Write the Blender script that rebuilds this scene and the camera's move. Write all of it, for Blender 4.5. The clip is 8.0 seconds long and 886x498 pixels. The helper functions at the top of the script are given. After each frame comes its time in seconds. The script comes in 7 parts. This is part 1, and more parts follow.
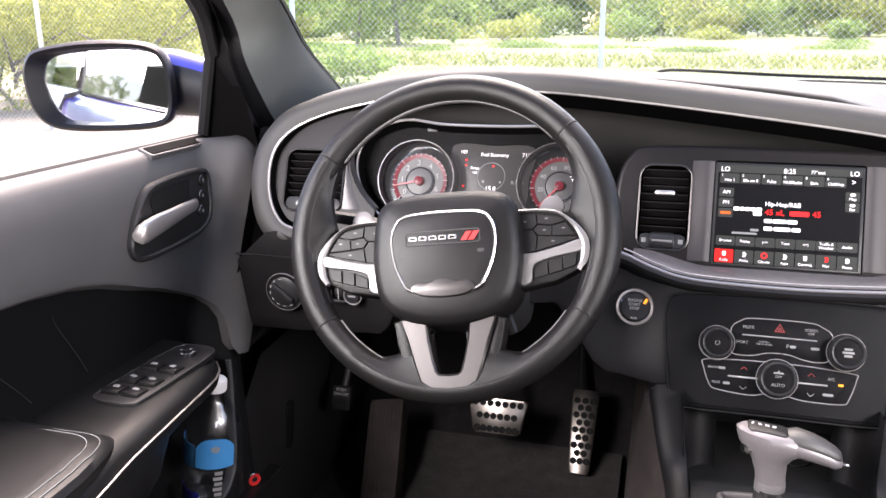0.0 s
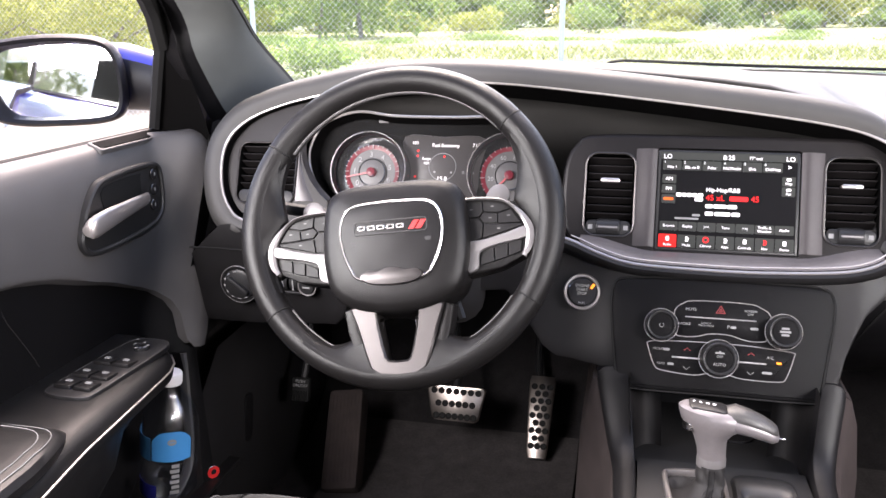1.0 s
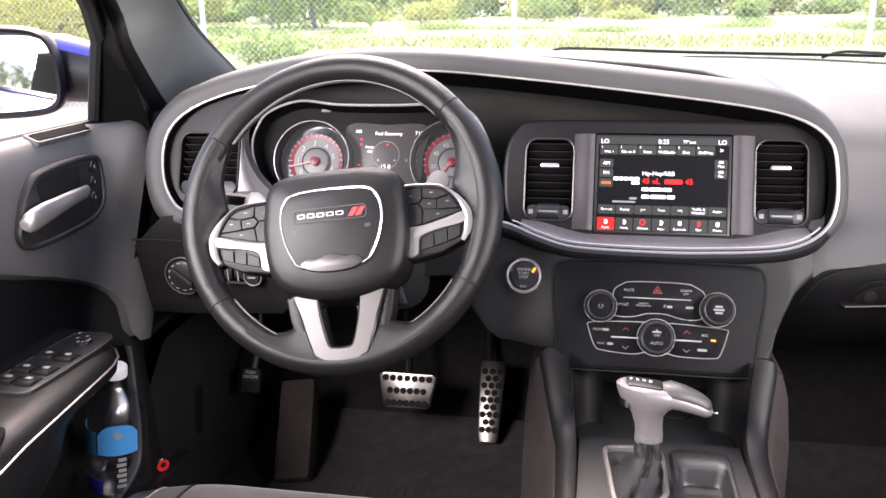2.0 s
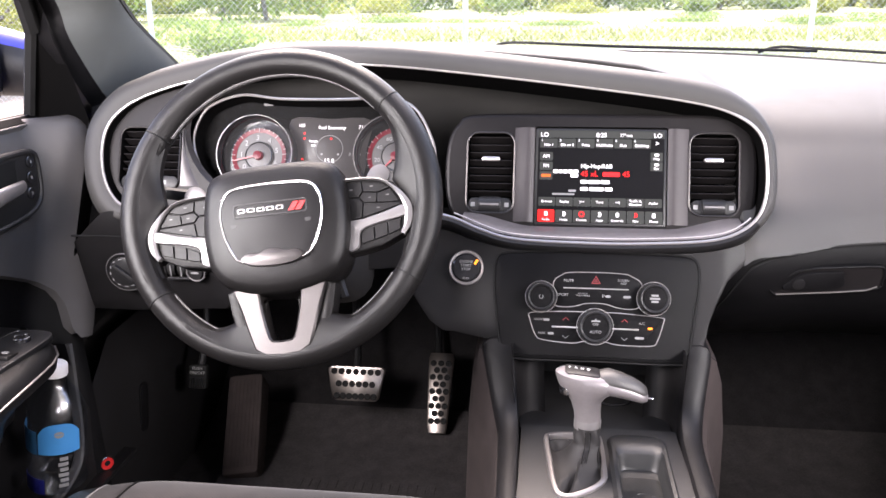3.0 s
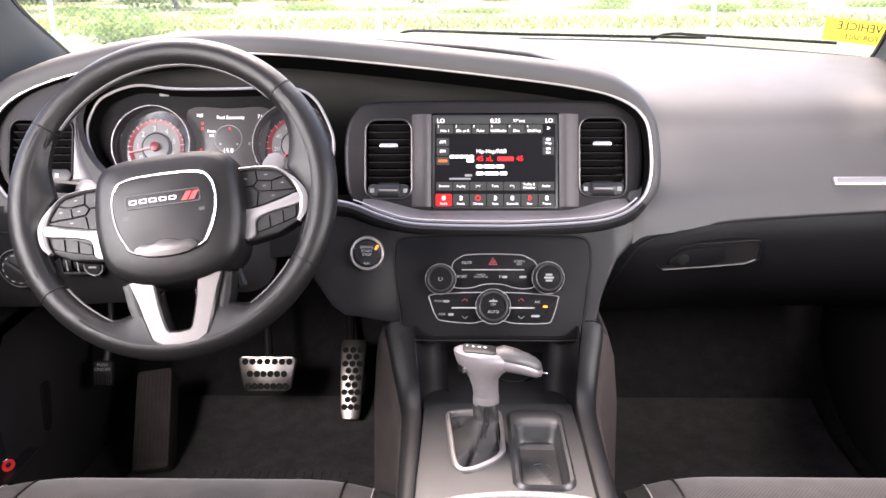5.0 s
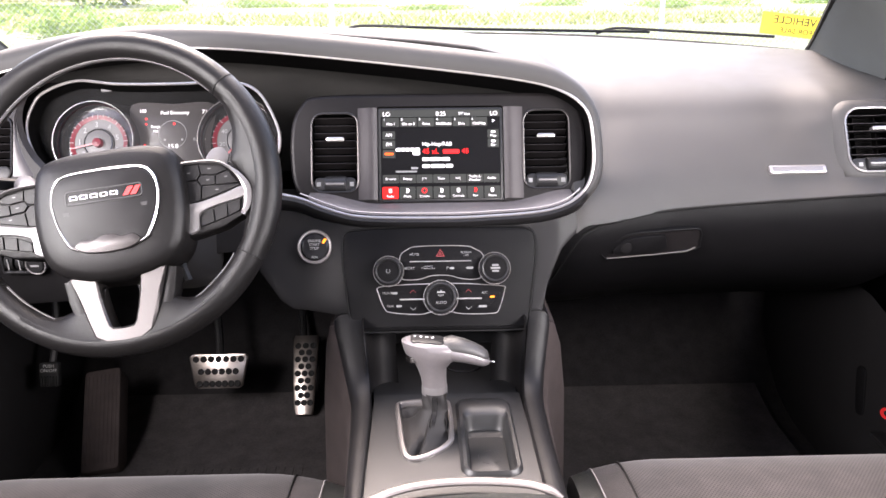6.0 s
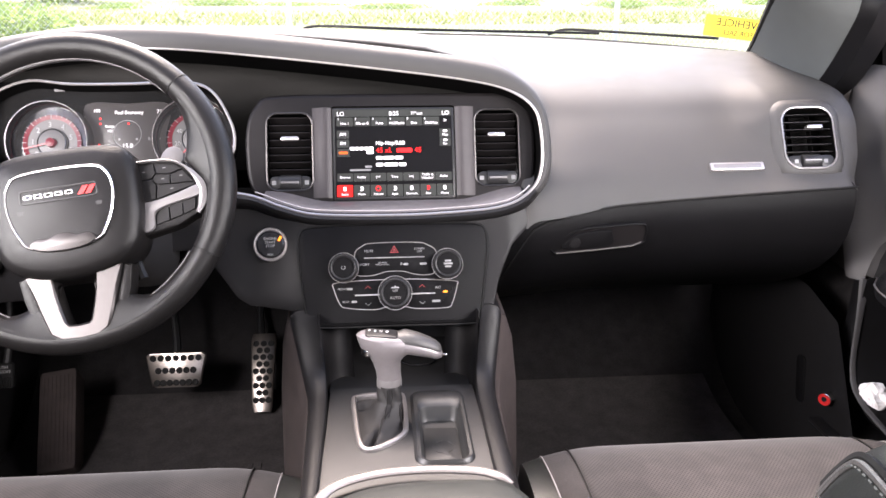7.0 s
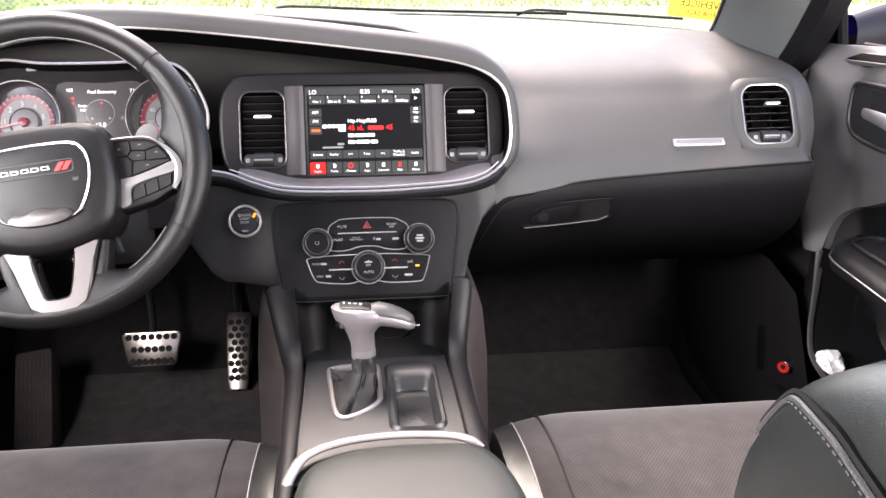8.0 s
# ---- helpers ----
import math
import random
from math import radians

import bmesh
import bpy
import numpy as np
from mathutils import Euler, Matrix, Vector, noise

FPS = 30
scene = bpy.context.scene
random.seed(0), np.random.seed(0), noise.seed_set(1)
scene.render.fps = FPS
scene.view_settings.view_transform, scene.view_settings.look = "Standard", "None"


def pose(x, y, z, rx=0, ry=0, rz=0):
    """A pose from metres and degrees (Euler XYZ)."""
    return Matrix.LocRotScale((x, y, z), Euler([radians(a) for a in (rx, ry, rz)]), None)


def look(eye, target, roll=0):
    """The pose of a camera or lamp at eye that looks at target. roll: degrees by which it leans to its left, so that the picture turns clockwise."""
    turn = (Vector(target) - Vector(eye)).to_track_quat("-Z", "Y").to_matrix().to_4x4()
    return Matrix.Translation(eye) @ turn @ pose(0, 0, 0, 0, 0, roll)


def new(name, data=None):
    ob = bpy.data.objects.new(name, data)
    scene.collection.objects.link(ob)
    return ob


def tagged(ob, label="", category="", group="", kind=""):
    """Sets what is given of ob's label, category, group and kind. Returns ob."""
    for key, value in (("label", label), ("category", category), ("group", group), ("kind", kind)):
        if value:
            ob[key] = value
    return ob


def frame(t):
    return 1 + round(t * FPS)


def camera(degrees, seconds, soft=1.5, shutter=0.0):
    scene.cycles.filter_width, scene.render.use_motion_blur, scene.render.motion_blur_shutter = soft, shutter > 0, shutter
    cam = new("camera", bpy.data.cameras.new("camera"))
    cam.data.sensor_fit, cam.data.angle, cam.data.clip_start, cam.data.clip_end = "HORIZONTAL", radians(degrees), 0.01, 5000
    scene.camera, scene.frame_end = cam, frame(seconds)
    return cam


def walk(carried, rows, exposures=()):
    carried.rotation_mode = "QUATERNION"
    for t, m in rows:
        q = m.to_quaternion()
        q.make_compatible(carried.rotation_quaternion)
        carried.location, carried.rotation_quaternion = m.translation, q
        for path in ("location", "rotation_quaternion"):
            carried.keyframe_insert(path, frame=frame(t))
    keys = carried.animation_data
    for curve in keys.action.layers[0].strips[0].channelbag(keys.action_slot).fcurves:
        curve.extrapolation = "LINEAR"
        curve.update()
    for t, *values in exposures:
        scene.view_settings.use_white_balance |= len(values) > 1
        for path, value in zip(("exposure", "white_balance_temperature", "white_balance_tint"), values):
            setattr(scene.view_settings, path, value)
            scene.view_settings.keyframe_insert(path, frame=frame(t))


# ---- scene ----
cam = camera(57.2, 8.0)
PATH = [
    (0, (-0.149, -1.11, 1.105), (-0.67, 0.748, 0.577), -0.2),
    (0.5, (-0.137, -1.118, 1.107), (-0.62, 0.749, 0.575), -0.4),
    (1, (-0.124, -1.122, 1.104), (-0.565, 0.751, 0.56), -0.5),
    (1.5, (-0.111, -1.126, 1.103), (-0.507, 0.752, 0.543), -0.6),
    (2, (-0.1, -1.13, 1.102), (-0.442, 0.757, 0.534), -0.8),
    (3.5, (-0.071, -1.143, 1.106), (-0.259, 0.759, 0.516), -0.3),
    (4, (-0.061, -1.149, 1.107), (-0.208, 0.755, 0.514), -0.4),
    (4.5, (-0.054, -1.155, 1.107), (-0.154, 0.749, 0.504), -0.4),
    (6, (-0.031, -1.17, 1.102), (0.024, 0.731, 0.482), -0.4),
    (6.5, (-0.027, -1.184, 1.107), (0.074, 0.714, 0.488), -0.2),
    (7, (-0.022, -1.199, 1.107), (0.129, 0.695, 0.485), 0.0),
    (7.5, (-0.02, -1.215, 1.104), (0.177, 0.671, 0.468), -0.1),
    (8, (-0.023, -1.232, 1.104), (0.193, 0.644, 0.444), 0.1),
]
walk(cam, [(t, look(eye, target, roll)) for t, eye, target, roll in PATH],
     exposures=((0.0, 3.0, 7220, 25), (2.0, 3.16, 7220, 27), (4.5, 3.25, 7220, 28), (8.0, 3.26, 7250, 26)))

# ---- world and sun ----
world = bpy.data.worlds.new("sky")
scene.world = world
world.use_nodes = True
wn = world.node_tree.nodes
sky = wn.new("ShaderNodeTexSky")
sky.sky_type, sky.sun_disc = "NISHITA", False
sky.sun_elevation, sky.sun_rotation = radians(55), radians(-14)
sky.air_density, sky.dust_density, sky.ozone_density = 1.0, 2.5, 1.0
world.node_tree.links.new(sky.outputs[0], wn["Background"].inputs[0])
wn["Background"].inputs[1].default_value = 0.15
sun = new("sun", bpy.data.lights.new("sun", "SUN"))
sun.data.energy, sun.data.angle, sun.data.color = 1.5, radians(30), (1.0, 0.97, 0.93)
SUN_FROM = Vector((-0.14, 0.555, 0.82))
sun.matrix_world = look((0, 0, 50), Vector((0, 0, 50)) - SUN_FROM)


def window_light(name, eye, target, w, h, power):
    """The sky's light through an opening of the car."""
    l = new(name, bpy.data.lights.new(name, "AREA"))
    l.data.shape, l.data.size, l.data.size_y, l.data.energy, l.data.color = "RECTANGLE", w, h, power, (0.91, 0.98, 1.0)
    l.matrix_world = look(eye, target)


window_light("front_door_window_light", (-0.86, -0.82, 1.15), (0.8, -0.15, 0.98), 0.62, 0.28, 6.2)
window_light("front_door_window_light", (0.86, -0.82, 1.15), (-0.8, -0.15, 0.98), 0.62, 0.28, 5.2)
window_light("rear_window_light", (0, -2.42, 1.16), (0, -0.2, 0.85), 1.2, 0.38, 1.3)
window_light("rear_door_window_light", (-0.80, -1.68, 1.14), (0.17, -1.57, 0.94), 0.75, 0.34, 2.4)
window_light("rear_door_window_light", (0.80, -1.68, 1.14), (-0.17, -1.57, 0.94), 0.75, 0.34, 2.4)


# ---- materials ----
def mat(name, color, rough=0.5, metal=0.0, vary=0.12, scale=40.0, bump=0.0, bump_scale=600.0, kind="NOISE", coat=0.0, spec=0.5, stretch=(1, 1, 1), sheen=0.0):
    m = bpy.data.materials.new(name)
    m.use_nodes = True
    nt = m.node_tree
    b = nt.nodes["Principled BSDF"]
    b.inputs["Metallic"].default_value = metal
    b.inputs["Coat Weight"].default_value = coat
    b.inputs["Specular IOR Level"].default_value = spec
    if sheen:
        b.inputs["Sheen Weight"].default_value = sheen
        b.inputs["Sheen Roughness"].default_value = 0.5
    co = nt.nodes.new("ShaderNodeTexCoord")
    mp = nt.nodes.new("ShaderNodeMapping")
    mp.inputs["Scale"].default_value = stretch
    nt.links.new(co.outputs["Object"], mp.inputs[0])
    n1, n2 = nt.nodes.new("ShaderNodeTexNoise"), nt.nodes.new("ShaderNodeTexNoise")
    n1.inputs["Scale"].default_value, n1.inputs["Detail"].default_value = scale, 4
    n2.inputs["Scale"].default_value, n2.inputs["Detail"].default_value = scale * 0.13, 3
    mixf = nt.nodes.new("ShaderNodeMath")
    mixf.operation = "ADD"
    for n, i in ((n1, 0), (n2, 1)):
        nt.links.new(mp.outputs[0], n.inputs["Vector"])
        nt.links.new(n.outputs[0], mixf.inputs[i])
    rng = nt.nodes.new("ShaderNodeMapRange")
    rng.inputs["From Min"].default_value, rng.inputs["From Max"].default_value = 0.65, 1.35
    nt.links.new(mixf.outputs[0], rng.inputs[0])
    ramp = nt.nodes.new("ShaderNodeMix")
    ramp.data_type = "RGBA"
    ramp.inputs["A"].default_value = (*[c * (1 - vary) for c in color], 1)
    ramp.inputs["B"].default_value = (*[min(1, c * (1 + vary)) for c in color], 1)
    nt.links.new(rng.outputs[0], ramp.inputs["Factor"])
    nt.links.new(ramp.outputs["Result"], b.inputs["Base Color"])
    rr = nt.nodes.new("ShaderNodeMapRange")
    rr.inputs["To Min"].default_value, rr.inputs["To Max"].default_value = rough * 0.88, min(1, rough * 1.12)
    nt.links.new(n1.outputs[0], rr.inputs[0])
    nt.links.new(rr.outputs[0], b.inputs["Roughness"])
    if bump:
        bp = nt.nodes.new("ShaderNodeBump")
        bp.inputs["Strength"].default_value, bp.inputs["Distance"].default_value = bump, 0.001
        if kind == "VORONOI":
            h = nt.nodes.new("ShaderNodeTexVoronoi")
            h.feature = "DISTANCE_TO_EDGE"
            h.inputs["Scale"].default_value = bump_scale
        else:
            h = nt.nodes.new("ShaderNodeTexNoise")
            h.inputs["Scale"].default_value, h.inputs["Detail"].default_value = bump_scale, 3
        nt.links.new(mp.outputs[0], h.inputs["Vector"])
        nt.links.new(h.outputs[0], bp.inputs["Height"])
        nt.links.new(bp.outputs[0], b.inputs["Normal"])
    return m


def glow(name, color, strength, rough=0.3):
    m = mat(name, color, rough, vary=0.02, spec=0.12)
    b = m.node_tree.nodes["Principled BSDF"]
    b.inputs["Emission Color"].default_value = (*color, 1)
    b.inputs["Emission Strength"].default_value = strength
    return m


def clear(name, tint=(1, 1, 1), rough=0.0, gloss=0.05):
    m = bpy.data.materials.new(name)
    m.use_nodes = True
    nt = m.node_tree
    nt.nodes.remove(nt.nodes["Principled BSDF"])
    out = nt.nodes["Material Output"]
    t, g, mx = nt.nodes.new("ShaderNodeBsdfTransparent"), nt.nodes.new("ShaderNodeBsdfGlossy"), nt.nodes.new("ShaderNodeMixShader")
    t.inputs[0].default_value = (*tint, 1)
    g.inputs["Roughness"].default_value = rough
    mx.inputs[0].default_value = gloss
    nt.links.new(t.outputs[0], mx.inputs[1])
    nt.links.new(g.outputs[0], mx.inputs[2])
    nt.links.new(mx.outputs[0], out.inputs[0])
    return m


M_DOORPAD = mat("soft_door_vinyl", (0.04, 0.038, 0.038), 0.55, spec=0.35, bump=0.3, bump_scale=1100, kind="VORONOI", scale=30)
M_PAD = mat("soft_dash_vinyl", (0.0252, 0.0243, 0.0232), 0.6, spec=0.3, bump=0.3, bump_scale=1100, kind="VORONOI", scale=30)
M_LOW = mat("hard_dash_plastic", (0.0068, 0.0065, 0.0068), 0.4, spec=0.14, bump=0.2, bump_scale=1400, kind="VORONOI")
M_STACK = mat("satin_panel_plastic", (0.0036, 0.0035, 0.0038), 0.42, spec=0.055, bump=0.25, bump_scale=1300, kind="VORONOI")
M_DARK = mat("black_plastic", (0.0095, 0.0094, 0.0098), 0.42, spec=0.25, bump=0.1, bump_scale=1500)
M_BEZEL = mat("graphite_bezel_paint", (0.025, 0.0235, 0.024), 0.38, metal=0.25, vary=0.1, scale=500, bump=0.05, bump_scale=2500)
M_GLOSS = mat("gloss_black_plastic", (0.01, 0.01, 0.011), 0.12, vary=0.1)
M_CHROME = mat("satin_chrome", (0.6, 0.585, 0.58), 0.2, metal=1.0, vary=0.04)
M_LINE = mat("bright_trim_line", (0.36, 0.335, 0.325), 0.34, metal=0.85, vary=0.05, scale=200)
# Near-black plastic: the shade inside bay and ducts is put into this colour.
M_BAY = mat("black_with_bay_shade", (0.0016, 0.0015, 0.0015), 0.75, spec=0.025, bump=0.2, bump_scale=1400, kind="VORONOI")
M_SATIN = mat("satin_grey_trim", (0.046, 0.0415, 0.042), 0.42, metal=0.3, vary=0.14, scale=700, bump=0.06, bump_scale=2200)
# Bezel graphite made darker: the hood's shade on the plate is in the colour.
M_FRAME = mat("frame_paint_with_shade", (0.0062, 0.0054, 0.0056), 0.45, metal=0.1, vary=0.16, scale=500, spec=0.14)
M_CONSOLE = mat("dark_graphite_plate", (0.0098, 0.01, 0.0105), 0.44, metal=0.2, vary=0.12, scale=300, bump=0.05, bump_scale=2500)
M_LINER = mat("grey_rubber_liner", (0.0095, 0.0098, 0.0098), 0.5, vary=0.2, scale=80, bump=0.2, bump_scale=900)
M_BOOT = mat("creased_grey_leather", (0.0115, 0.0109, 0.0109), 0.55, spec=0.22, vary=0.2, scale=40, bump=0.4, bump_scale=700, kind="VORONOI")
M_DOORARM = mat("door_armrest_vinyl", (0.0065, 0.0064, 0.0067), 0.38, spec=0.17, bump=0.2, bump_scale=900, kind="VORONOI", scale=25)
M_SILVER = mat("satin_silver_paint", (0.15, 0.143, 0.143), 0.4, metal=0.5, vary=0.05, scale=300)
M_RING = mat("dull_vent_ring", (0.19, 0.176, 0.171), 0.38, metal=0.8, vary=0.06, scale=200)
# The same graphite made paler: light on lip and ribs is in the colour.
M_LIP = mat("satin_lip_with_light", (0.082, 0.074, 0.074), 0.45, metal=0.25, vary=0.14, scale=700, bump=0.06, bump_scale=2200)
M_RIB = mat("graphite_rib_with_light", (0.024, 0.0205, 0.021), 0.55, metal=0.1, vary=0.15, scale=600, spec=0.3)
M_HANDLE = mat("satin_handle_paint", (0.135, 0.124, 0.127), 0.42, metal=0.4, vary=0.08, scale=250)
M_LID = mat("armrest_leather", (0.0105, 0.0122, 0.0115), 0.46, spec=0.2, bump=0.25, bump_scale=800, kind="VORONOI", scale=25)
M_SPOKE = mat("satin_grey_paint", (0.046, 0.0425, 0.042), 0.38, metal=0.85, vary=0.06, scale=250)
M_STEEL = mat("brushed_steel", (0.27, 0.238, 0.217), 0.33, metal=1.0, vary=0.15, scale=150, stretch=(1, 12, 1), bump=0.08, bump_scale=300)
M_LEATHER = mat("black_leather", (0.0085, 0.0096, 0.0091), 0.3, spec=0.46, bump=0.2, bump_scale=900, kind="VORONOI", scale=25)
M_SOFT = mat("soft_black_leather", (0.024, 0.0232, 0.0225), 0.45, spec=0.45, bump=0.4, bump_scale=600, kind="VORONOI", scale=25)
M_RIM = mat("black_wheel_leather", (0.0047, 0.0044, 0.0044), 0.37, spec=0.165, bump=0.3, bump_scale=900, kind="VORONOI", scale=20)
M_SUEDE = mat("charcoal_suede", (0.0145, 0.0124, 0.012), 0.95, spec=0.1, vary=0.45, scale=45, bump=0.3, bump_scale=1500, sheen=0.06)
M_FLANK = mat("charcoal_flank_carpet", (0.0235, 0.0187, 0.0177), 0.95, spec=0.1, vary=0.3, scale=40, bump=0.4, bump_scale=900)
M_CARPET = mat("black_carpet", (0.0125, 0.0116, 0.0118), 1.0, spec=0.05, vary=0.35, scale=300, bump=0.9, bump_scale=900)
M_MAT = mat("floor_mat_carpet", (0.0265, 0.0241, 0.0239), 1.0, spec=0.05, vary=0.3, scale=250, bump=0.9, bump_scale=800)
M_RUBBER = mat("black_rubber", (0.005, 0.005, 0.005), 0.7, spec=0.12, vary=0.2)
M_STITCH = mat("grey_thread", (0.12, 0.115, 0.115), 0.8)
M_TRIM = mat("pillar_trim_fabric", (0.05, 0.054, 0.0525), 0.85, spec=0.2, vary=0.1, bump=0.3, bump_scale=1800)
M_ROOF = mat("headliner_fabric", (0.08, 0.08, 0.08), 0.95, vary=0.08, bump=0.3, bump_scale=1500)
M_BLUE = mat("dark_blue_car_paint", (0.012, 0.012, 0.22), 0.25, metal=0.3, coat=1.0, vary=0.06, scale=900)
M_MIRROR = mat("mirror_silver", (0.92, 0.92, 0.93), 0.02, metal=1.0, vary=0.0)
M_GLASS = clear("window_glass", (0.92, 1.0, 0.95))
nt = M_GLASS.node_tree
lw, pw, ma = nt.nodes.new("ShaderNodeLayerWeight"), nt.nodes.new("ShaderNodeMath"), nt.nodes.new("ShaderNodeMath")
lw.inputs["Blend"].default_value = 0.5
pw.operation, pw.inputs[1].default_value = "POWER", 5.0
ma.operation, ma.inputs[1].default_value, ma.inputs[2].default_value = "MULTIPLY_ADD", 0.9, 0.045
nt.links.new(lw.outputs["Facing"], pw.inputs[0])
nt.links.new(pw.outputs[0], ma.inputs[0])
nt.links.new(ma.outputs[0], nt.nodes["Mix Shader"].inputs[0])
M_WHITE = glow("lit_white_print", (0.6, 0.6, 0.61), 0.14)
M_PRINT = mat("white_print", (0.15, 0.15, 0.15), 0.5)
M_REDDIM = mat("dim_red_print", (0.17, 0.012, 0.014), 0.5)
M_GREYP = mat("grey_print", (0.13, 0.13, 0.13), 0.5)
M_RED = glow("lit_red_print", (0.5, 0.015, 0.015), 0.2)
M_REDP = mat("red_enamel", (0.38, 0.015, 0.015), 0.3)
M_ORANGE = glow("lit_orange_print", (0.8, 0.2, 0.02), 0.2)
M_SCREEN = glow("lit_black_screen", (0.004, 0.004, 0.0045), 0.05, 0.25)
M_SXM = glow("lit_orange_screen_button", (0.4, 0.07, 0.015), 0.06)
M_SCRBTN = glow("lit_grey_screen_button", (0.02, 0.0215, 0.02), 0.1, 0.3)
M_TRIP = glow("lit_grey_trip_display", (0.022, 0.0205, 0.0205), 0.12, 0.3)
M_SCRRED = glow("lit_red_screen_button", (0.32, 0.012, 0.01), 0.16, 0.3)
M_BAND = glow("dark_red_print", (0.075, 0.005, 0.01), 0.02)
M_NEEDLE = mat("red_needle_enamel", (0.2, 0.01, 0.014), 0.4)
M_FACE = mat("grey_gauge_face", (0.0175, 0.0155, 0.0155), 0.5)
M_YELLOW = mat("yellow_sticker_vinyl", (0.85, 0.55, 0.02), 0.6)
M_PAPER = mat("crumpled_white_paper", (0.75, 0.72, 0.7), 0.9, bump=0.3, bump_scale=80)


# ---- builders ----
def part(name, bm, material, parent=None, label="", smooth=True, recalc=True):
    me = bpy.data.meshes.new(name)
    if recalc:
        bmesh.ops.recalc_face_normals(bm, faces=bm.faces)
    for f in bm.faces:
        f.smooth = smooth
    bm.to_mesh(me)
    bm.free()
    if smooth:
        me.set_sharp_from_angle(angle=radians(38))
    me.materials.append(material)
    ob = new(name, me)
    if parent is not None:
        ob.parent = parent
    if label:
        ob["label"] = label
    return ob


def thing(name, label, category, group="", kind=""):
    return tagged(new(name), label, category, group, kind)


def rows_to(bm, rows, close_u=False, close_v=False, cap=False):
    """Faces between rows of points of one length."""
    vs = [[bm.verts.new(p) for p in r] for r in rows]
    n, m = len(vs), len(vs[0])
    for i in range(n if close_u else n - 1):
        for j in range(m if close_v else m - 1):
            q = [vs[i][j], vs[i][(j + 1) % m], vs[(i + 1) % n][(j + 1) % m], vs[(i + 1) % n][j]]
            q = [v for k, v in enumerate(q) if v not in q[:k]]
            if len(q) > 2:
                try:
                    bm.faces.new(q)
                except ValueError:
                    pass
    if cap:
        for r in (vs[0], vs[-1]):
            bm.faces.new(r)
    return vs


def curve(pts, n=6, closed=False):
    """A Catmull-Rom line through points of any dimension."""
    P = [np.array(p, float) for p in pts]
    k = len(P)
    out = []
    for i in range(k if closed else k - 1):
        a, b = P[i], P[(i + 1) % k]
        p0 = P[i - 1] if closed or i else 2 * a - b
        p3 = P[(i + 2) % k] if closed or i + 2 < k else 2 * b - a
        for s in range(n):
            t = s / n
            out.append(0.5 * (2 * a + (b - p0) * t + (2 * p0 - 5 * a + 4 * b - p3) * t * t + (3 * a - p0 - 3 * b + p3) * t ** 3))
    if not closed:
        out.append(P[-1])
    return out


def lerp(x, xs, ys):
    return float(np.interp(x, xs, ys))


def smooth(t):
    t = min(1.0, max(0.0, t))
    return t * t * (3 - 2 * t)


def rounded(w, h, r, n=5, cx=0.0, cy=0.0):
    out = []
    for sx, sy, a in ((1, 1, 0), (-1, 1, 90), (-1, -1, 180), (1, -1, 270)):
        for i in range(n + 1):
            t = radians(a + 90 * i / n)
            out.append((cx + sx * (w / 2 - r) + r * math.cos(t), cy + sy * (h / 2 - r) + r * math.sin(t)))
    return out


def ring2(r, n=24, cx=0.0, cy=0.0, ry=None):
    return [(cx + r * math.cos(2 * math.pi * i / n), cy + (ry or r) * math.sin(2 * math.pi * i / n)) for i in range(n)]


def inset(pts, d):
    """A 2D loop (counter-clockwise) moved outward by d."""
    P = [np.array(p[:2], float) for p in pts]
    out = []
    for i, p in enumerate(P):
        t = P[(i + 1) % len(P)] - P[i - 1]
        t /= max(1e-9, np.hypot(*t))
        out.append((p[0] + t[1] * d, p[1] - t[0] * d))
    return out


def slab(bm, outline, m, z0, z1, bevel=0.0, back=True):
    """A plate from a counter-clockwise outline, from height z0 to z1 in the frame m, its upper edge rounded by bevel."""
    rings = [(outline, z0), (outline, z1 - bevel)]
    if bevel:
        rings += [(inset(outline, -bevel * 0.3), z1 - bevel * 0.3), (inset(outline, -bevel), z1)]
    vs = [[bm.verts.new(m @ Vector((x, y, z))) for x, y in loop] for loop, z in rings]
    n = len(outline)
    for a, b in zip(vs, vs[1:]):
        for j in range(n):
            bm.faces.new((a[j], a[(j + 1) % n], b[(j + 1) % n], b[j]))
    bm.faces.new(vs[-1])
    if back:
        bm.faces.new(vs[0][::-1])


def plate_with_hole(bm, outer, inner, m, z0, z1, bevel=0.001):
    """A frame between two loops of the same count."""
    rings = [(outer, z0), (outer, z1 - bevel), (inset(outer, -bevel), z1), (inset(inner, bevel), z1), (inner, z1 - bevel), (inner, z0)]
    rows_to(bm, [[m @ Vector((x, y, z)) for x, y in loop] for loop, z in rings], close_v=True)


def tube(bm, path, r, n=8, closed=False, flat=1.0, taper=None):
    """A round bar along 3D points; flat squashes it along its second axis."""
    P = [Vector(p) for p in path]
    k = len(P)
    rows = []
    ref = None
    for i, p in enumerate(P):
        a = P[i - 1] if closed or i else p
        b = P[(i + 1) % k] if closed or i + 1 < k else p
        t = (b - a).normalized()
        if ref is None:
            ref = Vector((0, 0, 1)) if abs(t.z) < 0.9 else Vector((1, 0, 0))
        u = (ref - t * ref.dot(t)).normalized()
        ref = u
        v = t.cross(u)
        rr = r * (taper(i / max(1, k - 1)) if taper else 1)
        rows.append([p + u * rr * math.cos(2 * math.pi * j / n) + v * rr * flat * math.sin(2 * math.pi * j / n) for j in range(n)])
    rows_to(bm, rows, close_u=closed, close_v=True, cap=not closed)


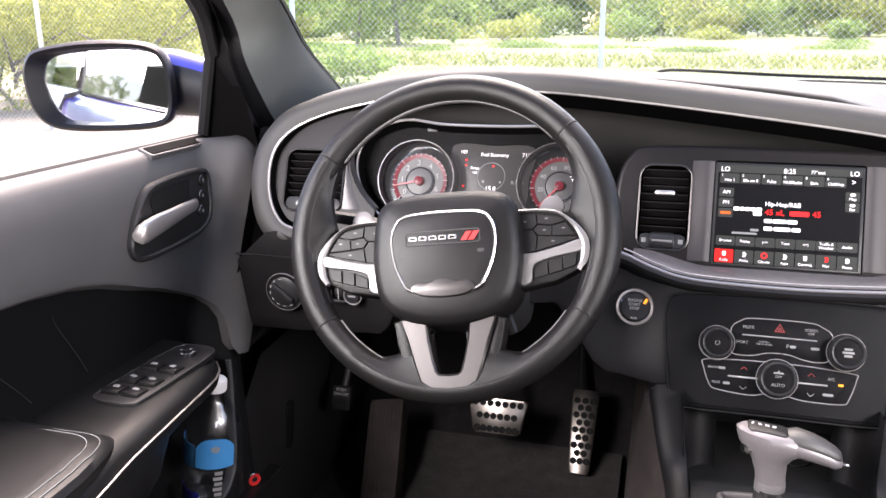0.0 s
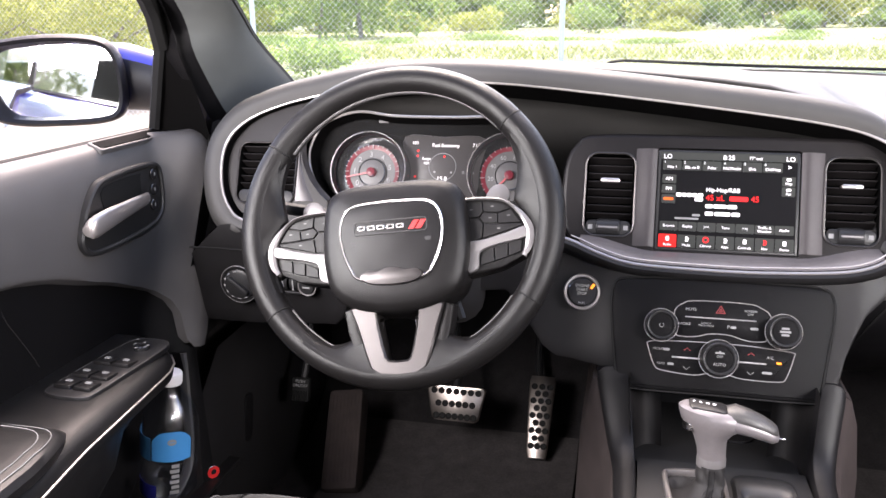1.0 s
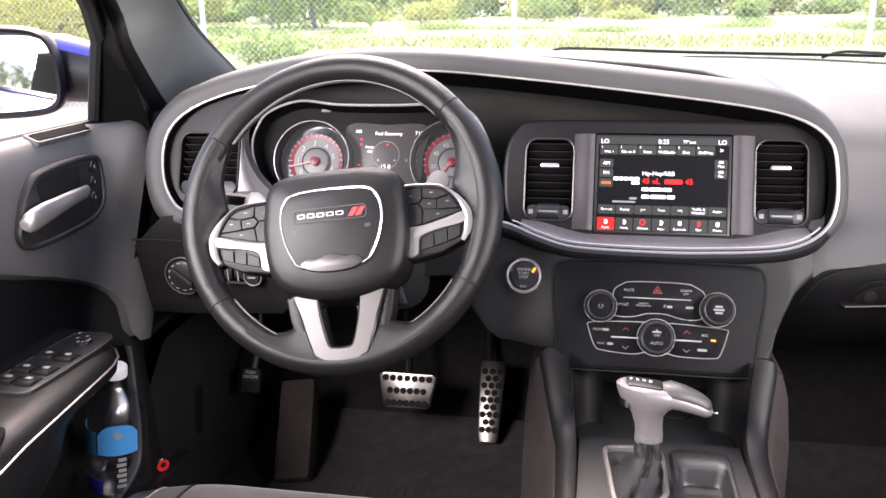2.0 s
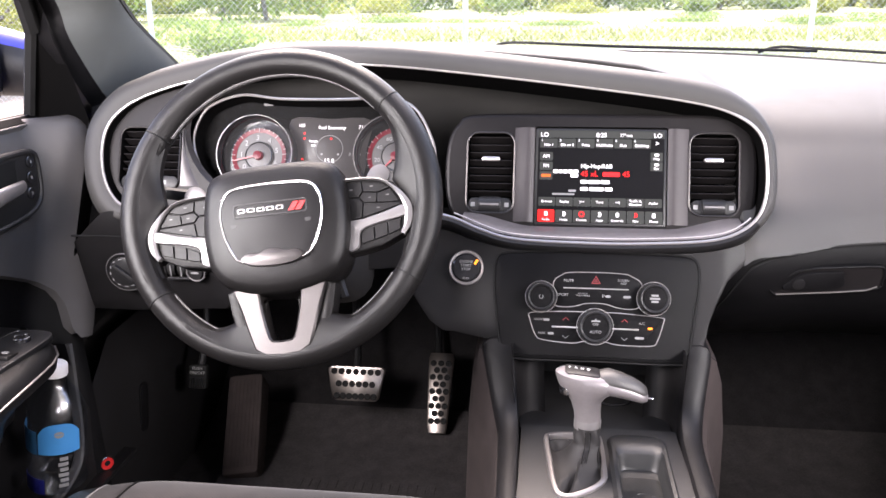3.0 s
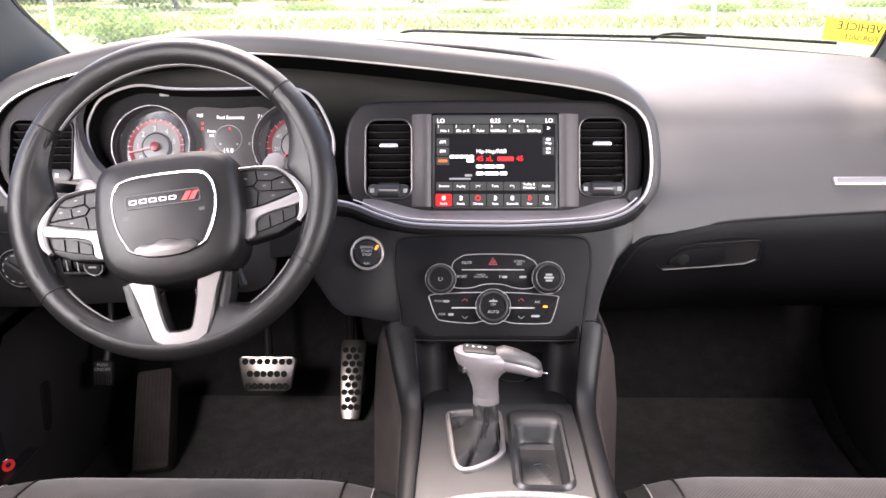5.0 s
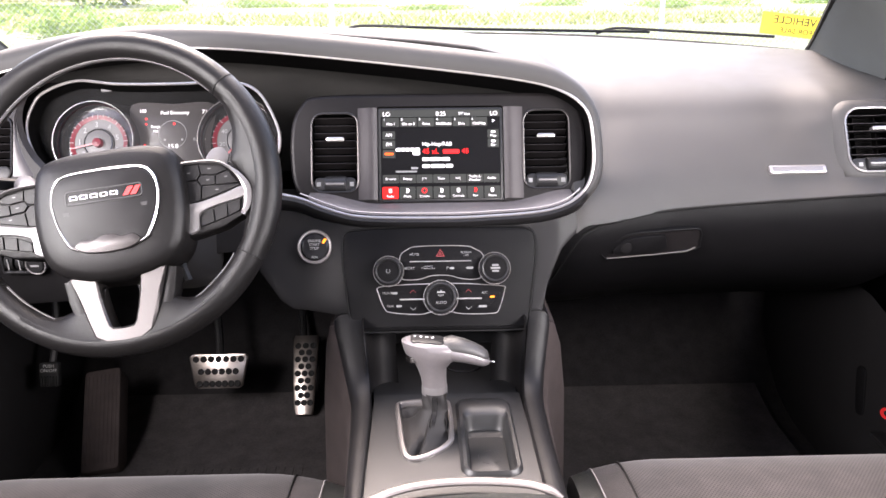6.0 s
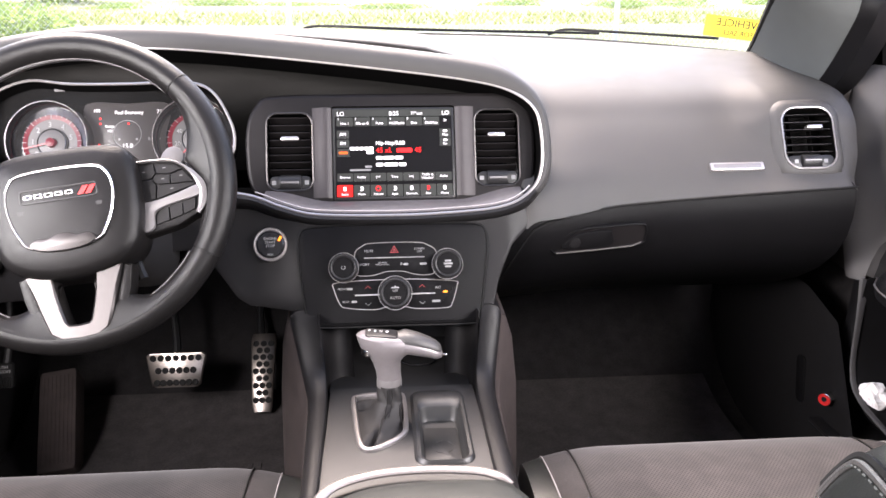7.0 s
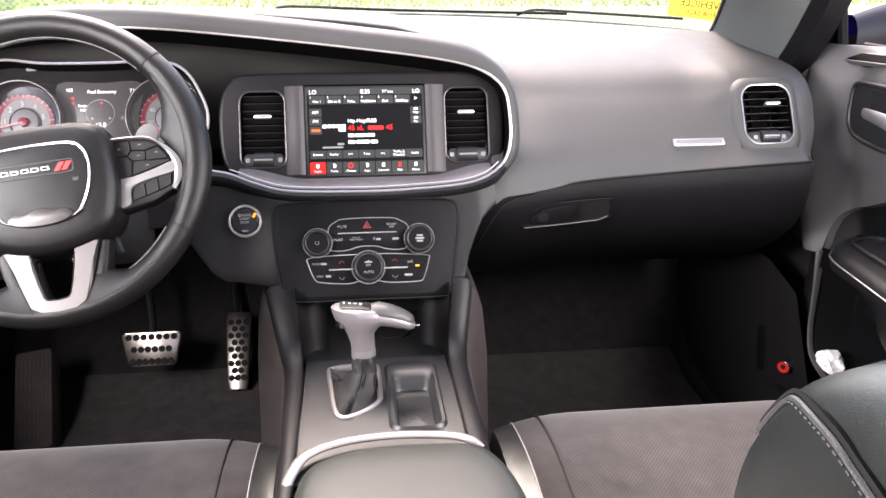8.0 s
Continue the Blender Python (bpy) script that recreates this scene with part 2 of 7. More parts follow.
def lathe(bm, profile, m, n=28):
    """Turns (radius, height) pairs round the frame's third axis."""
    rows = [[m @ Vector((max(r, 1e-5) * math.cos(2 * math.pi * j / n), max(r, 1e-5) * math.sin(2 * math.pi * j / n), h)) for j in range(n)] for r, h in profile]
    rows_to(bm, rows, close_v=True, cap=True)


def box(bm, m, size, bevel=0.0, seg=2):
    b = bmesh.ops.create_cube(bm, size=1, matrix=m @ Matrix.Diagonal((*size, 1)))
    if bevel:
        es = {e for v in b["verts"] for e in v.link_edges}
        bmesh.ops.bevel(bm, geom=list(es), offset=bevel, segments=seg, affect="EDGES", profile=0.5)


def words(text, size, m, material, parent, name="lettering", align="CENTER", depth=0.0002, squash=1.0):
    cu = bpy.data.curves.new(name, "FONT")
    cu.body, cu.size, cu.align_x, cu.align_y, cu.extrude = text, size, align, "CENTER", depth
    cu.resolution_u = 3
    tmp = bpy.data.objects.new(name, cu)
    scene.collection.objects.link(tmp)
    me = bpy.data.meshes.new_from_object(tmp.evaluated_get(bpy.context.evaluated_depsgraph_get()))
    bpy.data.objects.remove(tmp)
    bpy.data.curves.remove(cu)
    me.transform(m @ Matrix.Diagonal((squash, 1, 1, 1)))
    me.materials.clear()
    me.materials.append(material)
    ob = new(name, me)
    ob.parent = parent
    return ob


def frame_at(origin, up, out):
    """A frame whose second axis is up and whose third is out."""
    z = Vector(out).normalized()
    y = Vector(up) - z * Vector(up).dot(z)
    y.normalize()
    x = y.cross(z)
    m = Matrix((x, y, z)).transposed().to_4x4()
    m.translation = Vector(origin)
    return m


T = Matrix.Translation
SLOPE = 0.38
POD_UP, POD_OUT = (0, 0.355, 0.935), (0, -0.935, 0.355)


def pod_frame(x, z, off=0.0, yaw=0.0):
    """A frame on the sloped face of the dash: off is how far ahead of the touchscreen's face it lies."""
    out = Matrix.Rotation(radians(yaw), 3, "Z") @ Vector(POD_OUT)
    return frame_at((x, off + SLOPE * (z - 0.93), z), POD_UP, out)

# ---- dashboard ----
def pod_off(x):
    return -0.03 + 0.035 * smooth((-0.3 - x) / 0.35)


def pod_pt(x, z, w=0.0):
    return Vector((x, pod_off(x) + SLOPE * (z - 0.93) - 0.935 * w, z + 0.355 * w))


POD = [(0.212, 0.853), (0.213, 0.903), (0.203, 0.936), (0.166, 0.962), (0.103, 0.977), (-0.022, 0.993), (-0.179, 1.010), (-0.307, 1.021),
       (-0.42, 1.022), (-0.52, 1.012), (-0.585, 0.999), (-0.644, 0.984), (-0.692, 0.964), (-0.722, 0.934), (-0.731, 0.902), (-0.727, 0.864),
       (-0.712, 0.834), (-0.687, 0.817), (-0.62, 0.81), (-0.5, 0.822), (-0.38, 0.834), (-0.28, 0.834), (-0.217, 0.825), (-0.192, 0.819),
       (-0.160, 0.807), (-0.113, 0.796), (-0.02, 0.793), (0.057, 0.794), (0.149, 0.801), (0.194, 0.821)]
POD_LOOP = [tuple(p) for p in curve(POD, 6, closed=True)]
CLUSTER = [(-0.242, 0.876), (-0.231, 0.901), (-0.238, 0.932), (-0.263, 0.971), (-0.302, 0.984), (-0.377, 0.982), (-0.468, 0.981), (-0.531, 0.985),
           (-0.58, 0.969), (-0.598, 0.949), (-0.606, 0.921), (-0.597, 0.889), (-0.571, 0.857), (-0.53, 0.836), (-0.42, 0.828), (-0.29, 0.838)]
CLU_LOOP = [tuple(p) for p in curve(CLUSTER, 5, closed=True)]


def crest(x):
    return lerp(x, (-0.78, -0.72, -0.64, -0.52, -0.409, -0.258, -0.163, -0.022, 0.056, 0.175, 0.228, 0.3), (0.94, 0.965, 1.0, 1.031, 1.044, 1.046, 1.041, 1.030, 1.020, 0.984, 0.942, 0.91))


def pad_profile(x):
    ax = abs(x)
    yg, zg = 0.63 - 0.28 * (ax / 0.76) ** 2.2, 1.0 - 0.05 * x * x
    c = crest(x)
    drv = [(yg, zg), (yg * 0.6 + 0.05, (zg + c) / 2 + 0.004), (0.14, c - 0.004), (0.08, c - 0.003), (0.06, c - 0.012), (0.13, c - 0.05), (0.2, 0.88), (0.2, 0.80)]
    zb = lerp(x, (0.13, 0.148, 0.168, 0.203, 0.264, 0.388, 0.69), (0.66, 0.70, 0.745, 0.777, 0.780, 0.791, 0.808))
    v = smooth((x - 0.54) / 0.07)
    k = 0.03 * smooth((ax - 0.5) / 0.25)
    q = 0.008 * smooth((x - 0.4) / 0.2)
    n = 0.045 * (1 - smooth((x - 0.2) / 0.16))
    pas = [(yg, zg), (0.40 - 2 * k, 0.988 - 0.3 * k), (0.24 - k, 0.968 - 0.2 * k), (0.125 - 0.025 * v, 0.938 + 0.006 * v), (0.066 + q - 0.024 * v, 0.90 + 0.01 * v), (0.022 + q - 0.4 * n - 0.002 * v, 0.862 + 0.003 * v), (-0.012 + q - 0.8 * n, 0.825), (-0.032 - n - 0.38 * max(0, 0.777 - zb), zb)]
    ss = [smooth((x - 0.17) / 0.088)] * 5 + [smooth((x - 0.157) / 0.075)] + [smooth((x - 0.125) / 0.07)] * 2
    return [(d[0] * (1 - s) + p[0] * s, d[1] * (1 - s) + p[1] * s) for d, p, s in zip(drv, pas, ss)]


dash = thing("dashboard", "black soft-touch car dashboard with satin chrome outline", "dashboard")
bm = bmesh.new()
xs = [-0.78, -0.778, -0.77, -0.755, -0.735] + list(np.linspace(-0.72, 0.14, 30)) + list(np.linspace(0.15, 0.3, 16)) + list(np.linspace(0.32, 0.58, 12)) + list(np.linspace(0.592, 0.712, 22)) + [0.72, 0.733, 0.741, 0.745]
grid = []
for x in xs:
    sag = 0.0
    xe = 0.735 if x < 0 else 0.71
    if abs(x) > xe:
        sag = (0.02 if x < 0 else 0.011) * ((abs(x) - xe) / 0.035) ** 2
    grid.append([(x - max(0.0, x - 0.69) * 0.45 * smooth((0.87 - z) / 0.07), y + sag * 0.6, z - sag) for y, z in curve(pad_profile(x), 9)])
rows_to(bm, grid)
VR = frame_at((0.653, 0.021, 0.876), (0, 0.49, 0.87), (-0.03, -0.87, 0.49))
VI = VR.inverted()
bmesh.ops.delete(bm, geom=[f for f in bm.faces if all(abs((VI @ v.co).x) < 0.05 and abs((VI @ v.co).y) < 0.06 and abs((VI @ v.co).z) < 0.08 for v in f.verts)], context="FACES")
part("top_pad", bm, M_PAD, dash, "grey-black grained vinyl pad")


def tall(x, z):
    """The rim is broader along the hood than below the bay."""
    return 1 + 0.35 * smooth((z - 0.94) / 0.04) * (1 - smooth((x - 0.15) / 0.06)) - 0.3 * smooth((x - 0.185) / 0.03) - 0.35 * smooth((0.85 - z) / 0.03) * smooth((x + 0.3) / 0.1) + 0.55 * smooth((-0.67 - x) / 0.05)


bm = bmesh.new()
normals = inset(POD_LOOP, 1.0)
rings = []
for d, w in ((-0.006, -0.05), (-0.003, -0.02), (-0.001, -0.002), (0.004, 0.001), (0.009, 0.003), (0.015, 0.001), (0.020, -0.006), (0.025, -0.02), (0.028, -0.06)):
    rings.append([pod_pt(x + (nx - x) * d * tall(x, z), z + (nz - z) * d * tall(x, z), w) for (x, z), (nx, nz) in zip(POD_LOOP, normals)])
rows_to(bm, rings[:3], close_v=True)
part("bay_throat", bm, M_BAY, dash, "throat of the bay, black for its shade")
bm = bmesh.new()
n = len(POD_LOOP)
under = [i for i in range(n) if POD_LOOP[i][1] < 0.842 and -0.66 < POD_LOOP[i][0] < 0.2]
first = [i for i in under if (i - 1) % n not in under][0]
order = [(first + k) % n for k in range(n)]
cut = len(under)
rows_to(bm, [[r[i] for i in order[cut - 1:] + order[:1]] for r in rings[2:]])
part("hood_rim", bm, M_PAD, dash, "rounded vinyl rim round the instrument bay")
bm = bmesh.new()
rows_to(bm, [[r[i] for i in order[:cut]] for r in rings[2:]])
part("lower_rim", bm, M_LOW, dash, "darker stretch of the rim below the bay")
bm = bmesh.new()
tube(bm, [pod_pt(*inset(POD_LOOP, -0.0062)[i], -0.0035) for i in order[:cut] if POD_LOOP[i][0] > -0.2], 0.0011, 6)
part("inner_line", bm, M_LINE, dash, "second thin chrome line")
bm = bmesh.new()
tube(bm, [pod_pt(x, z - 0.001 * smooth((z - 0.94) / 0.03), -0.0012 - 0.003 * smooth((z - 0.94) / 0.03)) for x, z in POD_LOOP], 0.0024, 8, closed=True)
part("chrome_outline", bm, M_LINE, dash, "thin satin chrome line")

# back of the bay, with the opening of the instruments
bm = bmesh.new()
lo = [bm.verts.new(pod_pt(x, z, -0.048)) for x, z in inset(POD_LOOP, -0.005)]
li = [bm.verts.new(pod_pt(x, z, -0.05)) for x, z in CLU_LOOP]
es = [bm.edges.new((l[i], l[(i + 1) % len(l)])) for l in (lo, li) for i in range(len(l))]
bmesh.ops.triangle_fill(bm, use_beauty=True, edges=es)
part("bay_panel", bm, M_BAY, dash, "bay panel, black for its shade", smooth=False)


# end panel round the driver's vent, and the pale trim between vent and instruments
def end_pt(x, z):
    return (x, 0.022 + SLOPE * (z - 0.93), z)


def clu_side(z0, z1, d=0.004):
    return sorted(((x, z) for x, z in inset(CLU_LOOP, d) if x < -0.555 and z0 < z < z1), key=lambda p: p[1])


bm = bmesh.new()
POD_END = [(x, z) for x, z in inset(POD_LOOP, -0.003) if x < -0.555]
lo = POD_END + clu_side(0.8, 1.0)
hole = rounded(0.096, 0.096 * 0.935, 0.016, 5, -0.662, 0.882)
es = []
for loop in (lo, hole):
    vs = [bm.verts.new(end_pt(*p)) for p in loop]
    es += [bm.edges.new((vs[i], vs[(i + 1) % len(vs)])) for i in range(len(vs))]
bmesh.ops.triangle_fill(bm, use_beauty=True, edges=es)
part("end_panel", bm, M_FRAME, dash, "dark satin panel round the end vent", smooth=False)
bm = bmesh.new()
rows = []
for x, z in clu_side(0.84, 0.966, 0.0035):
    xl = min(x - 0.001, lerp(z, (0.835, 0.925, 0.945, 0.967), (-0.612, -0.612, -0.605, x - 0.001)))
    rows.append([Vector(end_pt(xl + (x - xl) * t, z)) + Vector((0, -0.004 + 0.022 * t ** 3, 0)) for t in np.linspace(0, 1, 7)])
rows_to(bm, rows)
part("side_trim", bm, M_SATIN, dash, "pale satin trim beside the instruments")


def lower_off(x):
    return lerp(x, (-0.77, -0.3, -0.19, -0.14, 0.165, 0.2, 0.24), (0.002, 0.0, -0.006, -0.022, -0.022, -0.012, 0.02))


def lower_bottom(x):
    return lerp(x, (-0.77, -0.7, -0.55, -0.51, -0.28, -0.22, 0.134, 0.146, 0.166, 0.2, 0.24), (0.64, 0.64, 0.65, 0.72, 0.745, 0.668, 0.648, 0.70, 0.745, 0.775, 0.778))


POD_LOW = sorted((x, z) for x, z in POD_LOOP if z < 0.87 and not (z > 0.826 and (x > 0.19 or x < -0.7)))


def pod_low(x):
    return lerp(x, [p[0] for p in POD_LOW], [p[1] for p in POD_LOW])


bm = bmesh.new()
grid = []
for x in list(np.linspace(-0.778, 0.12, 50)) + list(np.linspace(0.13, 0.24, 16)):
    zb, o = lower_bottom(x), lower_off(x)
    tip = 0.63 * smooth((-0.45 - x) / 0.12)
    col = [(x, o + SLOPE * (z - 0.93) + tip * max(0, 0.80 - z), z) for z in np.linspace(max(zb + 0.012, pod_low(x) - 0.012 - 0.9 * max(0, -0.72 - x)), zb + 0.006, 9)]
    yb = o + SLOPE * (zb - 0.93) + tip * max(0, 0.80 - zb)
    grid.append(col + [(x, yb + 0.002, zb + 0.001), (x, yb + 0.012, zb - 0.002), (x, yb + 0.25, zb - 0.01)])
rows_to(bm, grid)
part("lower_panel", bm, M_LOW, dash, "dark grained plastic lower panel")
bm = bmesh.new()
tube(bm, [(x, 0.001 + SLOPE * (z - 0.93) + 0.63 * (0.80 - z) - 0.0005, z) for x, z in ((-0.778, 0.771), (-0.73, 0.772), (-0.69, 0.771), (-0.66, 0.769))], 0.0016, 6)
part("panel_joint", bm, M_RUBBER, dash, "dark joint line")

# side cheeks of the dash
for s in (-1, 1):
    bm = bmesh.new()
    x0 = 0.777 * s if s < 0 else 0.7455
    rows_to(bm, [[(x0, (0.06 if s < 0 else 0.1) - 0.5 * (0.95 - z), z), (x0 * 1.006, (0.08 if s < 0 else 0.12) - 0.5 * (0.95 - z), z), (x0 * 1.006, 0.5, z)] for z in np.linspace(0.74 if s < 0 else 0.79, 0.95 if s < 0 else 0.915, 8)])
    part("side_cheek", bm, M_LOW, dash)


def air_vent(x, z, off, w, h, yaw=0.0, slats=6, tab=0.0, wheel=True, m=None, tip=-22, rc=0.016):
    v = thing("air_vent", "black slatted air vent with chrome surround", "air vent", "dashboard air vents")
    m = m or pod_frame(x, z, off, yaw)
    loop = rounded(w, h, rc, 5)
    bm = bmesh.new()
    tube(bm, [m @ Vector((a, b, 0.001)) for a, b in rounded(w, h, rc, 6)], 0.0014, 8, closed=True)
    part("surround", bm, M_LINE if tip > 0 else M_SPOKE, v, "bright chrome ring")
    bm = bmesh.new()
    rows_to(bm, [[m @ Vector((a, b, d)) for a, b in loop] for d in (0.003, -0.02, -0.046)], close_v=True)
    bm.faces.new([bm.verts.new(m @ Vector((a, b, -0.046))) for a, b in loop])
    part("duct", bm, M_BAY, v)
    hb = 0.022 if wheel else 0.006
    for i in range(slats):
        yy = -h / 2 + hb + (i + 0.6) * (h - hb - 0.004) / slats
        bm = bmesh.new()
        box(bm, m @ T((0, yy, -0.012)) @ Matrix.Rotation(radians(tip), 4, "X"), (w - 0.006, 0.0016, 0.016), 0.0006, 1)
        part("slat", bm, M_FRAME, v, smooth=False)
    for j in (-1, 1):
        bm = bmesh.new()
        box(bm, m @ T((j * w * 0.2, hb / 2, -0.03)), (0.0016, h - hb - 0.006, 0.012), 0.0004, 1)
        part("vane", bm, M_BAY, v, smooth=False)
    bm = bmesh.new()
    slab(bm, rounded(0.026, 0.006, 0.0028, 3), m @ T((tab, -h / 2 + hb + 0.6 * (h - hb), -0.004)), -0.004, 0.004, 0.0015)
    part("tab", bm, M_LINE, v, "chrome direction tab")
    if wheel:
        bm = bmesh.new()
        slab(bm, rounded(w - 0.006, 0.019, 0.008, 4), m @ T((0, -h / 2 + 0.012, 0)), -0.014, -0.002, 0.001)
        part("base_plate", bm, M_DARK, v)
        bm = bmesh.new()
        lathe(bm, ((0.001, -0.016), (0.011, -0.015), (0.012, -0.012), (0.012, 0.012), (0.011, 0.015), (0.001, 0.016)), m @ T((0, -h / 2 + 0.012, -0.006)) @ Matrix.Rotation(radians(90), 4, "Y"), 20)
        part("thumb_wheel", bm, M_DARK, v, "dark thumb wheel")
        bm = bmesh.new()
        box(bm, m @ T((0, -h / 2 + 0.0115, 0.0058)), (0.026, 0.003, 0.0016), 0.0006, 1)
        part("thumb_wheel_trim", bm, M_SILVER, v, "silver grip strip")
        for j in (-1, 1):
            bm = bmesh.new()
            box(bm, m @ T((j * 0.0235, -h / 2 + 0.012, -0.0018)), (0.006, 0.006, 0.0006))
            part("symbol", bm, M_GREYP, v, smooth=False)
    return v


air_vent(-0.151, 0.874, 0.0, 0.066, 0.113, slats=8)
air_vent(0.152, 0.876, 0.0, 0.066, 0.113, slats=8)
air_vent(-0.662, 0.882, 0.02, 0.094, 0.094, tab=0.01)
air_vent(0, 0, 0, 0.082, 0.1, tab=0.012, slats=6, m=VR, tip=12, rc=0.024)
bm = bmesh.new()
rows_to(bm, [[VR @ Vector((a, b, h)) for a, b in rounded(0.082 + 2 * d, 0.1 + 2 * d, 0.024 + d if d < 0.006 else 0.014 + d, 6)] for d, h in ((0.0, -0.01), (0.001, 0.0), (0.004, 0.0006), (0.008, -0.002), (0.014, -0.007), (0.02, -0.018), (0.022, -0.04))], close_v=True)
part("vent_pod", bm, M_PAD, dash, "rounded vinyl pod round the end vent")

# bezel round the touchscreen and the two vents
m = pod_frame(0, 0.93)
top, bot = 0.018, -0.135
outer = [tuple(p) for p in curve([(0.19, top - 0.01), (0.165, top), (0, top + 0.001), (-0.165, top), (-0.195, top - 0.012), (-0.208, top - 0.045), (-0.207, -0.09), (-0.195, -0.118), (-0.165, -0.132), (-0.1, bot - 0.006), (0, bot - 0.008), (0.1, bot - 0.006), (0.165, -0.132), (0.192, -0.118), (0.202, -0.09), (0.203, top - 0.045)], 4, closed=True)]
hole = rounded(0.181, 0.138, 0.004, 3, 0, -0.063)
hole_l, hole_r = (rounded(0.066, 0.113, 0.016, 5, cx, cy) for cx, cy in ((-0.151, -0.0596), (0.152, -0.0576)))
bm = bmesh.new()
es = []
for loop in (outer, hole, hole_l, hole_r):
    vs = [bm.verts.new(m @ Vector((a, b, 0.0))) for a, b in loop]
    es += [bm.edges.new((vs[i], vs[(i + 1) % len(vs)])) for i in range(len(vs))]
bmesh.ops.triangle_fill(bm, use_beauty=True, edges=es)
for e in [e for e in bm.edges if len(e.link_faces) == 1]:
    e.tag = True
rows_to(bm, [[m @ Vector((a, b, d)) for a, b in inset(outer, o)] for o, d in ((0.0, 0.0), (0.003, -0.001), (0.0055, -0.004), (0.0065, -0.014))], close_v=True)
rows_to(bm, [[m @ Vector((a, b, d)) for a, b in hole] for d in (0.0, -0.008)], close_v=True)
bez = part("center_bezel", bm, M_FRAME, dash, "graphite satin bezel framing the touchscreen and two vents", smooth=False)
bm = bmesh.new()
rows = []
for x in np.linspace(-0.186, 0.184, 33):
    zb = pod_low(x)
    e = smooth((abs(x) - 0.09) / 0.09)
    b = pod_pt(x, zb + 0.0035, -0.002)
    a = m @ Vector((x, -0.1335 + 0.017 * e, 0.0012))
    rows.append([a.lerp(b, t) + Vector((0, -0.935, 0.355)) * 0.004 * math.sin(math.pi * t) for t in np.linspace(0, 1, 7)])
rows_to(bm, rows)
part("lower_lip", bm, M_LIP, bez, "satin lip below the screen, pale for its light")
for s in (-1, 1):
    bm = bmesh.new()
    g = [[m @ Vector((s * (0.0905 + 0.0275 * i / 10), y, 0.0006 + 0.0034 * math.sin(math.pi * (i / 10) ** 0.6) ** 2)) for i in range(11)] for y in np.linspace(0.004, -0.128, 6)]
    rows_to(bm, g)
    part("column", bm, M_RIB, bez, "soft-edged vertical rib beside the screen")

# ---- touchscreen ----
scr = thing("touchscreen", "lit black touchscreen with white and red radio menu", "touchscreen")
m = frame_at((0, -0.0225, 0.8705), (0, 0.355, 0.935), POD_OUT)
bm = bmesh.new()
slab(bm, rounded(0.179, 0.135, 0.003, 3), m, -0.012, -0.0012, 0.001)
part("glass", bm, M_DARK, scr, "gloss black screen border")
bm = bmesh.new()
slab(bm, rounded(0.171, 0.128, 0.001, 2), m, -0.002, -0.0004)
part("display", bm, M_SCREEN, scr, "lit dark display")


def sp(px, py, d=0.0):
    """A place on the display from 0 to 1 across and down."""
    return m @ T(((px - 0.5) * 0.171, (0.5 - py) * 0.128, d))


def sbox(px0, py0, px1, py1, material, name="menu_button", d=0.0002, r=0.0012, z=-0.0004):
    bm = bmesh.new()
    slab(bm, rounded((px1 - px0) * 0.171, (py1 - py0) * 0.128, r, 2), sp((px0 + px1) / 2, (py0 + py1) / 2), z, z + d)
    return part(name, bm, material, scr, smooth=False)


sbox(0.0, 0.0, 1.0, 0.075, M_SCRBTN, "status_bar", r=0.0004)
for tx, sx in (("LO", 0.05), ("LO", 0.95)):
    words(tx, 0.0085, sp(sx, 0.045), M_WHITE, scr)
words("8:25", 0.0085, sp(0.505, 0.045), M_WHITE, scr)
words("77°out", 0.006, sp(0.70, 0.045), M_WHITE, scr)
for i, tx in enumerate(("Hits 1", "80s on 8", "Pulse", "NU2Radio", "Elvis", "ChillHop")):
    sbox(0.015 + 0.148 * i, 0.085, 0.155 + 0.148 * i, 0.185, M_SCRBTN)
    words(str(i + 1), 0.0045, sp(0.03 + 0.148 * i, 0.105), M_WHITE, scr)
    words(tx, 0.0052, sp(0.085 + 0.148 * i, 0.155), M_WHITE, scr)
words(">", 0.009, sp(0.945, 0.13), M_WHITE, scr)
for i, tx in enumerate(("AM", "FM")):
    sbox(0.015, 0.235 + 0.105 * i, 0.12, 0.325 + 0.105 * i, M_SCRBTN)
    words(tx, 0.0065, sp(0.067, 0.28 + 0.105 * i), M_WHITE, scr)
sbox(0.015, 0.445, 0.12, 0.535, M_SCRBTN)
sbox(0.03, 0.475, 0.105, 0.505, M_SXM, "label_bar", 0.0004)
for i, tx in enumerate(("Map", "Fav")):
    sbox(0.895, 0.225 + 0.105 * i, 0.99, 0.32 + 0.105 * i, M_SCRBTN)
    words(tx, 0.005, sp(0.942, 0.295 + 0.105 * i), M_WHITE, scr)
    sbox(0.925, 0.24 + 0.105 * i, 0.96, 0.265 + 0.105 * i, M_WHITE, "symbol", 0.0004)
for x0, x1 in ((0.125, 0.165), (0.17, 0.2), (0.205, 0.24), (0.245, 0.28), (0.285, 0.325)):
    sbox(x0, 0.425, x1, 0.462, M_WHITE, "logo_bar", 0.0004)
sbox(0.265, 0.468, 0.325, 0.505, M_WHITE, "logo_bar", 0.0004)
sbox(0.12, 0.68, 0.3, 0.7, M_GREYP, "logo_bar", 0.0004)
sbox(0.25, 0.64, 0.31, 0.665, M_GREYP, "logo_bar", 0.0004)
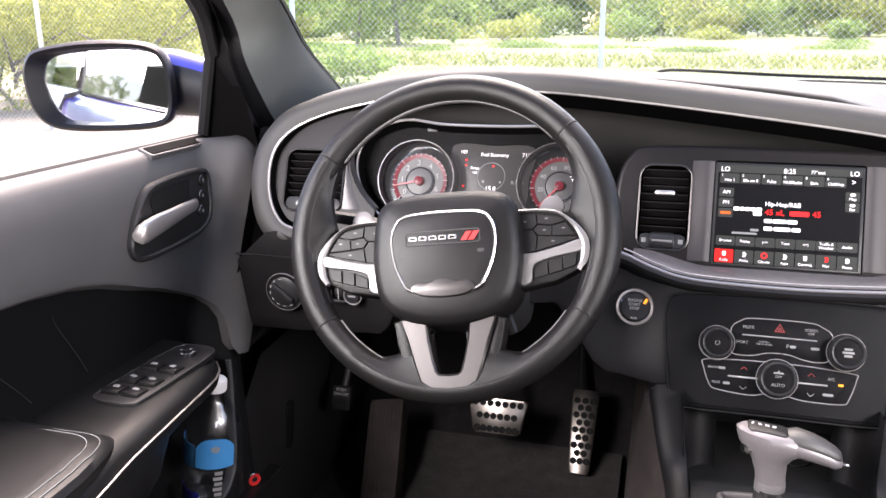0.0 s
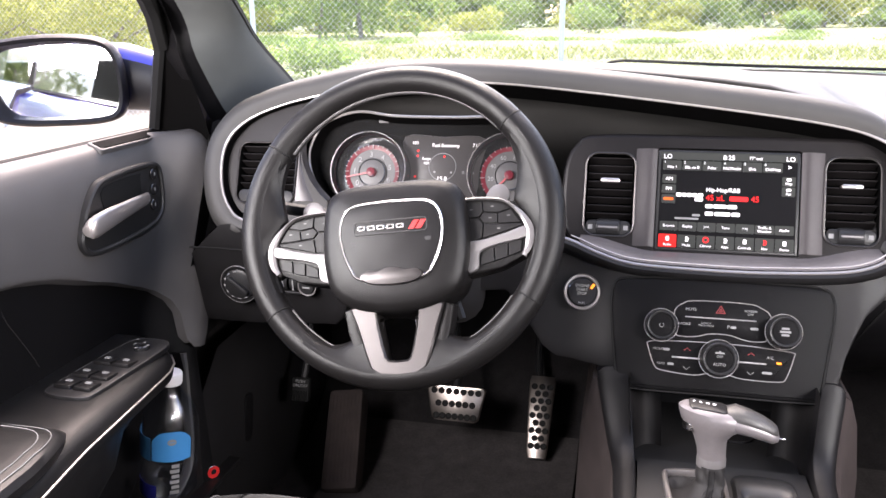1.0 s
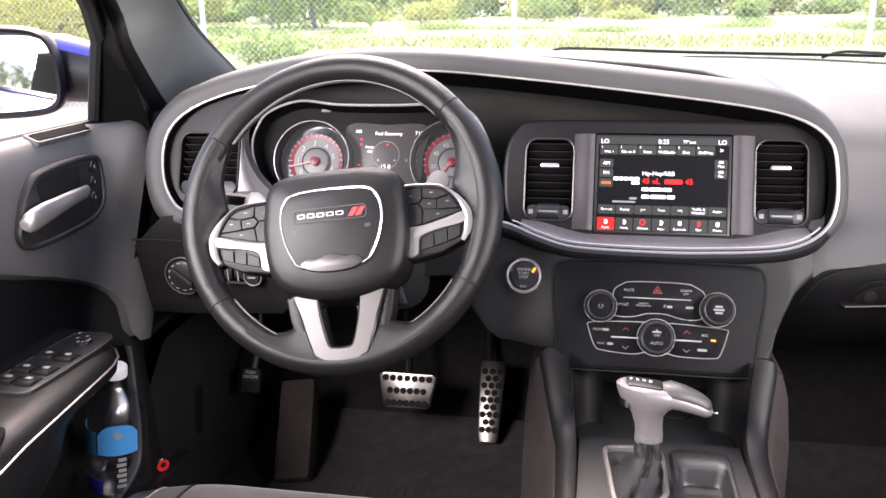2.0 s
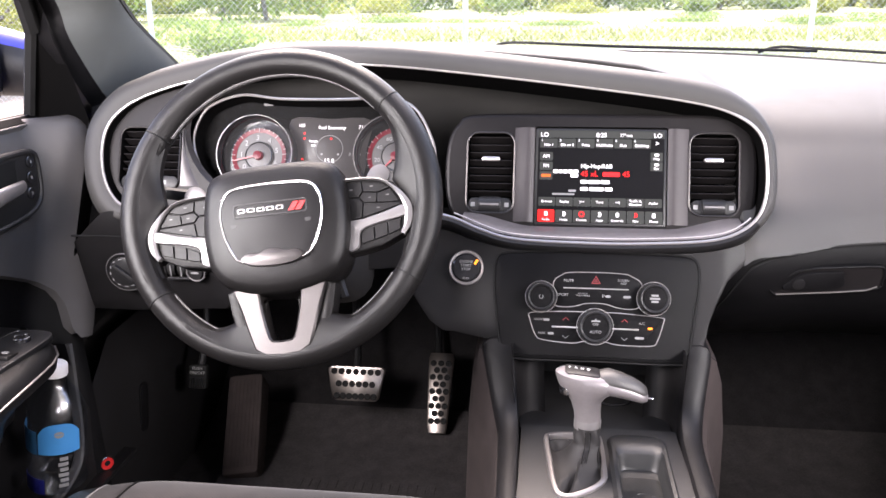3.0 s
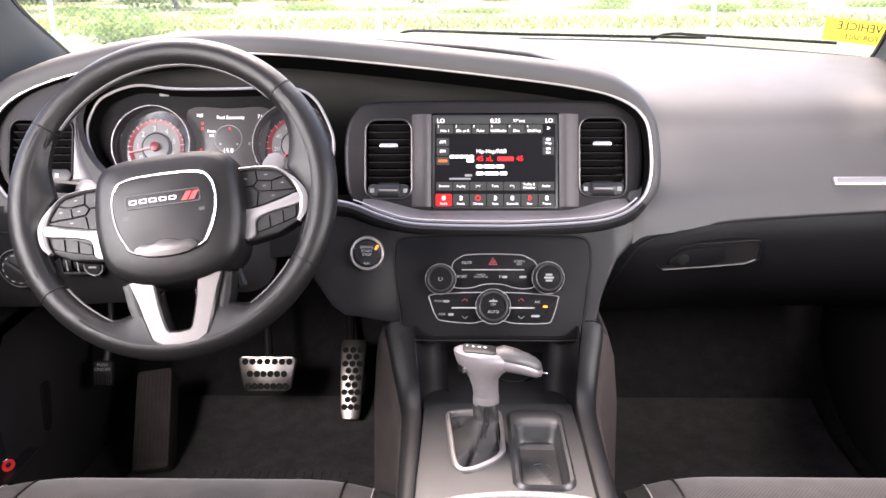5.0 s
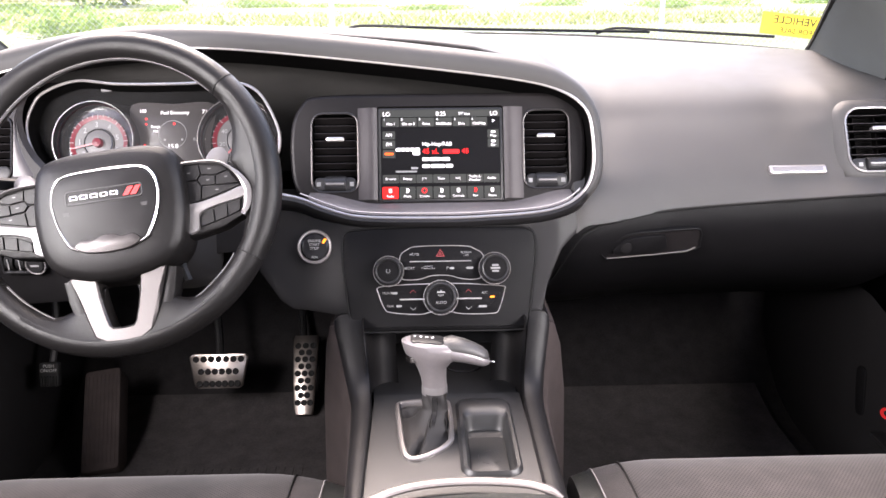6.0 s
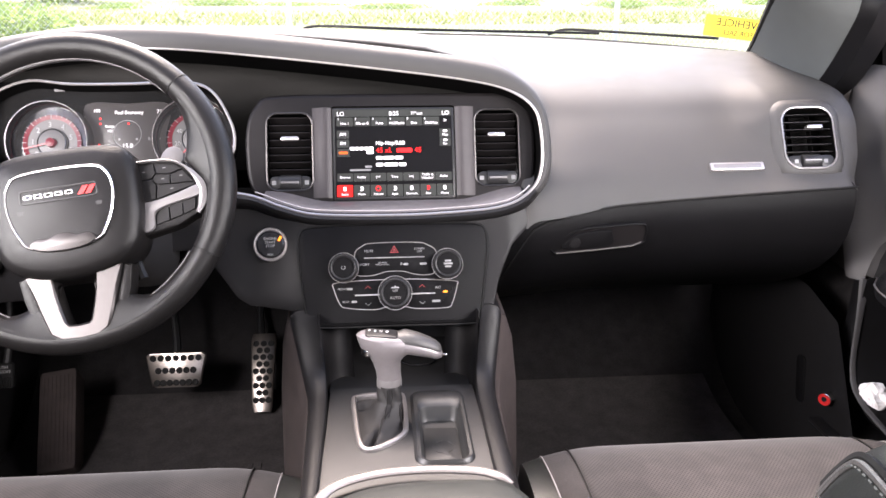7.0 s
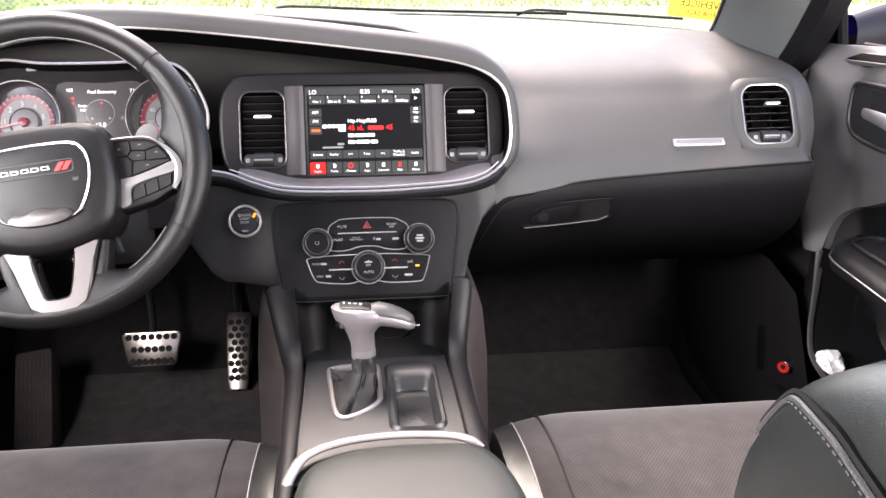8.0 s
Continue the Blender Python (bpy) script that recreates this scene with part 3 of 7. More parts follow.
words("Hip-Hop/R&B", 0.0080, sp(0.345, 0.385), M_WHITE, scr, align="LEFT", squash=0.95)
words("45 xL", 0.0105, sp(0.345, 0.468), M_RED, scr, align="LEFT")
sbox(0.52, 0.445, 0.655, 0.492, M_RED, "label_bar", 0.0004)
words("45", 0.0105, sp(0.675, 0.468), M_RED, scr, align="LEFT")
for x0, x1 in ((0.345, 0.40), (0.405, 0.50), (0.505, 0.575)):
    sbox(x0, 0.535, x1, 0.572, M_WHITE, "label_bar", 0.0004)
for x0, x1 in ((0.345, 0.405), (0.415, 0.53), (0.54, 0.60)):
    sbox(x0, 0.612, x1, 0.65, M_WHITE, "label_bar", 0.0004)
for i, tx in enumerate(("Browse", "Replay", "|<<", "Tune", ">>|", "Traffic &\nWeather", "Audio")):
    sbox(0.012 + 0.1405 * i, 0.725, 0.147 + 0.1405 * i, 0.82, M_SCRBTN)
    words(tx, 0.0048, sp(0.079 + 0.1405 * i, 0.772), M_WHITE, scr)
for i, tx in enumerate(("Radio", "Media", "Climate", "Apps", "Controls", "Nav", "Phone")):
    sbox(0.008 + 0.142 * i, 0.86, 0.142 + 0.142 * i, 0.995, M_SCRRED if i == 0 else M_SCRBTN)
    words(tx, 0.0045, sp(0.075 + 0.142 * i, 0.968), M_WHITE, scr)
    bm = bmesh.new()
    if i == 2:
        rows_to(bm, [[sp(0.075 + 0.142 * i, 0.905, d) @ Vector((x, y, 0)) for x, y in ring2(r, 14)] for r, d in ((0.0025, 0.0003), (0.004, 0.0003))], close_v=True)
        part("symbol", bm, M_RED, scr, smooth=False)
    else:
        slab(bm, ((0.0016, -0.003), (0.003, 0.0008), (0.001, 0.0032), (-0.0016, 0.003), (-0.0008, -0.0005), (-0.002, -0.003)) if i % 2 else rounded(0.0042, 0.0058, 0.001, 2), sp(0.075 + 0.142 * i, 0.905), -0.0004, 0.0003)
        part("symbol", bm, M_RED if i == 5 else M_WHITE, scr, smooth=False)

# ---- instrument cluster ----
clu = thing("instrument_cluster", "instrument cluster with two red-ringed gauges and display", "instrument cluster")
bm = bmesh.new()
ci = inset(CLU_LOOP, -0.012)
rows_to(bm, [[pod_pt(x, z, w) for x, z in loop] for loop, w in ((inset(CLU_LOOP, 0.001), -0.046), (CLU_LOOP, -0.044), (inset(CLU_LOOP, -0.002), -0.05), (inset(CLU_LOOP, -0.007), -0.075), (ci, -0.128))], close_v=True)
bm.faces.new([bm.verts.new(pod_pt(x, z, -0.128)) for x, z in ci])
part("housing", bm, M_BAY, clu, "black instrument housing, shade in its colour")
bm = bmesh.new()
tube(bm, [pod_pt(x, z, -0.04) for x, z in CLU_LOOP], 0.0022, 8, closed=True)
part("chrome_arch", bm, M_LINE, clu, "chrome arch line")


def gauge(cx, cz, r, numbers, a0, a1, needle, red):
    g = pod_frame(cx, cz, 0.072)
    bm = bmesh.new()
    lathe(bm, ((0.001, -0.012), (r, -0.012), (r + 0.0005, 0.01), (r + 0.004, 0.016), (r + 0.006, 0.012), (r + 0.006, -0.012)), g, 40)
    ga = part("gauge", bm, M_GLOSS, clu, "round gauge with dark rim")
    bm = bmesh.new()
    tube(bm, [g @ Vector((x, y, 0.015)) for x, y in ring2(r + 0.004, 40)], 0.0007, 6, closed=True)
    part("bright_ring", bm, M_LINE, ga, "thin chrome ring")
    bm = bmesh.new()
    lathe(bm, ((0.0005, -0.0115), (r * 0.68, -0.0115), (r * 0.68, -0.0105), (0.0005, -0.0105)), g, 40)
    part("dial_face", bm, M_FACE, ga, "grey dial face")
    bm = bmesh.new()
    lathe(bm, ((0.0005, -0.0105), (r * 0.42, -0.0105), (r * 0.42, -0.008), (r * 0.36, -0.007), (0.0005, -0.007)), g, 30)
    part("hub_disc", bm, M_FACE, ga)
    bm = bmesh.new()
    tube(bm, [g @ Vector((x, y, -0.0072)) for x, y in ring2(r * 0.38, 32)], 0.0011, 5, closed=True)
    part("hub_ring", bm, M_GLOSS, ga, "dark ring round the hub")
    bm = bmesh.new()
    n = 46
    arc = [radians(a0 + (a1 - a0) * i / n) for i in range(n + 1)]
    rows_to(bm, [[g @ Vector((q * r * math.cos(a), q * r * math.sin(a), h)) for a in arc] for q, h in ((0.665, -0.0098), (0.72, -0.0092), (0.78, -0.0085))])
    part("red_band", bm, red, ga, "red scale band")
    for i in range(n + 1):
        if i % 2 == 0:
            a = arc[i]
            bm = bmesh.new()
            q = 0.68 if i % 8 == 0 else 0.74
            box(bm, g @ T((math.cos(a) * r * (q + 0.80) / 2, math.sin(a) * r * (q + 0.80) / 2, -0.0075)) @ Matrix.Rotation(a, 4, "Z"), (r * (0.80 - q), 0.0008, 0.0006))
            part("tick", bm, M_PRINT, ga, smooth=False)
    for i, tx in enumerate(numbers):
        a = radians(a0 + (a1 - a0) * (i + 0.15) / (len(numbers) - 0.7))
        words(tx, 0.0115 if len(tx) < 2 else 0.009, g @ T((math.cos(a) * r * 0.52, math.sin(a) * r * 0.52, -0.0095)), M_PRINT, ga, "numeral")
    bm = bmesh.new()
    a = radians(needle)
    slab(bm, ((-0.006, -0.0016), (r * 0.74, -0.0006), (r * 0.74, 0.0006), (-0.006, 0.0016)), g @ Matrix.Rotation(a, 4, "Z"), -0.004, -0.002)
    part("needle", bm, M_NEEDLE, ga, "red needle")
    bm = bmesh.new()
    lathe(bm, ((0.001, -0.007), (0.0075, -0.007), (0.0065, 0.001), (0.001, 0.002)), g, 20)
    part("needle_hub", bm, M_BAND, ga, "dark red needle hub")


gauge(-0.514, 0.880, 0.055, ("0", "1", "2", "3", "4", "5", "6"), 222, -28, 193, M_BAND)
gauge(-0.300, 0.882, 0.056, ("0", "20", "40", "60", "80", "100", "120", "140"), 236, -50, 228, M_BAND)
m = pod_frame(-0.404, 0.890, 0.078)
bm = bmesh.new()
slab(bm, [tuple(p) for p in curve(((0.046, -0.05), (0.058, 0.0), (0.062, 0.046), (0, 0.047), (-0.062, 0.046), (-0.056, 0.0), (-0.046, -0.05)), 4, closed=True)], m, -0.02, -0.006, 0.001)
part("display", bm, M_TRIP, clu, "dark lit trip display")


def cp(x, y):
    return m @ T((x, y, -0.0058))


words("Fuel Economy", 0.0075, cp(0.003, 0.033), M_WHITE, clu)
words("71°", 0.0085, cp(0.05, 0.034), M_WHITE, clu)
words("103", 0.007, cp(-0.045, 0.036), M_WHITE, clu)
words("Range", 0.0055, cp(-0.026, 0.012), M_WHITE, clu)
words("103", 0.0055, cp(-0.026, 0.005), M_WHITE, clu)
words("15.8", 0.0095, cp(0.0, -0.0185), M_WHITE, clu)
words("P", 0.009, cp(0.048, 0.012), M_WHITE, clu)
words("R N D", 0.007, cp(0.04, -0.008), M_GREYP, clu)
for x, y, mt in ((-0.04, 0.024, M_RED), (-0.04, 0.016, M_RED), (-0.042, -0.016, M_RED), (0.002, 0.016, M_RED), (-0.012, -0.008, M_PRINT), (0.014, -0.008, M_PRINT)):
    bm = bmesh.new()
    slab(bm, rounded(0.0032, 0.0032, 0.001, 2), cp(x, y), -0.0004, 0.0004)
    part("symbol", bm, mt, clu, smooth=False)
bm = bmesh.new()
tube(bm, [cp(0, 0) @ Vector((x, y, 0.0002)) for x, y in ring2(0.021, 32)], 0.0006, 4, closed=True)
part("economy_ring", bm, M_PRINT, clu)
for x, w in ((-0.455, 0.012), (-0.495, 0.016)):
    bm = bmesh.new()
    slab(bm, rounded(w, 0.006, 0.0025, 3), pod_frame(x, 0.955, 0.06), -0.002, 0.002, 0.001)
    part("telltale_lens", bm, M_FACE, clu)

bm = bmesh.new()
rows_to(bm, [[pod_pt(-0.415 + (x + 0.415) * q, 0.905 + (z - 0.905) * q, -0.066) for x, z in inset(CLU_LOOP, -0.004)] for q in (1.0, 0.6, 0.2, 0.01)], close_v=True)
g = part("lens", bm, clear("cluster_lens", (0.95, 0.95, 0.95), 0.5, 0.005), clu, "clear instrument lens")
g.visible_shadow = False

# ---- steering wheel ----
wheel = thing("steering_wheel", "black leather steering wheel with silver spokes, slightly turned", "steering wheel")
TILT_W = radians(26.5)
WM = frame_at((-0.385, -0.24, 0.876), (0, math.sin(TILT_W), math.cos(TILT_W)), (0, -math.cos(TILT_W), math.sin(TILT_W))) @ Matrix.Rotation(radians(8), 4, "Z")


def wp(u, v, w=0.0):
    return WM @ Vector((u, v, w))


def mirror_loop(half):
    """A closed loop, counter-clockwise, from its right half listed from the top down."""
    left = [(-x, y) for x, y in half if x > 1e-6]
    return left[::1] and [half[0]] * (half[0][0] < 1e-6) + left + [half[-1]] * (half[-1][0] < 1e-6) + [p for p in half[::-1] if p[0] > 1e-6]


R_RIM = 0.1762
SEAMS = (38, 145, 214, 326)
bounds = [38, 145, 214, 326, 398]
for a0, a1 in zip(bounds, bounds[1:]):
    bm = bmesh.new()
    n = max(8, int((a1 - a0) / 4))
    rows = []
    grip = (a0, a1) in ((145, 214), (326, 398))
    for i in range(n + 1):
        a = radians(a0 + (a1 - a0) * i / n)
        k = math.sin(math.pi * i / n) * (0.0012 if grip else 0.0)
        rows.append([wp(math.cos(a) * (R_RIM + (0.0164 + k) * math.cos(b)), math.sin(a) * (R_RIM + (0.0164 + k) * math.cos(b)), (0.0185 + k) * math.sin(b)) for b in np.linspace(0, 2 * math.pi, 18)[:-1]])
    rows_to(bm, rows, close_v=True)
    part("rim_grip" if grip else "rim_section", bm, M_RIM, wheel, "perforated black leather" if grip else "smooth black leather")
for a in SEAMS:
    bm = bmesh.new()
    ar = radians(a)
    tube(bm, [wp(math.cos(ar) * (R_RIM + 0.016 * math.cos(b)), math.sin(ar) * (R_RIM + 0.016 * math.cos(b)), 0.0181 * math.sin(b)) for b in np.linspace(0, 2 * math.pi, 25)[:-1]], 0.0012, 5, closed=True)
    part("rim_seam", bm, M_RUBBER, wheel, "dark leather joint")
# stitches on the inner side of the lower rim
for a0, a1 in ((216, 252), (288, 324), (40, 143)):
    bm = bmesh.new()
    for i in range(int((a1 - a0) * 1.4)):
        a = radians(a0 + i / 1.4)
        p = [wp(math.cos(a + e) * (R_RIM - 0.0169), math.sin(a + e) * (R_RIM - 0.0169), 0.003 + 0.0025 * s) for s, e in ((-1, -0.002), (1, 0.006))]
        tube(bm, p, 0.0008, 4)
    tagged(part("stitching", bm, M_STITCH, wheel), kind="stuff")

# airbag cover, domed
half = [(0, 0.045), (0.05, 0.043), (0.077, 0.031), (0.085, -0.005), (0.084, -0.05), (0.073, -0.084), (0.044, -0.102), (0, -0.108)]
AIR = [tuple(p) for p in curve(mirror_loop(half), 5, closed=True)]
bm = bmesh.new()
rows = []
for s, w in ((1.0, -0.03), (1.0, 0.012), (0.985, 0.02), (0.95, 0.026), (0.85, 0.031), (0.6, 0.034), (0.3, 0.036), (0.02, 0.036)):
    rows.append([wp(x * s, -0.031 + (y + 0.031) * s, w) for x, y in AIR])
rows_to(bm, rows, close_v=True, cap=True)
part("airbag_cover", bm, M_RIM, wheel, "grained black airbag cover")
half = [(0, 0.017), (0.04, 0.015), (0.054, 0.006), (0.059, -0.012), (0.056, -0.035), (0.047, -0.058), (0.036, -0.070), (0, -0.077)]
RING = [tuple(p) for p in curve(mirror_loop(half), 5, closed=True)]


def dome(x, y):
    d = max(abs(x) / 0.085, abs(y + 0.031) / 0.077)
    return lerp(d, (0, 0.3, 0.6, 0.85, 0.95, 1), (0.036, 0.036, 0.034, 0.031, 0.026, 0.018))


bm = bmesh.new()
tube(bm, [wp(x, y, dome(x, y) + 0.0012) for x, y in RING], 0.0017, 8, closed=True)
part("emblem_ring", bm, M_CHROME, wheel, "chrome shield outline")
bm = bmesh.new()
slab(bm, [(x * 0.97, y * 0.97 - 0.001) for x, y in RING], WM, 0.033, 0.0366, 0.001)
part("emblem_field", bm, M_LOW, wheel, "dark shield centre")
bm = bmesh.new()
slab(bm, [tuple(p) for p in curve(((0.036, -0.068), (0.028, -0.061), (0.015, -0.0615), (0.006, -0.058), (-0.006, -0.058), (-0.015, -0.0615), (-0.028, -0.061), (-0.036, -0.068), (-0.025, -0.0755), (0, -0.078), (0.025, -0.0755)), 3, closed=True)], WM, 0.034, 0.0395, 0.0015)
part("chrome_blade", bm, M_SPOKE, wheel, "polished chrome blade")
bm = bmesh.new()
plate_with_hole(bm, rounded(0.086, 0.0165, 0.004, 4, 0, -0.012), rounded(0.082, 0.0125, 0.003, 4, 0, -0.012), WM, 0.036, 0.0374, 0.0004)
part("badge_frame", bm, M_DARK, wheel)
for i in range(5):
    bm = bmesh.new()
    plate_with_hole(bm, rounded(0.0094, 0.0056, 0.0015, 2, -0.0335 + i * 0.0112, -0.012), rounded(0.0055, 0.0022, 0.0008, 2, -0.0335 + i * 0.0112, -0.012), WM, 0.0365, 0.0376, 0.0003)
    part("badge_shape", bm, M_CHROME, wheel, "plain silver badge shape", smooth=False)
for i in range(2):
    bm = bmesh.new()
    x0 = 0.021 + i * 0.0082
    slab(bm, ((x0, -0.0168), (x0 + 0.0062, -0.0168), (x0 + 0.0125, -0.0072), (x0 + 0.0063, -0.0072)), WM, 0.0365, 0.0378)
    part("badge_stripe", bm, M_REDP, wheel, "slanted red stripe", smooth=False)
for s in (-1, 1):
    bm = bmesh.new()
    slab(bm, ((s * 0.043 - 0.004, -0.027), (s * 0.043 + 0.004, -0.027), (s * 0.043 + 0.003, -0.031), (s * 0.043 - 0.003, -0.031)), WM, 0.0355, 0.0369)
    part("horn_mark", bm, M_DARK, wheel, smooth=False)

# side spokes with switches
for s in (-1, 1):
    flip = Matrix.Diagonal((s, 1, 1, 1))
    bm = bmesh.new()
    out = [(0.07, 0.022), (0.1, 0.02), (0.126, 0.015), (0.142, 0.004), (0.155, -0.008), (0.163, -0.02), (0.165, -0.04), (0.158, -0.056), (0.146, -0.05), (0.12, -0.062), (0.09, -0.068), (0.07, -0.07)]
    slab(bm, out[::-1], WM @ flip, -0.02, 0.004, 0.003)
    part("spoke", bm, M_RIM, wheel, "black spoke base")
    # bezel: a silver hook from the top edge round to the lower bar
    hook = curve(((0.079, 0.0185), (0.105, 0.0175), (0.125, 0.0135), (0.139, 0.002), (0.148, -0.011), (0.152, -0.024), (0.150, -0.04), (0.144, -0.051)), 5)
    bm = bmesh.new()
    rows = []
    for i, p in enumerate(hook):
        k = i / (len(hook) - 1)
        wd = 0.0014 + 0.0042 * smooth((k - 0.3) / 0.4) * (1 - 0.6 * smooth((k - 0.8) / 0.2))
        t = np.array(hook[min(i + 1, len(hook) - 1)]) - np.array(hook[max(i - 1, 0)])
        t /= np.hypot(*t)
        nrm = np.array((t[1], -t[0]))
        a, b = p - nrm * wd, p + nrm * wd * 0.6
        rows.append([WM @ flip @ Vector((*q, h)) for q, h in ((a, 0.0), (a, 0.009), (p, 0.0105), (b, 0.009), (b, 0.0))])
    rows_to(bm, rows, cap=True)
    part("spoke_bezel", bm, M_SILVER, wheel, "satin silver hook trim")
    bm = bmesh.new()
    bar = [tuple(p) for p in curve(((0.148, -0.018), (0.149, -0.030), (0.12, -0.0355), (0.1, -0.041), (0.0945, -0.047), (0.0925, -0.062), (0.079, -0.064), (0.078, -0.034), (0.1, -0.030), (0.125, -0.0245)), 3, closed=True)]
    slab(bm, bar[::-1] if s > 0 else bar[::-1], WM @ flip, -0.006, 0.0095, 0.0015)
    part("spoke_bar", bm, M_SILVER, wheel, "satin silver bar")
    ups = [((0.078, 0.0155), (0.1, 0.0145), (0.101, 0.003), (0.096, -0.003), (0.078, -0.003)), ((0.1012, 0.0145), (0.124, 0.0105), (0.132, 0.004), (0.118, 0.0005), (0.1022, 0.0025)),
           ((0.1018, 0.0015), (0.1175, -0.001), (0.1165, -0.0115), (0.102, -0.0105), (0.097, -0.004)), ((0.133, 0.003), (0.143, -0.013), (0.1175, -0.012), (0.1185, -0.001)),
           ((0.078, -0.0045), (0.0955, -0.0045), (0.1005, -0.0115), (0.098, -0.028), (0.078, -0.0315)), ((0.1018, -0.012), (0.1435, -0.0145), (0.144, -0.017), (0.12, -0.023), (0.0992, -0.028))]
    for loop in ups + [((0.0965, -0.0475), (0.111, -0.0405), (0.111, -0.055), (0.096, -0.0585)), ((0.1125, -0.040), (0.127, -0.0365), (0.1265, -0.051), (0.1125, -0.0545)), ((0.1285, -0.036), (0.143, -0.0325), (0.1415, -0.046), (0.128, -0.0505))]:
        bm = bmesh.new()
        loop = loop[::-1] if (lambda q: sum(q[i - 1][0] * q[i][1] - q[i][0] * q[i - 1][1] for i in range(len(q))) < 0)(loop) else loop
        slab(bm, loop, WM @ flip, 0.0, 0.0068, 0.0008)
        part("switch", bm, M_LOW, wheel, smooth=False)
    for x, y in ((0.112, 0.008), (0.109, -0.005), (0.13, -0.004), (0.118, -0.018), (0.088, 0.006)):
        bm = bmesh.new()
        box(bm, WM @ T((s * x, y, 0.0068)), (0.0036, 0.001, 0.0004))
        part("switch_mark", bm, M_GREYP, wheel, smooth=False)
# leather webs that fair the spokes into the rim
for s in (-1, 1):
    bm = bmesh.new()
    rows = []
    for a in np.linspace(-27, 33, 21):
        ri = lerp(a, (-27, -20, -9, 1, 6, 12, 20, 33), (0.158, 0.157, 0.157, 0.144, 0.137, 0.143, 0.152, 0.160))
        ca, sa = math.cos(radians(a)), math.sin(radians(a))
        rows.append([wp(s * r * ca, r * sa, w) for r, w in ((ri, -0.004), (ri + 0.0005, 0.004), (ri + 0.004, 0.0075), ((ri + 0.168) / 2, 0.0125), (0.168, 0.0162), (0.175, 0.0189))])
    rows_to(bm, rows)
    part("spoke_web", bm, M_RIM, wheel, "black leather web beside the rim")
    bm = bmesh.new()
    rows = []
    for q in np.linspace(9, 40, 13):
        ri = 0.161 - 0.05 * (1 - smooth((q - 9) / 29)) ** 1.6
        ca, sa = math.sin(radians(q)), -math.cos(radians(q))
        rows.append([wp(s * r * ca, r * sa, w) for r, w in ((ri, -0.012), (ri + 0.0005, 0.004), (ri + 0.005, 0.009), ((ri + 0.168) / 2, 0.0125), (0.168, 0.0162), (0.175, 0.0189))])
    rows_to(bm, rows)
    part("lower_web", bm, M_RIM, wheel, "black leather web at the lower spoke")
# bottom spoke: a silver frame with an opening
bm = bmesh.new()
out = [(-0.0535, -0.098), (-0.046, -0.123), (-0.039, -0.147), (-0.032, -0.168), (-0.02, -0.1755), (0, -0.177), (0.02, -0.1755), (0.032, -0.168), (0.039, -0.147), (0.046, -0.123), (0.0535, -0.098), (0, -0.096)]
inn = [(-0.0245, -0.104), (-0.0215, -0.123), (-0.0175, -0.142), (-0.0135, -0.156), (-0.011, -0.159), (0, -0.16), (0.011, -0.159), (0.0135, -0.156), (0.0175, -0.142), (0.0215, -0.123), (0.0245, -0.104), (0, -0.102)]
plate_with_hole(bm, out, inn, WM, -0.012, 0.0185, 0.0022)
part("lower_spoke", bm, M_SPOKE, wheel, "satin silver lower spoke")
for s in (-1, 1):
    bm = bmesh.new()
    slab(bm, [tuple(p) for p in ([(s * a, b) for a, b in ((0.05, -0.095), (0.064, -0.1), (0.06, -0.125), (0.053, -0.148), (0.044, -0.172), (0.03, -0.172), (0.036, -0.147), (0.043, -0.123))][::-s])], WM, -0.015, 0.012, 0.004)
    part("spoke_shoulder", bm, M_RIM, wheel, "black leather shoulder")
    # shift paddles behind the spokes
    bm = bmesh.new()
    slab(bm, [tuple(p) for p in curve([(s * a, b) for a, b in ((0.1, 0.03), (0.109, 0.042), (0.122, 0.043), (0.129, 0.031), (0.122, 0.02), (0.1, 0.02))][::-s], 3, closed=True)], WM, -0.034, -0.03, 0.001)
    part("shift_paddle", bm, M_SILVER, wheel, "silver shift paddle")

column = thing("steering_column", "black plastic steering column shroud", "steering column")
bm = bmesh.new()
rows = []
for k in range(7):
    w = -0.03 - 0.035 * k
    rows.append([WM @ Matrix.Rotation(radians(-7), 4, "Z") @ Vector((x * (1 + 0.06 * k), y * (1 + 0.05 * k) - 0.035, w)) for x, y in rounded(0.1, 0.085, 0.03, 4)])
rows_to(bm, rows, close_v=True, cap=True)
part("shroud", bm, M_DARK, column)
for s in (-1, 1):
    bm = bmesh.new()
    b = WM @ Matrix.Rotation(radians(-7), 4, "Z")
    tube(bm, [b @ Vector((s * q, 0.01 + r, -0.05)) for q, r in ((0.04, 0), (0.09, 0.006), (0.13, 0.012), (0.165, 0.016))], 0.008, 8, flat=0.7)
    part("stalk", bm, M_DARK, column, "black stalk")
bm = bmesh.new()
tube(bm, [WM @ Vector(p) for p in ((0.055, -0.085, -0.04), (0.062, -0.1, -0.02), (0.066, -0.115, -0.02))], 0.006, 8)
part("adjust_lever", bm, M_DARK, column)

# ---- headlamp switch, buttons ----
LP = lower_off(-0.66)


def tipped(x, z):
    return frame_at((x, LP + SLOPE * (z - 0.93) + 0.63 * (0.80 - z) - 0.004, z), (0, -0.25, 0.97), (0, -0.97, -0.1))


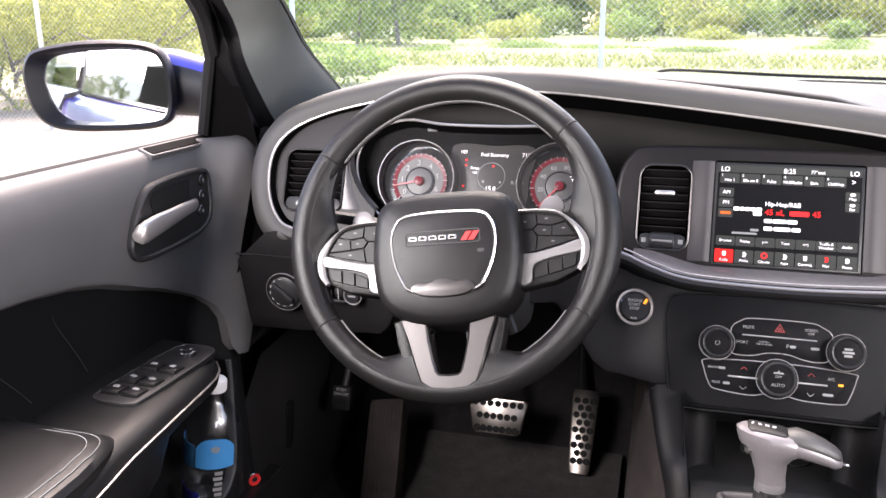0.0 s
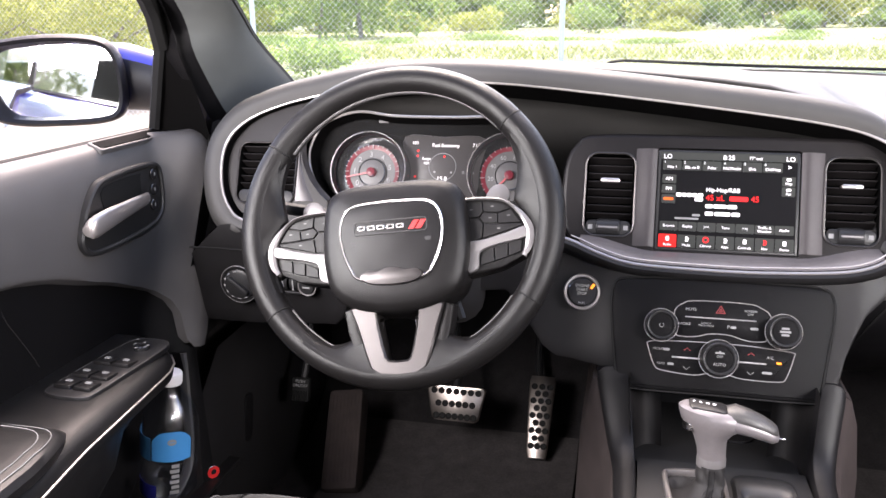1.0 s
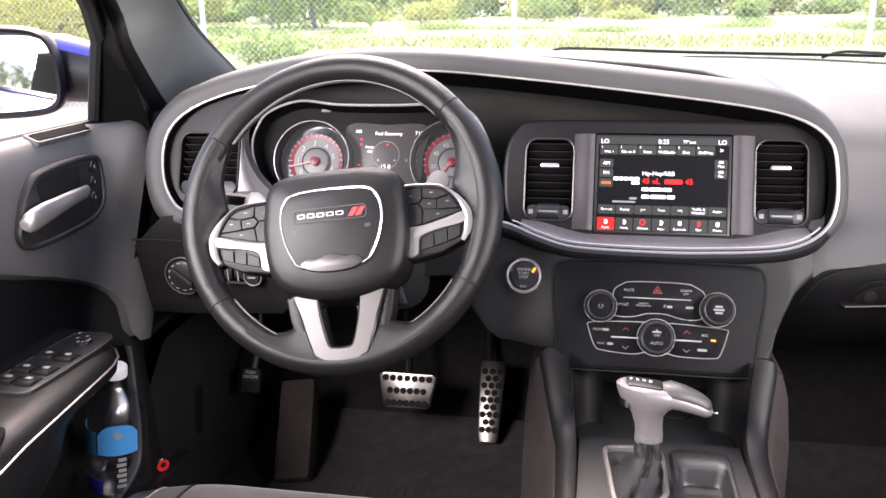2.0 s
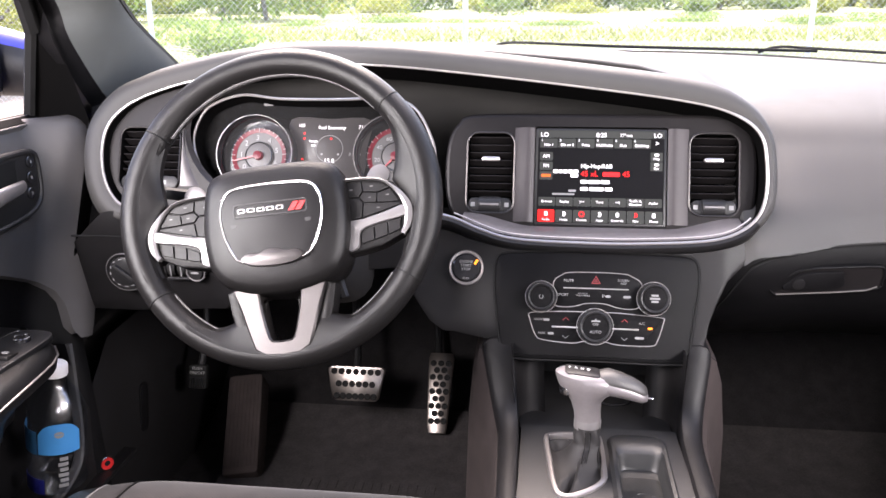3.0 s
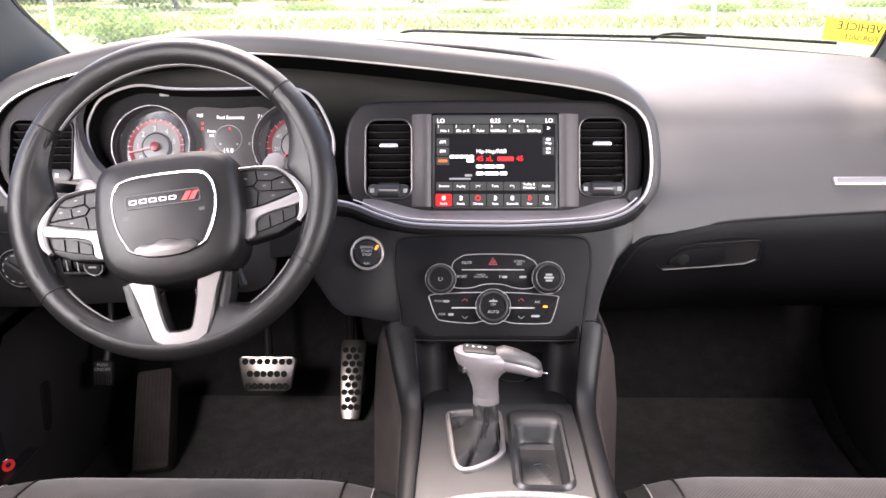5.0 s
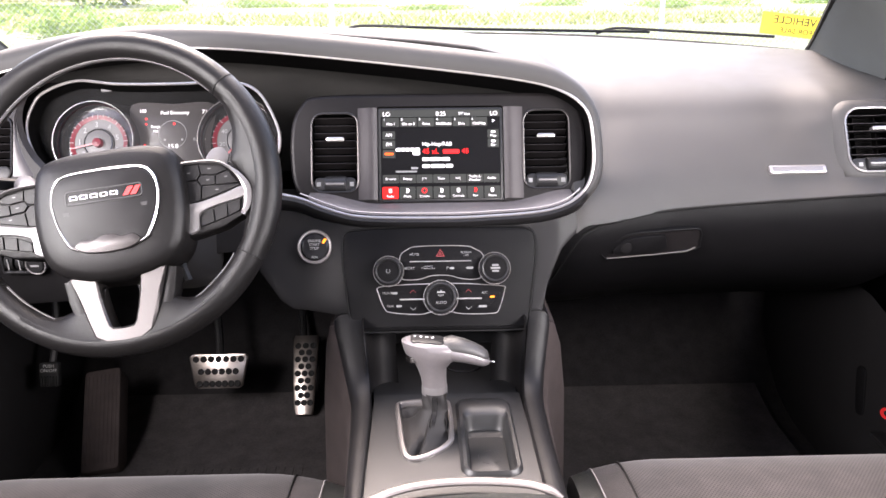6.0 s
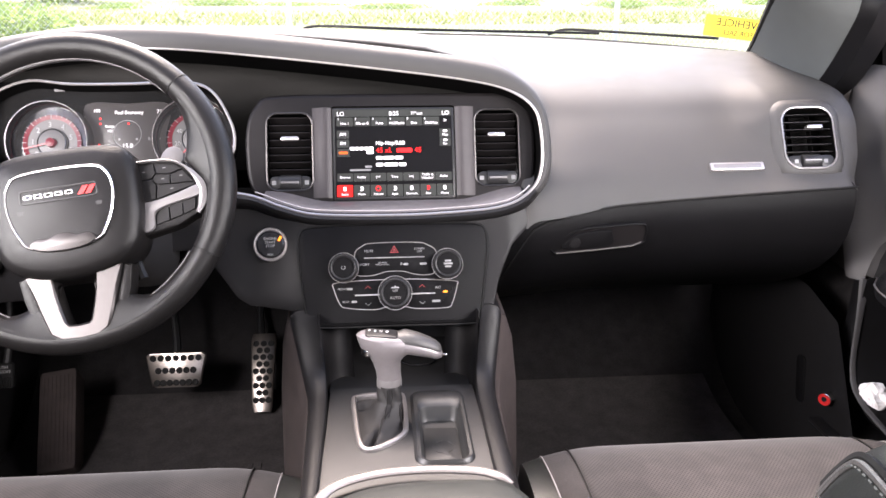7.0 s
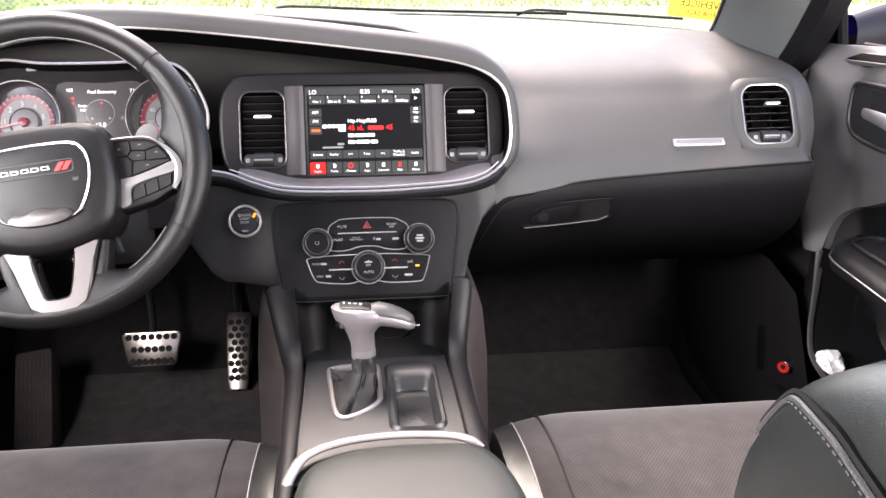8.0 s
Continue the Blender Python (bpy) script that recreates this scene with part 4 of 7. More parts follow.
def push_knob(name, label, x, z, off, r, body, ringm, f=None):
    k = thing(name, label, "switch")
    f = f or pod_frame(x, z, off)
    bm = bmesh.new()
    lathe(bm, ((0.001, -0.01), (r * 1.0, -0.01), (r, 0.004), (r * 0.95, 0.006), (r * 0.84, 0.0055), (r * 0.82, 0.002), (0.001, 0.002)), f, 36)
    part("collar", bm, ringm, k, "bright ring")
    bm = bmesh.new()
    lathe(bm, ((0.001, -0.004), (r * 0.8, -0.004), (r * 0.8, 0.006), (r * 0.7, 0.008), (0.001, 0.0082)), f, 36)
    part("cap", bm, body, k)
    return k, f


hk, f = push_knob("headlamp_switch", "round black headlamp switch with white marks", -0.672, 0.735, LP, 0.031, M_DARK, M_LOW, tipped(-0.703, 0.714))
bm = bmesh.new()
slab(bm, rounded(0.04, 0.009, 0.004, 3), f @ Matrix.Rotation(radians(-40), 4, "Z"), 0.008, 0.014, 0.002)
part("grip", bm, M_DARK, hk)
bm = bmesh.new()
tube(bm, [f @ Vector((x, y, 0.0045)) for x, y in ring2(0.0302, 40)], 0.0009, 5, closed=True)
part("bright_ring", bm, M_SILVER, hk, "thin chrome ring")
for a in range(100, 300, 28):
    bm = bmesh.new()
    box(bm, f @ T((0.021 * math.cos(radians(a)), 0.021 * math.sin(radians(a)), 0.0076)), (0.0055, 0.004, 0.0008))
    part("mark", bm, M_PRINT, hk, smooth=False)
tk, f = push_knob("boot_release_button", "round black boot release button", -0.582, 0.729, LP, 0.0155, M_DARK, M_SILVER, tipped(-0.591, 0.718))
bm = bmesh.new()
box(bm, f @ T((0, 0, 0.0084)), (0.012, 0.003, 0.0006), 0.0002, 1)
part("mark", bm, M_PRINT, tk, smooth=False)
dm = thing("dimmer_wheels", "two black ridged dimmer thumb wheels in panel", "switch")
f = tipped(-0.621, 0.720)
bm = bmesh.new()
plate_with_hole(bm, rounded(0.04, 0.034, 0.004, 3), rounded(0.034, 0.026, 0.002, 3), f, -0.004, 0.003, 0.0008)
part("frame", bm, M_DARK, dm)
for s in (-1, 1):
    bm = bmesh.new()
    lathe(bm, ((0.001, -0.006), (0.0125, -0.006), (0.0125, 0.006), (0.001, 0.006)), f @ T((s * 0.008, 0, -0.006)) @ Matrix.Rotation(radians(90), 4, "Y"), 18)
    part("thumb_wheel", bm, M_RUBBER, dm, smooth=False)
    bm = bmesh.new()
    box(bm, f @ T((s * 0.008, 0, 0.0066)), (0.002, 0.018, 0.0006))
    part("mark", bm, M_GREYP, dm, smooth=False)

st, f = push_knob("start_button", "round black engine start button with silver ring", -0.179, 0.752, lower_off(-0.179) - 0.002, 0.0245, M_GLOSS, M_RING)
words("ENGINE\nSTART\nSTOP", 0.0052, f @ T((0, 0.003, 0.0084)), M_PRINT, st)
words("RUN", 0.004, f @ T((0, -0.0145, 0.0084)), M_PRINT, st)
bm = bmesh.new()
slab(bm, rounded(0.0035, 0.0075, 0.001, 2), f @ T((0.0135, 0.008, 0.0)) @ Matrix.Rotation(radians(-30), 4, "Z"), 0.004, 0.0086)
part("indicator", bm, M_ORANGE, st, "lit amber indicator", smooth=False)

# ---- centre stack ----
stack = thing("climate_panel", "black radio and climate control panel with chrome outlines", "control panel")
f = pod_frame(-0.004, 0.7225, -0.024)
bm = bmesh.new()
pan = [tuple(p) for p in curve(((0.116, 0.058), (0.06, 0.060), (0, 0.0605), (-0.06, 0.060), (-0.118, 0.057), (-0.133, 0.048), (-0.135, 0.02), (-0.131, -0.02), (-0.124, -0.07), (-0.118, -0.082), (0, -0.0825), (0.115, -0.082), (0.121, -0.07), (0.128, -0.02), (0.133, 0.02), (0.131, 0.048)), 3, closed=True)]
slab(bm, pan, f, -0.02, 0.003, 0.003)
part("panel", bm, M_STACK, stack, "dark satin panel")
bm = bmesh.new()
tube(bm, [f @ Vector((x, y, 0.001)) for x, y in inset(pan, 0.0014)], 0.0015, 5, closed=True)
part("panel_gap", bm, M_RUBBER, stack, "dark joint round the panel")
KN = ((-0.072, 0.0, 0.0215), (0.0755, 0.002, 0.0225), (0.0, -0.0375, 0.0245))
up = [tuple(p) for p in curve(((-0.056, 0.02), (-0.045, 0.03), (-0.035, 0.0335), (0, 0.0345), (0.036, 0.0335), (0.047, 0.03), (0.06, 0.02), (0.058, -0.008), (0.045, -0.013), (0.028, -0.0115), (0.014, -0.0075), (0, -0.0065), (-0.014, -0.0075), (-0.028, -0.0115), (-0.045, -0.0125), (-0.055, -0.008)), 3, closed=True)][::-1]
lo = [tuple(p) for p in curve(((-0.086, -0.022), (-0.06, -0.0195), (-0.025, -0.0185), (0.025, -0.0185), (0.06, -0.0205), (0.087, -0.023), (0.089, -0.028), (0.081, -0.054), (0.072, -0.0605), (0.03, -0.0605), (0.012, -0.057), (-0.012, -0.057), (-0.03, -0.0605), (-0.067, -0.0575), (-0.078, -0.052), (-0.0865, -0.03)), 3, closed=True)][::-1]
for loop in (up, lo):
    bm = bmesh.new()
    slab(bm, inset(loop, -0.0006), f, 0.0, 0.0042, 0.0008)
    part("button_field", bm, M_STACK, stack, "black button field")
    bm = bmesh.new()
    tube(bm, [f @ Vector((x, y, 0.004)) for x, y in loop], 0.0006, 6, closed=True)
    part("outline", bm, M_LINE, stack, "thin chrome outline")
bm = bmesh.new()
box(bm, f @ T((0, 0.0128, 0.0045)), (0.086, 0.0016, 0.0014), 0.0005, 1)
part("divider", bm, M_LINE, stack, "silver divider bar")
for s in (-1, 1):
    bm = bmesh.new()
    box(bm, f @ T((s * 0.039, -0.0395, 0.0045)), (0.036, 0.0022, 0.0014), 0.0005, 1)
    part("divider", bm, M_LINE, stack, "silver divider bar")
for i, (x, y, r) in enumerate(KN):
    g = f @ T((x, y, 0))
    bm = bmesh.new()
    lathe(bm, ((0.001, 0.0), (r, 0.0), (r, 0.004), (r * 0.985, 0.0052), (r * 0.965, 0.0052), (r * 0.955, 0.002), (0.001, 0.003)), g, 40)
    kb = part("knob", bm, M_LINE, stack, "knob with bright ring")
    bm = bmesh.new()
    rows_to(bm, [[g @ Vector((q * k * math.cos(a), q * k * math.sin(a), h)) for k, a in ((1 - 0.022 * (j % 2) * (h < 0.016), 2 * math.pi * j / 72) for j in range(72))] for q, h in ((r * 0.93, 0.003), (r * 0.89, 0.0145), (r * 0.85, 0.018), (r * 0.8, 0.019), (r * 0.74, 0.0186), (r * 0.68, 0.0165))], close_v=True)
    part("knob_side", bm, M_DARK, kb, "black ribbed knob side")
    bm = bmesh.new()
    lathe(bm, ((0.001, 0.01), (r * 0.7, 0.01), (r * 0.7, 0.0162), (r * 0.6, 0.0165), (0.001, 0.0165)), g, 40)
    part("knob_cap", bm, M_STACK, kb, "black knob cap")
    bm = bmesh.new()
    tube(bm, [g @ Vector((x, y, 0.0178)) for x, y in ring2(r * 0.78, 40)], 0.0008, 5, closed=True)
    part("knob_edge", bm, M_BEZEL, kb, "thin bright edge")
    if i == 0:
        bm = bmesh.new()
        tube(bm, [g @ Vector((0.0026 * math.cos(a), 0.0026 * math.sin(a), 0.0168)) for a in np.linspace(radians(120), radians(420), 12)], 0.0005, 4)
        part("power_mark", bm, M_PRINT, kb)
    elif i == 1:
        for dy in (-0.004, 0.0, 0.004):
            bm = bmesh.new()
            box(bm, g @ T((0, dy, 0.0167)), (0.013 - abs(dy), 0.0026, 0.0006))
            part("label_bar", bm, M_GREYP, kb, smooth=False)
    else:
        words("AUTO", 0.0055, g @ T((0, -0.007, 0.0168)), M_PRINT, kb)
        words("OFF", 0.0045, g @ T((0, 0.003, 0.0168)), M_PRINT, kb)
        bm = bmesh.new()
        slab(bm, ((0.006, 0.0065), (0.005, 0.0085), (0.0015, 0.0085), (0, 0.011), (-0.0015, 0.0085), (-0.005, 0.0085), (-0.006, 0.0065)), g, 0.0166, 0.0169)
        part("fan_mark", bm, M_PRINT, kb, smooth=False)
for tx, x, y, sz in (("MUTE", -0.036, 0.0225, 0.0052), ("SCREEN\nOFF", 0.036, 0.0225, 0.0042), ("SPORT", -0.043, 0.0035, 0.005), ("LAUNCH\nTRACK MODE", -0.017, 0.0045, 0.003), ("P", 0.010, 0.003, 0.0065), ("FRONT", -0.074, -0.0305, 0.0042), ("REAR", -0.07, -0.0485, 0.0042), ("A/C", 0.061, -0.0315, 0.005)):
    words(tx, sz, f @ T((x, y, 0.0043)), M_PRINT, stack)
for x, y, w in ((0.016, 0.003, 0.007), (0.041, 0.003, 0.01), (-0.064, -0.0305, 0.008), (-0.058, -0.0485, 0.008), (0.058, -0.0505, 0.012)):
    bm = bmesh.new()
    slab(bm, rounded(w, 0.0032, 0.0014, 3), f @ T((x, y, 0)), 0.004, 0.0045)
    part("symbol", bm, M_GREYP, stack, smooth=False)
bm = bmesh.new()
plate_with_hole(bm, ((0, 0.0300), (-0.0062, 0.0195), (0.0062, 0.0195)), ((0, 0.0285), (-0.0046, 0.0206), (0.0046, 0.0206)), f, 0.004, 0.0048, 0.0001)
plate_with_hole(bm, ((0, 0.026), (-0.0026, 0.0216), (0.0026, 0.0216)), ((0, 0.0245), (-0.001, 0.0223), (0.001, 0.0223)), f, 0.004, 0.0047, 0.0001)
part("hazard_mark", bm, M_REDDIM, stack, "dim red warning triangle", smooth=False)
for s in (-1, 1):
    for yy, d, mt in ((-0.0285, 1, M_REDDIM), (-0.0525, -1, M_PRINT)):
        bm = bmesh.new()
        tube(bm, [f @ Vector((s * 0.0385 + a, yy + d * b, 0.0044)) for a, b in ((-0.004, -0.0018), (0, 0.0018), (0.004, -0.0018))], 0.0005, 4)
        part("arrow_mark", bm, mt, stack)
bm = bmesh.new()
slab(bm, rounded(0.006, 0.0026, 0.0008, 2), f @ T((0.0715, -0.0375, 0)), 0.004, 0.0047)
part("indicator", bm, M_ORANGE, stack, "lit amber indicator", smooth=False)

# ---- glove box and badge ----
gl = thing("glove_box", "black glove box door with recessed latch", "glove box")
GB = [(0.133, 0.655), (0.148, 0.695), (0.168, 0.742), (0.2, 0.772), (0.264, 0.779), (0.388, 0.789), (0.55, 0.799), (0.712, 0.807)]


def gface(x, z):
    return -0.036 - 0.032 * (1 - smooth((x - 0.18) / 0.18)) - 0.1 * max(0, 0.75 - z) + 6.0 * max(0, 0.77 - z) ** 2


bm = bmesh.new()
rows = []
for x, z in curve(GB, 6):
    col = [(x, gface(x, z) + 0.04, z + 0.012), (x, gface(x, z) + 0.014, z + 0.004)]
    zl = 0.52
    for i in range(9):
        zz = z - (z - zl) * (i / 8) ** 1.3
        col.append((x, gface(x, zz) + (0.006 if i == 0 else 0.0), zz))
    col.append((x, gface(x, zl) + 0.02, zl - 0.008))
    col.append((x, 0.5, zl - 0.01))
    rows.append(col)
rows_to(bm, rows)
part("door", bm, M_STACK, gl, "matt black moulded door")
bm = bmesh.new()
GAP = [(0.162, 0.665), (0.172, 0.7), (0.184, 0.731), (0.198, 0.754), (0.209, 0.7635), (0.234, 0.7735), (0.264, 0.7795), (0.388, 0.7905), (0.55, 0.8005), (0.712, 0.8085)]
tube(bm, [(x, gface(x, z) + 0.0012 - 0.01 * math.exp(-((x - 0.255) / 0.016) ** 2), z) for x, z in curve(GAP, 6)], 0.0021, 6)
part("door_gap", bm, M_RUBBER, gl, "dark shadow gap above the door")


def gpt(x, z, w=0.0):
    n = Vector((0, -0.973, -0.23))
    return Vector((x, gface(x, z), z)) + n * w


def gframe(x, z):
    return frame_at(gpt(x, z), (0, -0.23, 0.973), (0, -0.973, -0.23)) @ Matrix.Rotation(radians(4), 4, "Z")


f = gframe(0.312, 0.742) @ Matrix.Rotation(radians(7), 4, "Y") @ Matrix.Rotation(radians(-5.5), 4, "Z") @ T((0.001, 0, 0.001))
bm = bmesh.new()
rec = [tuple(p) for p in curve(((-0.074, -0.022), (-0.055, 0.006), (-0.03, 0.014), (0.0, 0.015), (0.055, 0.0165), (0.067, 0.012), (0.068, -0.006), (0.055, -0.017)), 4, closed=True)][::-1]
plate_with_hole(bm, inset(rec, 0.003), rec, f, -0.004, 0.006, 0.0012)
part("latch_frame", bm, M_STACK, gl, "black latch frame")
bm = bmesh.new()
slab(bm, rec, f, -0.012, 0.0035)
part("latch_recess", bm, M_FRAME, gl, "dark latch recess")
bm = bmesh.new()
slab(bm, [tuple(p) for p in curve(((-0.062, -0.016), (-0.05, 0.004), (-0.03, 0.0105), (0.008, 0.0115), (0.014, 0.006), (0.012, -0.015)), 3, closed=True)][::-1], f, -0.002, 0.0085, 0.002)
part("latch", bm, M_STACK, gl, "black latch paddle")
bm = bmesh.new()
lathe(bm, ((0.001, 0.0), (0.0085, 0.0), (0.0085, 0.0075), (0.007, 0.008), (0.001, 0.0078)), f @ T((-0.045, -0.006, 0.0022)), 20)
part("lock", bm, M_LOW, gl, "round key lock")
bm = bmesh.new()
tube(bm, [f @ Vector(p) for p in ((-0.072, -0.0235, 0.006), (0.0, -0.0215, 0.006), (0.05, -0.019, 0.006), (0.064, -0.013, 0.006))], 0.0012, 6)
part("latch_edge", bm, M_RING, gl, "bright lower edge")

bd = thing("dash_badge", "narrow silver badge plate on the passenger dash", "badge")
f = frame_at((0.532, 0.0015, 0.8355), (0, 0.67, 0.74), (0.05, -0.74, 0.67)) @ Matrix.Rotation(radians(2), 4, "Z")
bm = bmesh.new()
slab(bm, rounded(0.088, 0.013, 0.002, 3), f, -0.006, 0.003, 0.0008)
part("plate", bm, M_LINE, bd, "silver badge plate")
bm = bmesh.new()
slab(bm, rounded(0.078, 0.007, 0.0015, 3), f, 0.0015, 0.0034)
part("inlay", bm, M_SILVER, bd)

# ---- centre console ----
con = thing("center_console", "dark grey centre console between the seats", "console")
ZC = 0.565
bm = bmesh.new()
top = [(-0.097, -0.172), (0.101, -0.172), (0.104, -0.3), (0.108, -0.46), (-0.102, -0.46), (-0.098, -0.3)][::-1]
BOOT = [tuple(p) for p in curve(((-0.059, -0.2), (-0.03, -0.1955), (-0.005, -0.1965), (0.001, -0.21), (0.002, -0.27), (0.0, -0.291), (-0.012, -0.309), (-0.036, -0.326), (-0.049, -0.324), (-0.055, -0.30), (-0.0595, -0.25), (-0.0625, -0.212)), 4, closed=True)][::-1]
TRAY = rounded(0.0535, 0.13, 0.012, 5, 0.049, -0.294)
es = []
for loop in (top, BOOT, TRAY):
    vs = [bm.verts.new((a, b, ZC + 0.02 * (b + 0.3))) for a, b in loop]
    es += [bm.edges.new((vs[i], vs[(i + 1) % len(vs)])) for i in range(len(vs))]
bmesh.ops.triangle_fill(bm, use_beauty=True, edges=es)
part("top_plate", bm, M_CONSOLE, con, "satin graphite top plate", smooth=False)


def cz(b):
    return ZC + 0.02 * (b + 0.3)


bm = bmesh.new()
lips = [((0.074, 0.18, 0.018, 0.0485, -0.277), -0.001), ((0.072, 0.176, 0.017, 0.0485, -0.278), 0.002), ((0.066, 0.16, 0.015, 0.0488, -0.283), 0.0055), ((0.058, 0.138, 0.013, 0.049, -0.2915), 0.0045), ((0.0535, 0.13, 0.012, 0.049, -0.294), 0.0)]
rows_to(bm, [[(a, b, cz(b) + h) for a, b in rounded(w, l, r, 5, cx, cy)] for (w, l, r, cx, cy), h in lips], close_v=True)
part("tray_lip", bm, M_CONSOLE, con, "raised satin lip round the tray")
bm = bmesh.new()
rings = [(rounded(0.0535 - 2 * d, 0.13 - 2 * d, max(0.004, 0.012 - d * 0.6), 5, 0.049, -0.294), h) for d, h in ((-0.0005, 0.0005), (0.001, -0.003), (0.002, -0.016), (0.0045, -0.02), (0.009, -0.021))]
vs = rows_to(bm, [[(a, b, cz(b) + d) for a, b in loop] for loop, d in rings], close_v=True)
bm.faces.new(vs[-1])
part("tray", bm, M_LINER, con, "grey rubber-lined tray")
bm = bmesh.new()
slab(bm, rounded(0.046, 0.098, 0.006, 4, 0.049, -0.302), T((0, 0, cz(-0.3) - 0.0215)), 0.0, 0.004, 0.001)
part("tray_mat", bm, M_LINER, con, "loose rubber tray mat")
bm = bmesh.new()
for k in range(5):
    tube(bm, [(0.05 + 0.014 * math.cos(a), -0.3 + 0.014 * math.sin(a), cz(-0.3) - 0.0174) for a in np.linspace(0.3 + k * 1.2, 1.0 + k * 1.2, 5)], 0.0004, 4)
part("tray_emblem", bm, M_BEZEL, con, "faint moulded emblem")
bm = bmesh.new()
rows_to(bm, [[(a, b, cz(b) + h) for a, b in inset(BOOT, d)] for d, h in ((0.0055, -0.001), (0.005, 0.003), (0.003, 0.0045), (0.0, 0.0045), (-0.0015, 0.002), (-0.002, -0.01))], close_v=True)
part("shifter_trim", bm, M_RING, con, "satin chrome shifter surround")
# cheeks that rise to the stack on both sides
for s in (-1, 1):
    rail, flank = [], []
    for y, z in curve(((0.45, 0.668), (0.1, 0.668), (-0.10, 0.668), (-0.126, 0.664), (-0.143, 0.635), (-0.165, 0.602), (-0.195, 0.582), (-0.25, 0.575), (-0.4, 0.572), (-0.6, 0.572), (-0.95, 0.57)), 4):
        xi = (0.103 if s > 0 else 0.099) + 0.014 * min(1, max(0, (z - 0.574) / 0.09))
        w = lerp(y, (-0.95, -0.4, -0.2, -0.12), (0.018, 0.02, 0.026, 0.04)) if s < 0 else lerp(y, (-0.95, -0.4, -0.2, -0.12), (0.022, 0.024, 0.026, 0.03))
        b = 0.016 * smooth((y + 0.3) / 0.25) if s < 0 else 0.02 * smooth((y + 0.4) / 0.3)
        rail.append([(s * xi, y + 0.012, z - 0.05), (s * xi, y, z - 0.003), (s * (xi + 0.0015), y, z), (s * (xi + 0.004), y, z + 0.001), (s * (xi + w * 0.5), y, z + 0.0015), (s * (xi + w * 0.8), y, z - 0.001), (s * (xi + w), y, z - 0.008), (s * (xi + w + 0.002), y, z - 0.022)])
        x1 = xi + w
        flank.append([(s * (x1 - 0.002), y, z - 0.012), (s * (x1 + 0.002 + b * 0.3), y, z - 0.018), (s * (x1 + 0.004 + b * 0.7), y, z - 0.05), (s * (x1 + 0.006 + b), y, z - 0.12), (s * (x1 + 0.012 + b), y, 0.36), (s * (x1 + 0.02 + b), y, 0.2)])
    bm = bmesh.new()
    rows_to(bm, rail)
    part("side_rail", bm, M_LOW, con, "dark satin side rail")
    bm = bmesh.new()
    rows_to(bm, flank)
    part("flank", bm, M_FLANK, con, "charcoal carpeted flank")
    # inner cheek plates of the cubby
    bm = bmesh.new()
    rows_to(bm, [[(s * (0.079 + 0.03 * math.cos(a) + 0.05 * (z - 0.6)), -0.14 + 0.055 * math.sin(a) - 0.25 * (0.66 - z), z) for a in np.linspace(-0.3, math.pi * 0.62, 12)] for z in np.linspace(0.55, 0.665, 7)])
    part("cubby_cheek", bm, M_LOW, con, "curved graphite cheek of the cubby")
bm = bmesh.new()
vs = [bm.verts.new(p) for p in ((-0.1, -0.16, 0.556), (0.1, -0.16, 0.556), (0.1, 0.02, 0.556), (-0.1, 0.02, 0.556), (-0.1, 0.02, 0.67), (0.1, 0.02, 0.67))]
bm.faces.new(vs[:4])
bm.faces.new((vs[3], vs[2], vs[5], vs[4]))
for s in (0, 1):
    x = (-0.1, 0.1)[s]
    bm.faces.new([bm.verts.new(p) for p in ((x, -0.10, 0.556), (x, 0.02, 0.556), (x, 0.02, 0.67), (x, -0.08, 0.67))])
part("cubby", bm, M_DARK, con, "dark storage cubby", smooth=False)
so = thing("power_outlet", "round black power outlet with cap", "power outlet")
f = frame_at((0.066, -0.03, 0.632), (0, 0.2, 0.98), (0, -0.98, 0.2))
bm = bmesh.new()
lathe(bm, ((0.001, -0.045), (0.017, -0.045), (0.017, 0.004), (0.015, 0.006), (0.001, 0.006)), f, 24)
part("cap", bm, M_GLOSS, so)
bm = bmesh.new()
box(bm, f @ T((0.003, 0, 0.0062)), (0.012, 0.0025, 0.0006))
part("mark", bm, M_PRINT, so, smooth=False)
bm = bmesh.new()
tube(bm, [(0.03 + 0.028 * math.cos(a), -0.06 + 0.028 * math.sin(a), 0.558) for a in np.linspace(0, 2 * math.pi, 24)[:-1]], 0.0015, 5, closed=True)
part("cup_ring", bm, M_GLOSS, con, "faint gloss ring")

# arm rest with chrome bow
arm = thing("armrest", "black leather centre armrest with chrome front bow", "armrest")
bow = curve(((-0.113, -0.52, 0.556), (-0.109, -0.49, 0.566), (-0.103, -0.458, 0.572), (-0.086, -0.421, 0.575), (-0.042, -0.399, 0.576), (0.017, -0.392, 0.576), (0.076, -0.398, 0.576), (0.104, -0.409, 0.575), (0.119, -0.421, 0.572)), 6)
bm = bmesh.new()
tube(bm, bow, 0.0038, 10, flat=1.8, taper=lambda q: min(1.0, 0.35 + 6 * (1 - q)))
part("bow", bm, M_RING, arm, "satin chrome bow")
bm = bmesh.new()
lid = [tuple(p) for p in curve(((-0.101, -0.8), (-0.1, -0.65), (-0.099, -0.53), (-0.095, -0.485), (-0.082, -0.449), (-0.042, -0.427), (0.016, -0.419), (0.08, -0.42), (0.112, -0.428), (0.133, -0.457), (0.145, -0.5), (0.15, -0.56), (0.152, -0.7), (0.152, -0.8)), 5)][::-1]
